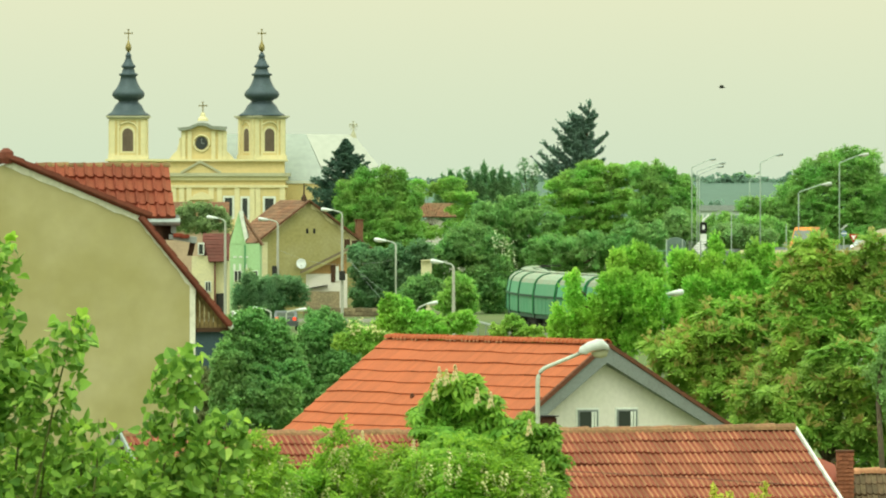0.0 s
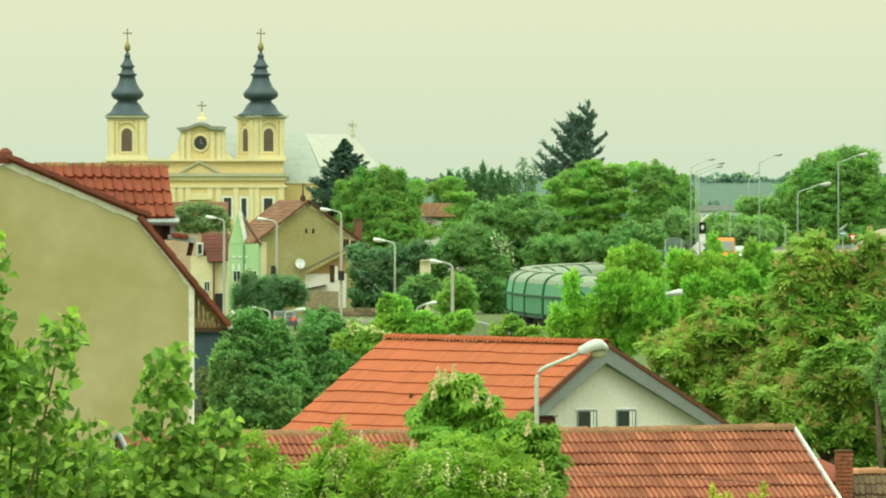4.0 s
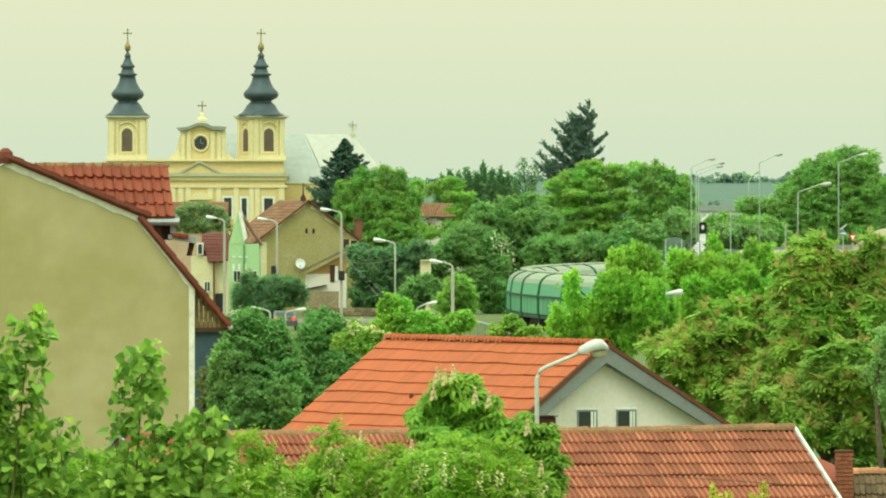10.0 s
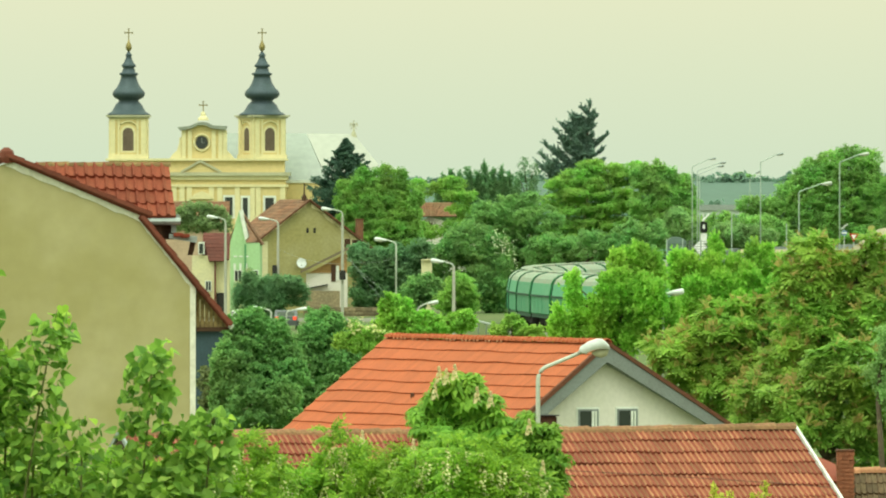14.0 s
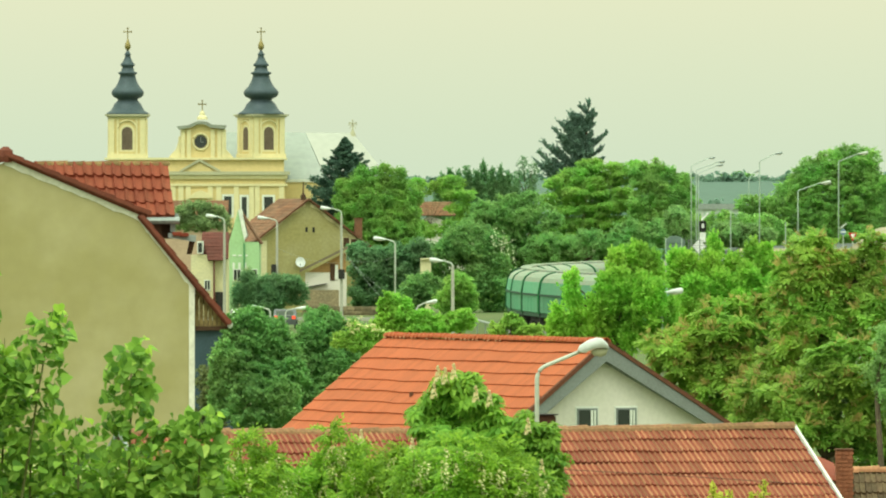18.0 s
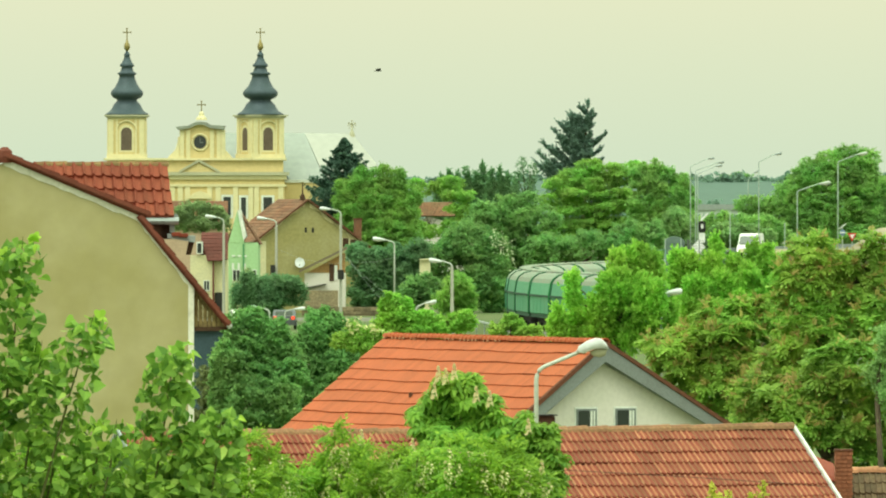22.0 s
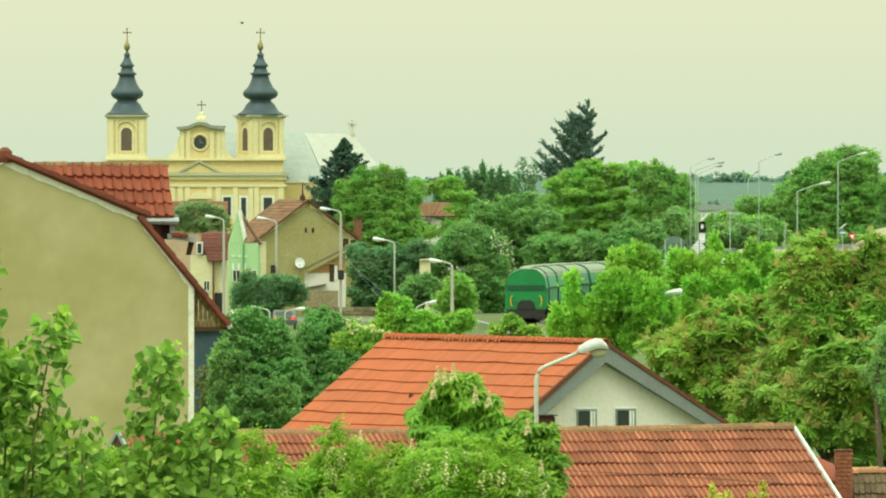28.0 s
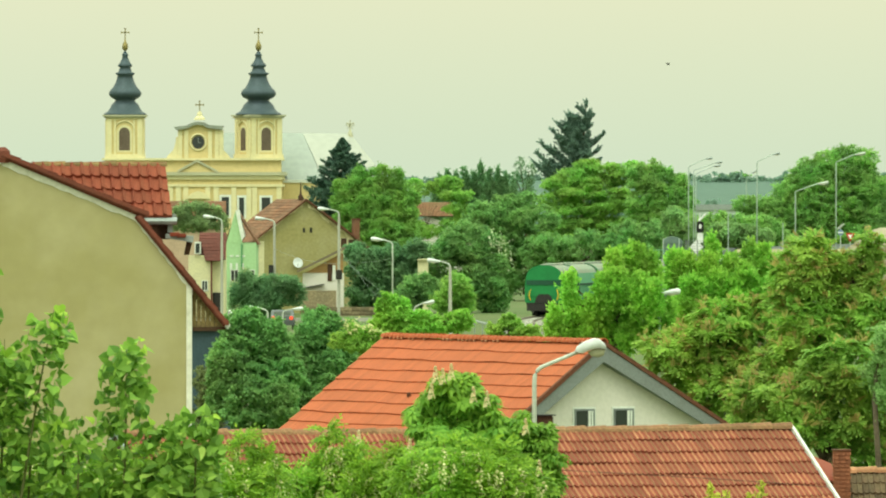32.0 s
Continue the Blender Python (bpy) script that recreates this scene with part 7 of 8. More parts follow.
    t = tree("olive-green ailanthus tree with reddish shoots", 9.488, 300, [(0.00, -0.25, 5.08, 1.31, 1.12, 1.03), (1.50, -0.10, 5.36, 1.12, 0.96, 1.03), (-1.31, 0.04, 4.33, 1.16, 0.99, 0.90), (0.38, -0.32, 3.76, 1.50, 1.27, 1.12), (-0.75, 0.32, 3.20, 1.31, 1.12, 0.94), (1.69, -0.49, 3.39, 1.31, 1.12, 1.12), (-2.06, 0.15, 4.51, 0.64, 0.54, 0.56)], L_OLIVE, 0.1, 1500, 56, trunk=0.16, clump=0.27, per_lobe=36, up=0.6, spray=pinnate(0.29, 6, 0.115, 0.7, 0.56), rise=-0.25, tall=0.9, rosette=(90, 30, 0.25))
    swaying.append(t)
    t = tree("tall olive-green ailanthus with brown young tips", 12.434, 290, [(-0.54, -0.06, 7.61, 0.76, 0.65, 0.69), (-0.14, 0.00, 7.17, 0.47, 0.40, 0.54), (0.58, 0.10, 7.32, 0.43, 0.37, 0.51), (1.38, 0.10, 7.46, 0.47, 0.40, 0.58), (1.42, 0.05, 7.92, 0.38, 0.36, 0.42), (1.00, 0.23, 6.66, 0.80, 0.68, 0.76), (-0.91, -0.10, 6.84, 0.87, 0.74, 0.82), (0.18, 0.41, 6.12, 1.27, 1.08, 1.00), (1.45, -0.29, 5.39, 1.00, 0.85, 1.27), (-0.54, -0.34, 5.21, 1.18, 1.00, 1.00), (-0.91, 0.32, 4.12, 1.27, 1.08, 1.09)], L_OLIVE, 0.1, 1500, 57, trunk=0.18, clump=0.27, per_lobe=36, up=0.6, spray=pinnate(0.29, 6, 0.115, 0.7, 0.56), rise=-0.25, tall=0.9, rosette=(90, 30, 0.25))
    swaying.append(t)
    swaying.append(tree("dense tree behind the low red roof", 10.774, 255, [(-0.96, -0.06, 3.62, 1.20, 1.02, 0.80), (0.64, -0.41, 4.42, 1.27, 1.08, 0.96), (0.32, -0.34, 3.14, 1.43, 1.22, 0.88), (1.59, 0.38, 3.62, 0.96, 0.81, 1.12), (-1.91, 0.31, 3.78, 0.80, 0.68, 0.64), (1.27, -0.12, 2.35, 0.96, 0.81, 0.80)], L_DEEP, 0.1, 1500, 58, trunk=0.18, clump=0.27, per_lobe=36, up=0.6, spray=pinnate(0.28, 6, 0.11, 0.7, 0.56), rise=-0.25, tall=0.9, rosette=(90, 30, 0.24)))
    swaying.append(tree("silvery pale willow beside the ailanthus trees", 12.1, 252, [(0.2, 0, 5.45, 0.3, 0.35, 0.5), (0.3, 0.1, 4.85, 0.42, 0.4, 0.5), (0.0, 0, 4.45, 0.35, 0.35, 0.4), (0.35, -0.1, 3.9, 0.4, 0.4, 0.6)], L_SILVER, 0.06, 4200, 59, trunk=0.1, clump=0.3, per_lobe=30, up=0.3, tall=1.5))
    swaying.append(tree("olive-brown shrub against the sheet metal shed", -7.0, 276, [(-0.1, 0, 3.75, 0.40, 0.4, 0.55), (0.2, 0.1, 3.2, 0.55, 0.5, 0.6), (-0.25, 0, 2.5, 0.5, 0.5, 0.6)], L_BROWN, 0.06, 12000, 49, name="shrub", category="shrub", trunk=0.06))
    return swaying



def chestnut_leaf(size):
    """A hand of seven drooping leaflets as one small mesh."""
    s = Shape()
    for k in range(7):
        a = radians(-120 + 40 * k)
        d = Vector((math.cos(a), math.sin(a), 0))
        l = size * (1.0 - 0.09 * abs(k - 3))
        b = Vector((-d.y, d.x, 0)) * l * 0.17
        p0, p1, p2 = d * 0.02, d * l * 0.6, d * l
        s.add([p0, p1 + b + Vector((0, 0, -0.10 * l)), p2 + Vector((0, 0, -0.42 * l)), p1 - b + Vector((0, 0, -0.10 * l)), p1 + Vector((0, 0, -0.04 * l))], [(0, 4, 1), (1, 4, 2), (2, 4, 3), (3, 4, 0)])
    return s


def leafy_crown(base, centres, normals, rng, material, name):
    """Many copies of one compound leaf joined into a single mesh."""
    v = np.array(base.v, np.float32)
    f = np.array(base.f, np.int32)
    n, k = len(centres), len(v)
    z = normals
    r = rng.normal(size=(n, 3))
    x = np.cross(z, r)
    x /= np.linalg.norm(x, axis=1, keepdims=True)
    y = np.cross(z, x)
    s = rng.uniform(0.7, 1.25, (n, 1, 1))
    co = centres[:, None, :] + s * (v[None, :, 0:1] * x[:, None, :] + v[None, :, 1:2] * y[:, None, :] + v[None, :, 2:3] * z[:, None, :])
    faces = (f[None] + (np.arange(n) * k)[:, None, None]).reshape(-1, 3)
    me = bpy.data.meshes.new(name)
    me.vertices.add(n * k)
    me.vertices.foreach_set("co", co.astype(np.float32).ravel())
    me.loops.add(faces.size)
    me.loops.foreach_set("vertex_index", faces.astype(np.int32).ravel())
    me.polygons.add(len(faces))
    me.polygons.foreach_set("loop_start", np.arange(0, faces.size, 3, dtype=np.int32))
    me.update(calc_edges=True)
    me.materials.append(material)
    return me


def candle(size, rng):
    """An upright flower spike of small petals."""
    n = 64
    u = rng.uniform(0, 1, n)
    a = rng.uniform(0, 2 * math.pi, n)
    r = size * 0.17 * (1 - u) + 0.006
    c = np.stack([r * np.cos(a), r * np.sin(a), u * size], 1)
    nn = np.stack([np.cos(a), np.sin(a), np.full(n, 0.5)], 1) + rng.normal(size=(n, 3)) * 0.3
    return c, nn / np.linalg.norm(nn, axis=1, keepdims=True)


def chestnut():
    D = 128.0
    rng = np.random.default_rng(60)
    t = thing("chestnut_tree", "horse chestnut with cream flower candles before the red roofs", "tree", 0.448, D)
    lobes = [(-0.22, -0.10, 6.60, 0.30, 0.30, 0.22), (-0.60, 0.12, 6.26, 0.34, 0.32, 0.26), (-0.08, -0.05, 6.36, 0.30, 0.30, 0.24), (0.14, 0.02, 6.08, 0.32, 0.30, 0.24), (-0.36, -0.25, 5.94, 0.46, 0.40, 0.26), (0.34, -0.10, 5.84, 0.36, 0.34, 0.22), (0.64, 0.02, 6.02, 0.27, 0.27, 0.19), (0.96, -0.05, 5.96, 0.22, 0.22, 0.17), (1.0, 0, 5.62, 0.24, 0.24, 0.24), (1.02, 0.05, 5.26, 0.24, 0.24, 0.25), (-0.16, 0.16, 5.36, 0.85, 0.7, 0.40), (0.66, 0.14, 5.40, 0.46, 0.44, 0.40)]
    part("trunk", Shape().tube([(0, 0, 0), (0.05, 0, 2.0), (0, 0, 4.0)], 0.16, 8, 0.1), M_BARK, t)
    for lx, ly, lz, rx, ry, rz in lobes:
        part("limb", Shape().tube(arc((0, 0, 3.4), (lx * 0.4, ly, 4.2), (lx, ly, lz), 6), 0.07, 6, 0.015), M_BARK, t)
    c, n, e = clumped(lobes, rng, 0.3, 34, 4900, 0.7)
    n = n + np.array([0, -0.2, 0.9])
    n /= np.linalg.norm(n, axis=1, keepdims=True)
    part("crown", leafy_crown(chestnut_leaf(0.185), c, n, rng, L_CHESTNUT, "crown"), L_CHESTNUT, t)
    cc, cn = candle(0.22, rng)
    me = leaf_mesh("flower_candle", cc, cn, 0.036, M_CANDLE, rng, 1.2)
    for px, py in ((775, 672), (788, 676), (803, 668), (768, 702), (842, 708), (866, 716), (640, 785), (958, 838), (912, 815), (730, 800), (934, 765)):
        part("flower_candle", me, M_CANDLE, t, "cream upright flower candle").location = ((px - 840) * 0.008, -0.55 + rng.uniform(-0.1, 0.1), 9.2 + (370 - py) * 0.008 - 0.02)
    return t


def raceme(rng):
    """A hanging cluster of small cream flowers."""
    drop = Shape()
    for q in range(18):
        f, w = q / 17, rng.uniform(0, 6.28)
        o = Vector((math.cos(w), math.sin(w), 0)) * 0.024 * (1 - f * 0.65)
        d = Vector((o.x, o.y, -0.012)) * 0.75
        p = Vector((0, 0, -0.15 * f)) + o
        e = Vector((-o.y, o.x, 0.01)) * 0.55
        drop.add([p, p + d + e, p + d * 2, p + d - e], [(0, 1, 2, 3)])
    return drop


def plume(rng, height, wide, leaves):
    """One leafy branch: places and ways of feathered leaves round a rising stem, and places of its blossoms."""
    f = rng.uniform(0, 1, leaves) ** 0.85
    a = rng.uniform(0, 2 * math.pi, leaves)
    r = wide * (0.25 + 0.75 * np.sin(np.clip(1 - f, 0, 1) * 2.2)) * rng.uniform(0.1, 1.0, leaves) ** 0.6
    lean = rng.uniform(-0.6, 0.6)
    c = np.stack([r * np.cos(a) + lean * height * f * f, r * np.sin(a) * 0.7, height * f - 0.25 * r], 1)
    way = np.stack([np.cos(a), np.sin(a), 1.0 * f - 0.45], 1) + rng.normal(size=(leaves, 3)) * 0.4
    face = np.stack([0.5 * np.cos(a), 0.5 * np.sin(a) - 0.5, np.full(leaves, 1.0)], 1) + rng.normal(size=(leaves, 3)) * 0.3
    m = 3
    b = np.stack([rng.uniform(-1, 1, m) * wide, -wide - rng.uniform(0.12, 0.2, m), height * rng.uniform(0.2, 0.85, m)], 1)
    return c, way, face, b


def acacias():
    out = []
    # for each tree: its place, and the bearings and heights at which its branch tips end
    for k, (D, x0, tips, lo, hi, n) in enumerate((
            (112.0, -1.568, [(-0.63, 6.080), (-0.21, 6.094), (0.105, 6.136), (0.294, 6.526), (0.504, 6.185), (0.84, 6.206), (1.085, 6.220), (1.295, 5.975)], -0.7, 1.295, 64),
            (109.0, -2.616, [(-0.341, 6.053), (-0.102, 6.168), (0.191, 6.489), (0.375, 6.271), (0.613, 6.298)], -0.681, 0.613, 40),
            (110.0, 0.316, [(-0.653, 6.22), (-0.275, 6.42), (0.069, 6.40), (0.40, 6.34), (0.653, 6.24), (0.839, 5.982)], -0.653, 0.756, 42),
            (108.0, -4.0, [(-1.05, 6.30), (-0.72, 6.36), (-0.36, 6.28), (0.0, 6.20), (0.34, 6.30), (0.68, 6.36), (0.95, 6.28)], -1.25, 1.0, 60))):
        rng = np.random.default_rng(61 + k)
        t = thing("acacia_tree", "light green acacia in white blossom", "tree", x0, D, group="acacias")
        part("trunk", Shape().tube([(0, 0, 0), (0.1, 0, 2.5), (0, 0, 4.5)], 0.13, 8, 0.08), M_BARK, t)
        xs, zs = [p[0] for p in tips], [p[1] for p in tips]
        spots = [(x, z, -0.25) for x, z in tips]
        while len(spots) < n:
            x = rng.uniform(lo, hi)
            spots.append((x, float(np.interp(x, xs, zs)) - 0.12 - 0.75 * rng.uniform() ** 1.2, rng.uniform(-0.7, 0.7)))
        drop = raceme(rng)
        for i, (x, z, y) in enumerate(spots):
            h, w = rng.uniform(0.3, 0.62), rng.uniform(0.11, 0.21)
            foot = Vector((x + rng.uniform(-0.1, 0.1), y, z - h))
            br = part("branch", Shape().tube(arc((0, 0, 4.2), (foot.x * 0.5, y * 0.5, 5.0), tuple(foot), 5) + [Vector((x, y, z - 0.05))], 0.028, 5, 0.004), M_BARK, t)
            c, way, face, b = plume(rng, h, w, int(105 * h * w / 0.08))
            part("leaves", joined(pinnate(0.19, 5, 0.058, 0.6, 0.55), c + np.array(foot), way, rng, L_ACACIA, "leaves", 0.6, 1.15, face), L_ACACIA, br)
            if len(b):
                away = np.stack([rng.normal(size=len(b)) * 0.2, np.ones(len(b)), np.zeros(len(b))], 1)
                part("blossom", joined(drop, b + np.array(foot), away, rng, M_BLOSSOM, "blossom", 0.8, 1.5), M_BLOSSOM, br, "hanging cream blossom cluster")
        out.append(t)
    sp = thing("young_shoots", "yellow-green shoot tips rising before the tiled roof", "shrub", 2.63, 80)
    rng = np.random.default_rng(70)
    for px, top in ((1262, 856), (1352, 850), (1290, 868), (1330, 872), (1275, 872)):
        x = (px - 1310) / 200
        z = 9.2 + (370 - top) / 200
        part("shoot", Shape().tube([(x * 0.6, 0, 0.0), (x * 0.8, 0, z * 0.6), (x, 0, z)], 0.02, 5, 0.004), M_TWIG, sp)
        u = rng.uniform(0, 0.35, 60)
        c = np.stack([x + rng.normal(size=60) * (0.01 + 0.13 * u), rng.normal(size=60) * 0.04, z - u], 1)
        n = rng.normal(size=(60, 3))
        part("shoot_leaves", leaf_mesh("shoot_leaves", c, n / np.linalg.norm(n, axis=1, keepdims=True), 0.032, L_YELLOWTIP, rng, 1.8), L_YELLOWTIP, sp)
    return out


def poplar_leaf(size):
    """A broad triangular leaf with pointed lobes, folded along its midrib."""
    pts = [(0, 0.04), (0.28, -0.06), (0.48, 0.10), (0.49, 0.30), (0.36, 0.56), (0.15, 0.80), (0, 0.98)]
    s = Shape()
    for sgn in (1, -1):
        vs = [(sgn * x * size, y * size, abs(x) * 0.16 * size - 0.22 * size * y * y) for x, y in pts] + [(0, 0.5 * size, -0.045 * size)]
        k = len(pts)
        s.add(vs, [(k, i, i + 1) for i in range(k - 1)])
    return s


POPLAR_Y = 52.0


def branch_rows(tip, foot, rnd, n):
    """Points and turns of leaves set alternately along a shoot, from its foot to its tip."""
    rows = []
    a, b = Vector(foot), Vector(tip)
    for i in range(n):
        f = (i + 0.5) / n
        p = a.lerp(b, f ** 0.78)
        spread = 0.09 * (1 - f) ** 0.6 + 0.10
        p += Vector((rnd.uniform(-spread, spread), rnd.uniform(-0.12, 0.10), rnd.uniform(-0.04, 0.04)))
        rows.append((p, (rnd.uniform(-115, 10), rnd.uniform(-40, 40), rnd.uniform(-110, 110)), rnd.uniform(0.65, 1.25)))
    return rows


def poplar():
    """The near poplar: a still lower crown and long shoots that swing in the wind."""
    t = thing("poplar_tree", "poplar with broad green leaves and shoots swaying in wind", "tree", -2.353, POPLAR_Y)
    part("trunk", Shape().tube([(-0.3, 0.2, 0), (-0.2, 0.1, 3.5), (-0.1, 0, 7.4)], 0.15, 8, 0.05), M_BARK, t)
    rnd = random.Random(80)
    me = poplar_leaf(0.068).mesh("leaf", L_POPLAR)
    young = poplar_leaf(0.066).mesh("leaf", L_POPLARTIP)
    more = poplar_leaf(0.066)
    flat = Shape()
    flat.v, flat.f = more.v, more.f
    gen = np.random.default_rng(83)
    s = 16000 / POPLAR_Y
    shoots = []
    for tx, ty, fx, fy, n in ((110, 550, 40, 830, 46), (275, 608, 240, 890, 52), (-36, 415, -48, 800, 54), (126, 742, 112, 900, 15), (20, 600, 0, 880, 34), (376, 732, 352, 905, 42), (322, 744, 305, 905, 36), (60, 765, 50, 900, 9), (150, 738, 142, 900, 11), (-135, 340, -130, 800, 44)):
        foot = Vector(((fx - 60) / s, rnd.uniform(-0.2, 0.2), 9.2 + (370 - fy) / s))
        tip = Vector(((tx - fx) / s, 0, (fy - ty) / s))
        br = part("shoot", Shape().tube([(0, 0, -0.3), tip * 0.5 + Vector((0.02, 0, 0)), tip], 0.010, 6, 0.002), M_TWIG, t)
        br.matrix_basis = pose(*foot)
        leaves = branch_rows(tip, (0, 0, 0.05), rnd, int(1.5 * n))
        for i, (p, r, k) in enumerate(leaves):
            fresh = i > len(leaves) - 7
            part("leaf", young if fresh else me, L_POPLARTIP if fresh else L_POPLAR, br).matrix_basis = pose(p.x, p.y, p.z, *r) @ Matrix.Scale(k, 4)
        rows = branch_rows(tip * 0.96, (0, 0, -0.1), rnd, int(4.6 * n))
        cs = np.array([tuple(p) for p, r, k in rows])
        nn = gen.normal(size=(len(rows), 3)) * 0.7 + np.array([0, -0.6, 0.5])
        tagged(part("foliage", leafy_crown(flat, cs, nn / np.linalg.norm(nn, axis=1, keepdims=True), gen, L_POPLAR, "foliage"), L_POPLAR, br), kind="stuff")
        shoots.append((br, foot, tip.length))
    base = poplar_leaf(0.068)
    tri = Shape()
    tri.v, tri.f = base.v, base.f
    rng = np.random.default_rng(81)
    lob = [(-0.28, 0.02, 7.52, 0.2, 0.2, 0.2), (0.20, 0.07, 7.47, 0.24, 0.25, 0.13), (0.52, 0.05, 7.46, 0.26, 0.22, 0.15), (0.84, -0.08, 7.43, 0.23, 0.19, 0.13), (-0.26, 0.02, 8.06, 0.16, 0.14, 0.29)]
    c, n, e = clumped(lob, rng, 0.42, 26, 1050, 0.6)
    part("crown", leafy_crown(tri, c, n, rng, L_POPLAR, "crown"), L_POPLAR, t)
    return shoots


background_trees()
SWAYING = middle_trees()
CHESTNUT = chestnut()
ACACIAS = acacias()
SHOOTS = poplar()


# ---- the train ----
def wheelset(parent, x, r=0.46):
    for y in (-0.75, 0.75):
        part("wheel", Shape().lathe([(r * 0.2, -0.08), (r * 0.5, -0.05), (r, -0.06), (r + 0.03, 0.06), (r * 0.5, 0.05), (r * 0.2, 0.08)], 0, 0, 14), M_UNDER, parent).matrix_basis = pose(x, y, 0, 90, 0, 0)


def build_wagon():
    """A covered grain hopper; x runs along it, its rear end at -x."""
    w = thing("hopper_wagon", "faded green covered hopper wagon on the curved track", "railway wagon", 0, 0, group="hopper wagons")
    ln = 6.35
    wall = [(-1.25, 1.46), (-1.5, 1.64), (-1.5, 2.85), (-1.36, 3.62), (1.36, 3.62), (1.5, 2.85), (1.5, 1.64), (1.25, 1.46)]
    part("body", Shape().slab(wall, "x", -ln, ln), M_WAGON, w)
    roof = [(-1.36, 3.622), (-1.2, 3.9), (-0.85, 4.14), (-0.35, 4.27), (0.35, 4.27), (0.85, 4.14), (1.2, 3.9), (1.36, 3.622)]
    part("roof", Shape().slab(roof, "x", -ln + 0.05, ln - 0.05), M_WAGONROOF, w, "dusty arched roof, skylight painted into its pale colour", smooth=False)
    for y in (-1.53, 1.53):
        part("side_rail", Shape().box(-ln, ln, y - 0.05, y + 0.05, 2.72, 2.86), M_WAGONDARK, w)
        part("sole_bar", Shape().box(-ln, ln, y * 0.9 - 0.06, y * 0.9 + 0.06, 1.34, 1.56), M_WAGONDARK, w)
        for k in range(6):
            part("side_post", Shape().box(-ln + 0.15 + k * 2.48, -ln + 0.25 + k * 2.48, y - (0.0 if 0 < k < 5 else 0.04), y + 0.02 if y > 0 else y + 0.04, 1.6, 2.8), M_WAGON if 0 < k < 5 else M_WAGONDARK, w)
    part("roof_walk", Shape().box(-ln + 0.3, ln - 0.3, -0.3, 0.3, 4.27, 4.33), M_GREYBOARD, w)
    for k in range(4):
        part("roof_hatch", Shape().lathe([(0.42, 4.2), (0.45, 4.36), (0.3, 4.42)], -4.5 + 3 * k, 0.0, 12), M_WAGONROOF, w)
    for e in (-1, 1):
        x = e * ln
        ribs = [(-1.5, 1.52), (-1.56, 1.62), (-1.56, 2.9), (-1.41, 3.66), (-1.23, 3.95), (-0.87, 4.19), (-0.35, 4.32), (0.35, 4.32), (0.87, 4.19), (1.23, 3.95), (1.41, 3.66), (1.56, 2.9), (1.56, 1.62), (1.5, 1.52)]
        part("end_frame", Shape().slab(ribs, "x", x - 0.09, x + 0.09), M_WAGONDARK if e > 0 else M_WAGONEND, w)
        part("end_plate", Shape().slab([(-1.35, 2.0), (-1.42, 2.9), (-1.27, 3.62), (-0.8, 4.08), (0.8, 4.08), (1.27, 3.62), (1.42, 2.9), (1.35, 2.0)], "x", x + e * 0.09, x + e * 0.13), M_WAGONEND, w, "bright green end plate")
        part("end_band", Shape().box(min(x + e * 0.12, x + e * 0.2), max(x + e * 0.12, x + e * 0.2), -1.42, 1.42, 2.85, 3.2), M_WAGONDARK, w)
        # flat dark plate stands in for the shade of a hollow here
        part("recess_shade", Shape().slab([(-0.75, 1.52), (0.75, 1.52), (0.6, 1.95), (0.4, 2.15), (-0.4, 2.15), (-0.6, 1.95)], "x", x + e * 0.1, x + e * 0.16), M_UNDER, w)
        for y in (-1.05, 1.05):
            part("handrail", Shape().tube([(x + e * 0.22, y, 1.7), (x + e * 0.3, y * 1.08, 1.82), (x + e * 0.32, y * 1.12, 2.1), (x + e * 0.3, y * 1.08, 2.35), (x + e * 0.2, y, 2.48)], 0.045, 6), M_YELLOWPAINT, w)
            part("buffer", Shape().lathe([(0.08, 0.0), (0.08, 0.4), (0.22, 0.42), (0.22, 0.47)], 0, 0, 10), M_UNDER, w).matrix_basis = pose(x, y * 0.83, 1.03, 0, e * 90, 0)
        part("end_beam", Shape().box(min(x, x + e * 0.12), max(x, x + e * 0.12), -1.4, 1.4, 0.92, 1.5), M_UNDER, w)
        bg = part("bogie", Shape().box(e * 4.3 - 1.3, e * 4.3 + 1.3, -1.05, -0.9, 0.55, 0.95).box(e * 4.3 - 1.3, e * 4.3 + 1.3, 0.9, 1.05, 0.55, 0.95).box(e * 4.3 - 0.25, e * 4.3 + 0.25, -1.0, 1.0, 0.6, 1.0), M_UNDER, w)
        for d in (-0.9, 0.9):
            wheelset(bg, e * 4.3 + d)
        for wh in bg.children:
            wh.location.z = 0.46 + 0.57 - 0.44
    for x in (-1.6, 1.6):
        part("hopper_outlet", Shape().add([(x - 1.3, -1.2, 1.47), (x + 1.3, -1.2, 1.47), (x + 1.3, 1.2, 1.47), (x - 1.3, 1.2, 1.47), (x - 0.4, -0.5, 0.6), (x + 0.4, -0.5, 0.6), (x + 0.4, 0.5, 0.6), (x - 0.4, 0.5, 0.6)], [(0, 1, 5, 4), (1, 2, 6, 5), (2, 3, 7, 6), (3, 0, 4, 7), (4, 5, 6, 7)]), M_UNDER, w)
    part("centre_sill", Shape().box(-ln, ln, -0.9, 0.9, 0.85, 1.47), M_UNDER, w)
    return w


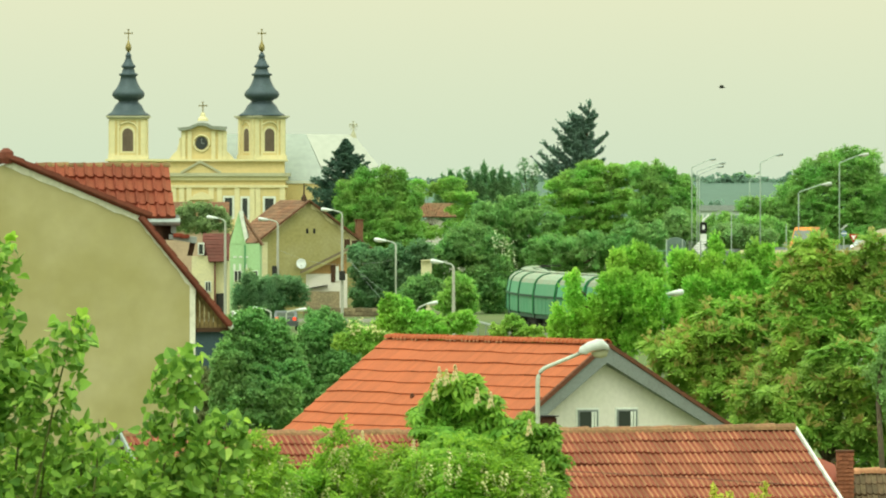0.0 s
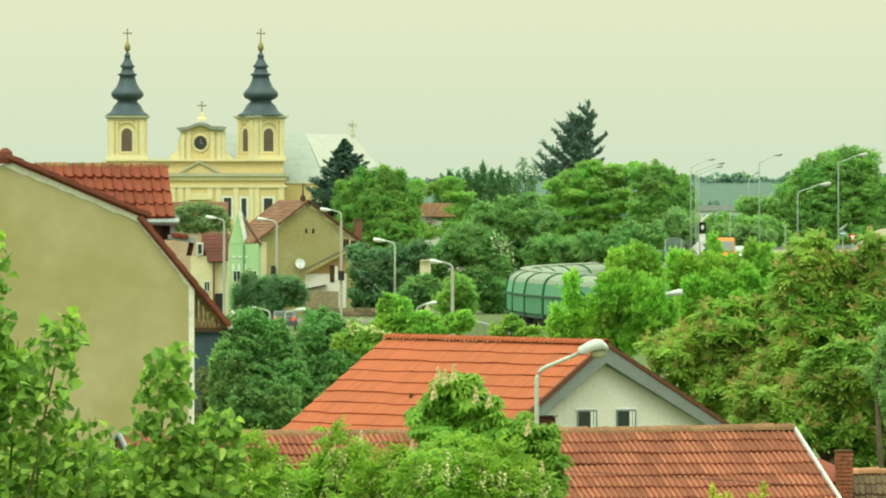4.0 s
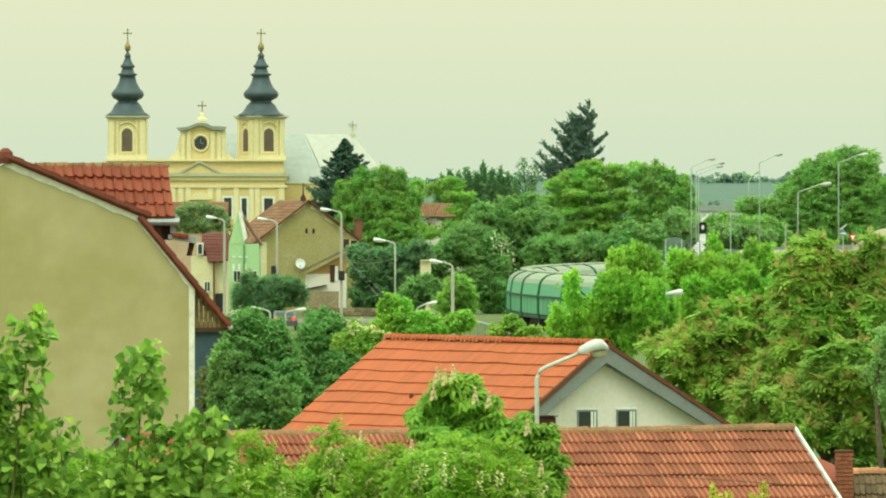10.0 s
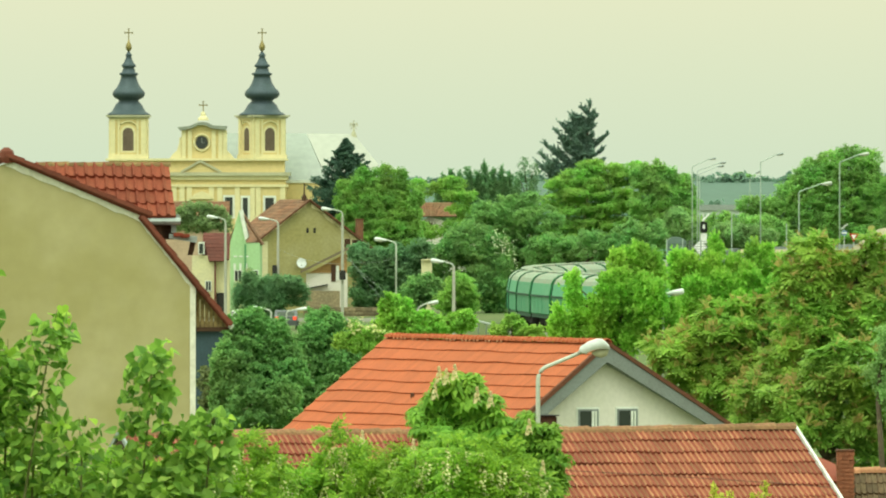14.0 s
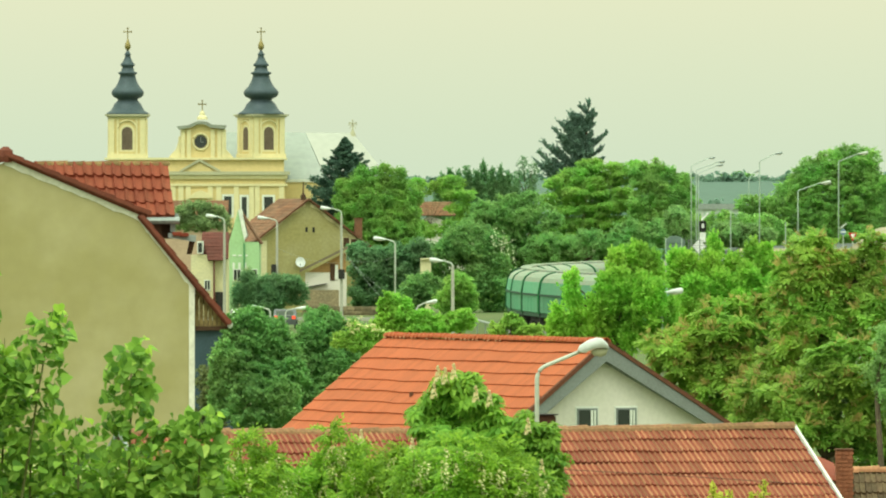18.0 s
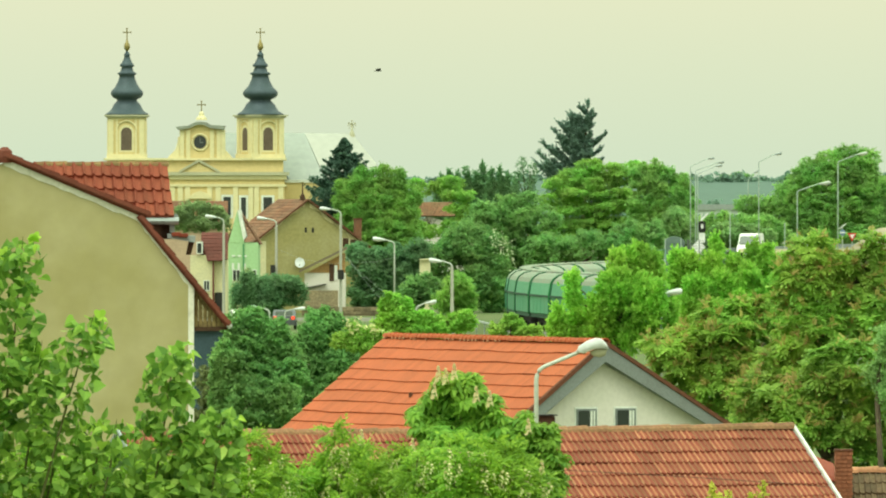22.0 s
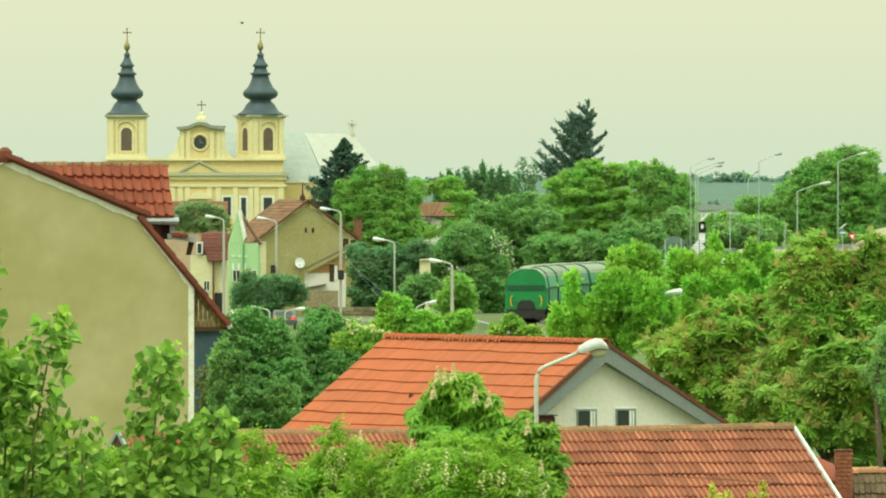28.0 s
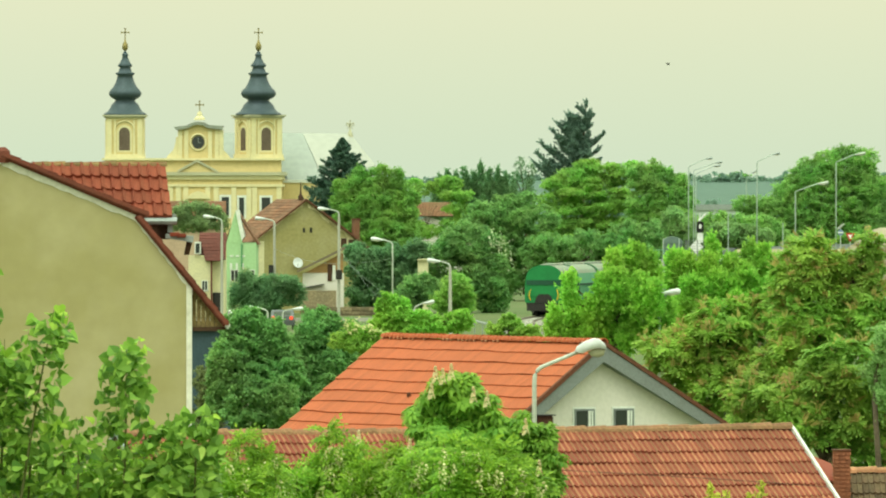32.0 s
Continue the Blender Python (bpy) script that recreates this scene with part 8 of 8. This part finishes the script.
def build_loco():
    w = thing("locomotive", "electric locomotive with a grey roof pulling the wagons", "locomotive", 0, 0)
    body = [(-1.45, 1.1), (-1.5, 3.1), (-1.3, 3.65), (1.3, 3.65), (1.5, 3.1), (1.45, 1.1)]
    part("body", Shape().slab(body, "x", -8.2, 8.2), M_LOCO, w)
    part("roof", Shape().slab([(-1.3, 3.652), (-0.9, 3.95), (0.9, 3.95), (1.3, 3.652)], "x", -8.0, 8.0), M_LOCOROOF, w)
    for x in (-5.4, 5.4):
        p = part("pantograph", Shape().tube([(x - 1.0, 0, 4.1), (x + 0.9, 0, 4.45), (x - 0.6, 0, 4.7)], 0.05, 6).box(x - 0.75, x - 0.5, -0.9, 0.9, 4.66, 4.74), M_UNDER, w)
        part("base_frame", Shape().box(x - 1.1, x + 1.1, -0.7, 0.7, 4.02, 4.1), M_LOCOROOF, p)
        bg = part("bogie", Shape().box(x - 2.2, x + 2.2, -1.15, 1.15, 0.6, 1.05), M_UNDER, w)
        for d in (-1.7, 0, 1.7):
            wheelset(bg, x * 0.95 + d, 0.6)
        for wh in bg.children:
            wh.location.z = 0.6 + 0.57 - 0.56
    part("roof_box", Shape().box(-3.2, 1.0, -0.8, 0.8, 3.94, 4.3, bevel=0.06), M_LOCOROOF, w)
    for e in (-1, 1):
        part("cab_window", Shape().box(e * 8.21 - 0.03, e * 8.21 + 0.03, -1.15, 1.15, 2.5, 3.2), M_GLASS, w)
        for y in (-0.95, 0.95):
            part("buffer", Shape().lathe([(0.08, 0.0), (0.08, 0.45), (0.24, 0.47), (0.24, 0.52)], 0, 0, 10), M_UNDER, w).matrix_basis = pose(e * 8.2, y, 1.05, 0, e * 90, 0)
    for y in (-1.52, 1.52):
        part("pale_stripe", Shape().box(-8.1, 8.1, y - 0.02, y + 0.02, 1.9, 2.15), M_SIGNWHITE, w)
    return w


# ---- road vehicles ----
def vehicle(name, label, category, paint, ln, width, side, glass):
    """A car or van. side: outline of (along, height) from the nose; glass: outline of the cabin windows. It drives towards +x."""
    v = thing(name, label, category, 0, 0)
    hw = width / 2
    n = len(side)
    s = Shape()
    rings = [(-hw, 0.94), (-hw * 0.96, 1.0), (hw * 0.96, 1.0), (hw, 0.94)]
    vs = []
    for y, k in rings:
        for x, z in side:
            lift = 0.10 * max(0.0, z - 0.9)
            vs.append((x * (0.995 if k < 1 else 1.0), y * (1 - lift), z * (0.985 if k < 1 else 1.0)))
    fs = [tuple(range(n))[::-1], tuple(range(3 * n, 4 * n))]
    for r in range(3):
        fs += [(r * n + i, r * n + (i + 1) % n, (r + 1) * n + (i + 1) % n, (r + 1) * n + i) for i in range(n)]
    part("body", s.add(vs, fs), paint, v)
    for y in (-hw, hw):
        d = 0.02 if y > 0 else -0.02
        part("side_glass", Shape().add([(x, y * (1 - 0.10 * max(0, z - 0.9)) + d, z) for x, z in glass] + [(x, y * (1 - 0.10 * max(0, z - 0.9)) - d, z) for x, z in glass], [tuple(range(len(glass))), tuple(range(len(glass), 2 * len(glass)))[::-1]] + [(i, (i + 1) % len(glass), len(glass) + (i + 1) % len(glass), len(glass) + i) for i in range(len(glass))]), M_CARGLASS, v)
    fx = [p for p in glass if p[1] == max(q[1] for q in glass)]
    x_top, x_low = max(p[0] for p in fx), max(p[0] for p in glass)
    zt, zl = max(p[1] for p in glass), min(p[1] for p in glass)
    part("windscreen", Shape().add([(x_low + 0.24, -hw * 0.84, zl), (x_low + 0.24, hw * 0.84, zl), (x_top + 0.24, hw * 0.76, zt), (x_top + 0.24, -hw * 0.76, zt), (x_low, -hw * 0.84, zl), (x_low, hw * 0.84, zl), (x_top, hw * 0.76, zt), (x_top, -hw * 0.76, zt)], [(0, 1, 2, 3), (4, 7, 6, 5), (0, 4, 5, 1), (1, 5, 6, 2), (2, 6, 7, 3), (3, 7, 4, 0)]), M_CARGLASS, v)
    xb, xf = min(p[0] for p in side), max(p[0] for p in side)
    part("rear_glass", Shape().box(xb - 0.01, xb + 0.05, -hw * 0.75, hw * 0.75, zl + 0.05, zt - 0.02), M_CARGLASS, v)
    for y in (-hw * 0.78, hw * 0.78):
        part("headlight", Shape().box(xf - 0.12, xf + 0.02, y - 0.17, y + 0.17, 0.62, 0.8, bevel=0.03), M_WHITELIGHT, v)
        part("tail_light", Shape().box(xb - 0.03, xb + 0.06, y - 0.13, y + 0.13, 0.75, 1.0, bevel=0.03), M_REDLIGHT, v)
    for x in (xb + ln * 0.2, xf - ln * 0.19):
        for y in (-hw + 0.05, hw - 0.05):
            wh = part("wheel", Shape().lathe([(0.12, -0.1), (0.31, -0.1), (0.33, -0.05), (0.33, 0.05), (0.31, 0.1), (0.12, 0.1)], 0, 0, 14), M_RUBBER, v)
            wh.matrix_basis = pose(x, y, 0.33, 90, 0, 0)
            part("rim", Shape().lathe([(0.02, -0.09), (0.2, -0.11), (0.2, 0.11), (0.02, 0.09)], 0, 0, 12), M_ZINC, wh)
    part("bumper", Shape().box(xf - 0.1, xf + 0.06, -hw * 0.9, hw * 0.9, 0.3, 0.55, bevel=0.05), M_UNDER, v)
    part("plate", Shape().box(xf + 0.055, xf + 0.07, -0.26, 0.26, 0.4, 0.51), M_SIGNWHITE, v)
    return v


VAN_SIDE = [(2.6, 0.35), (2.65, 0.8), (2.45, 1.1), (1.85, 1.3), (1.15, 2.15), (0.9, 2.3), (-2.5, 2.3), (-2.62, 2.1), (-2.65, 0.4)]
VAN_GLASS = [(1.7, 1.35), (1.05, 2.05), (0.3, 2.05), (0.3, 1.35)]
CAR_SIDE = [(2.05, 0.3), (2.1, 0.65), (1.9, 0.85), (1.0, 0.98), (0.35, 1.4), (0.0, 1.47), (-0.9, 1.46), (-1.5, 1.1), (-2.0, 1.0), (-2.1, 0.7), (-2.05, 0.32)]
CAR_GLASS = [(0.85, 1.0), (0.3, 1.36), (-0.85, 1.38), (-1.35, 1.05)]


# ---- birds ----
def bird(label, span, flap):
    b = thing("bird", label, "bird", 0, 0, group="flying birds")
    part("body", Shape().lathe([(0.005, -0.5), (0.07, -0.36), (0.11, -0.05), (0.1, 0.2), (0.06, 0.36), (0.07, 0.42), (0.01, 0.55)], 0, 0, 8), M_BIRD, b).matrix_basis = pose(0, 0, 0, 0, 90, 0) @ Matrix.Scale(span * 0.42, 4)
    for sgn in (-1, 1):
        z = math.tan(radians(flap))
        pts = [(0.10, 0.03, 0), (0.16, 0.25, 0.25 * z), (0.05, 0.5, 0.36 * z), (-0.08, 0.42, 0.33 * z), (-0.12, 0.2, 0.2 * z), (-0.12, 0.03, 0)]
        vs = [(x * span, sgn * y * span, q * span + 0.01) for x, y, q in pts] + [(x * span, sgn * y * span, q * span - 0.005) for x, y, q in pts]
        part("wing", Shape().add(vs, [tuple(range(6)), tuple(range(6, 12))[::-1]] + [(i, (i + 1) % 6, 6 + (i + 1) % 6, 6 + i) for i in range(6)]), M_BIRD, b)
    part("tail", Shape().add([(-0.15 * span, -0.02, 0), (-0.15 * span, 0.02, 0), (-0.3 * span, 0.06, 0.01), (-0.3 * span, -0.06, 0.01), (-0.2 * span, 0, -0.02)], [(0, 1, 2, 3), (0, 4, 1), (1, 4, 2), (2, 4, 3), (3, 4, 0)]), M_BIRD, b)
    return b


WAGON = build_wagon()
WAGON.scale.z = 1.085
WAGONS = [WAGON] + [copy_thing(WAGON, pose(0, 0, 0)) for _ in range(26)]
LOCO = build_loco()
ORANGE_VAN = vehicle("van", "orange delivery van driving down the ramp road", "van", M_ORANGE, 5.3, 2.05, [(x, z * 1.2) for x, z in VAN_SIDE], [(x, z * 1.2) for x, z in VAN_GLASS])
WHITE_VAN = vehicle("van", "white delivery van driving down the ramp road", "van", M_WHITECAR, 5.3, 2.0, VAN_SIDE, VAN_GLASS)
SILVER_CAR = vehicle("car", "silver car driving down the ramp road", "car", M_SILVER, 4.2, 1.75, CAR_SIDE, CAR_GLASS)
WHITE_CAR = vehicle("car", "white car driving down the ramp road", "car", M_WHITECAR, 4.2, 1.75, CAR_SIDE, CAR_GLASS)
PARKED = vehicle("car", "dark grey car with red tail lights waiting on the street", "car", M_DARKCAR, 4.2, 1.75, CAR_SIDE, CAR_GLASS)
PARKED.matrix_world = pose(-12.05, 690, 0.02, 0, 0, 90)
PARKED_WHITE = vehicle("car", "white car standing on the street", "car", M_WHITECAR, 4.2, 1.75, CAR_SIDE, CAR_GLASS)
PARKED_WHITE.matrix_world = pose(-15.352, 690, 0.02, 0, 0, 100)
BIRDS = [bird("small dark bird flying across the pale sky", sp, fl) for sp, fl in ((0.65, 25), (0.42, 30), (0.5, -15), (0.65, 20), (0.42, -20), (0.42, 10), (0.42, 20), (0.45, -15))]


# ---- things in motion ----
TRAIN_SPEED, TAIL_TIME, WAGON_PITCH = 11.85, 28.45, 13.6


def rail_pose(s):
    p = on_track(s, 0, -0.037)
    return Matrix.Translation(p) @ pose(0, 0, 0, 0, 0, 90 - math.degrees(s / TRACK_R))


def along_ramp(d, path):
    """The pose d metres down the ramp road."""
    for a, b in zip(path, path[1:]):
        l = (b - a).length
        if d <= l or b is path[-1]:
            p = a + (b - a) * (d / l)
            v = b - a
            return Matrix.Translation(p) @ pose(0, 0, 0, 0, 0, math.degrees(math.atan2(v.y, v.x))) @ pose(0, 0, 0.03)
        d -= l


def motions():
    for i, w in enumerate(WAGONS):
        back = WAGON_PITCH * (i + 0.5)
        walk(w, [(t, rail_pose(TRAIN_SPEED * (t - TAIL_TIME) + back)) for t in range(33)])
    walk(LOCO, [(t, rail_pose(TRAIN_SPEED * (t - TAIL_TIME) + WAGON_PITCH * 27 + 9.3)) for t in range(33)])
    path = smooth_path(RAMP, 8)
    for v, rows in ((ORANGE_VAN, [(0, 108), (1, 132), (2, 151), (3, 174), (4, 195), (5, 216), (6, 239), (7, 269), (8, 280), (9, 295), (10, 312), (12, 360), (14, 376), (32, 377)]),
                    (WHITE_VAN, [(0, 0), (18, 55), (20, 91), (21, 121), (22, 144), (23, 158), (24, 180), (25, 192), (26, 214), (27, 240), (28, 272), (29, 290), (30, 312), (32, 370)]),
                    (SILVER_CAR, [(0, 85), (1, 105), (2, 125), (3, 140), (4, 160), (6, 215), (8, 270), (9, 290), (10, 305), (12, 345), (14, 366), (32, 367)]),
                    (WHITE_CAR, [(0, 4), (18, 36), (20, 62), (21, 84), (22, 105), (23, 120), (24, 138), (25, 150), (26, 170), (28, 230), (30, 280), (32, 310)])):
        walk(v, [(t, along_ramp(d, path)) for t, d in rows])
    # shoots that bend to the wind: how far each tip is blown to the east, every half second
    gust = [25, 50, 44, 31, 34, -4, -16, -10, 10, 30, 35, 20, -19, -50, -59, -84, -100, -85, -9, 4, -52, -35, -31, -40, -29, -31, -12, 6, -11, -21, -15, -5, 2, -1, -15, -19, -16, -17, 20, 50, 64, 95, 125, 104, 59, 25, 40, 70, 99, 40, -10, 0, 15, 30, 40, 43, -6, -47, -75, -101, -31, 27, 20, 4, -10]
    side = [50, 36, 83, 63, 24, -2, 26, 35, 30, 15, 0, -10, -38, -87, -122, -144, -158, -115, -69, -54, -23, -39, -42, -13, -11, -7, -7, -21, -6, -18, -20, -13, -7, -3, 5, -13, -43, -55, 10, 35, 72, 105, 169, 113, 36, 15, 0, 10, 26, 15, 2, 10, 25, 45, 60, 67, 14, -21, -80, -122, -33, 51, 71, -35, -48]
    for k, (br, foot, length) in enumerate(SHOOTS):
        g = side if k in (1, 5, 6) else gust
        amount = (1.0, 1.0, 1.3, 1.0, 0.9, 0.5, 0.45, 0.7, 1.0, 1.2)[k]
        rows = []
        for i, v in enumerate(g):
            t = i / 2
            dx = v * amount * POPLAR_Y / 16000
            a = math.degrees(math.asin(max(-0.5, min(0.5, 0.45 * dx / length))))
            rows.append((t, Matrix.Translation(foot + Vector((0.55 * dx, 0, 0))) @ pose(0, 0, 0, 4 * math.sin(t * 1.7 + k), a, 0)))
        walk(br, rows)
    for k, t_ in enumerate([*ACACIAS, CHESTNUT]):
        o = t_.matrix_world.copy()
        walk(t_, [(i / 2, o @ pose(0, 0, 0, 0, v * 0.006 * (1.0 if k < 3 else 0.3), 0)) for i, v in enumerate(gust)])
    for k, t_ in enumerate(SWAYING):
        o = t_.matrix_world.copy()
        walk(t_, [(t, o @ pose(0, 0, 0, 0, gust[max(0, 2 * t - k % 3)] * 0.0045, 0)) for t in range(33)])
    # birds: seconds, bearing and height in metres at their distance
    flights = (
        (400, 180, [(0, 12.3, 14.6), (0.5, 11.0, 14.85), (1, 9.6, 13.75), (2, 4.5, 22), (3, -8, 26), (5, -40, 26), (32, -300, 60)]),
        (600, 200, [(0, 5.8, 12.7), (0.6, 2.5, 10.8), (1.2, -2, 9.0), (3, -20, 8.5), (32, -300, 60)]),
        (420, 170, [(0, 60, 20), (7, 13.8, 12.4), (8, 5.0, 13.4), (8.5, 0.9, 13.7), (9, -2.55, 14.5), (9.5, -6.1, 14.8), (10, -24, 17), (11, -45, 18), (32, -300, 60)]),
        (380, 10, [(0, -250, 40), (18, -27, 15), (18.5, -19, 15), (19, -10.8, 15.3), (19.5, -8.2, 17.3), (20.3, -6.0, 19.5), (21, -3.2, 17.9), (21.5, -3.0, 16.2), (22, -2.7, 15.0), (22.5, -1.3, 15.0), (23, 1.33, 16.3), (23.5, 4.1, 17.6), (24, 6.7, 18.4), (24.5, 9.3, 17.5), (25, 12.9, 16.4), (25.5, 17.07, 15.1), (26, 22, 14), (32, 150, 40)]),
        (450, 160, [(0, 250, 40), (26, 12, 17), (28, -10.0, 18.5), (29, -5.4, 18), (29.5, -2.7, 16.8), (30, -0.1, 15.9), (31, 5.2, 15.4), (32, 11.3, 16.45)]),
        (500, 190, [(0, 80, 30), (8, 22, 13), (9, 12.6, 12.95), (9.5, 9, 13.4), (10, 5, 24), (12, -15, 30), (32, -200, 50)]),
        (480, 175, [(0, 260, 60), (23, 8, 24), (23.5, 0, 20.5), (24, -7.3, 18.75), (24.4, -12.6, 18.0), (24.7, -17.15, 17.2), (25, -22.1, 16.7), (26, -40, 15), (32, -200, 40)]),
        (460, 170, [(0, 300, 40), (24, 40, 12), (24.6, 27, 15.5), (25, 14.75, 17.5), (25.2, 11.2, 17.65), (25.5, 6.3, 18.25), (26, -2, 20), (26.5, -10, 24), (32, -150, 60)]),
    )
    for b, (y, heading, rows) in zip(BIRDS, flights):
        walk(b, [(t, pose(x, y, z, 12 * math.sin(t * 3), 0, heading)) for t, x, z in rows])


motions()
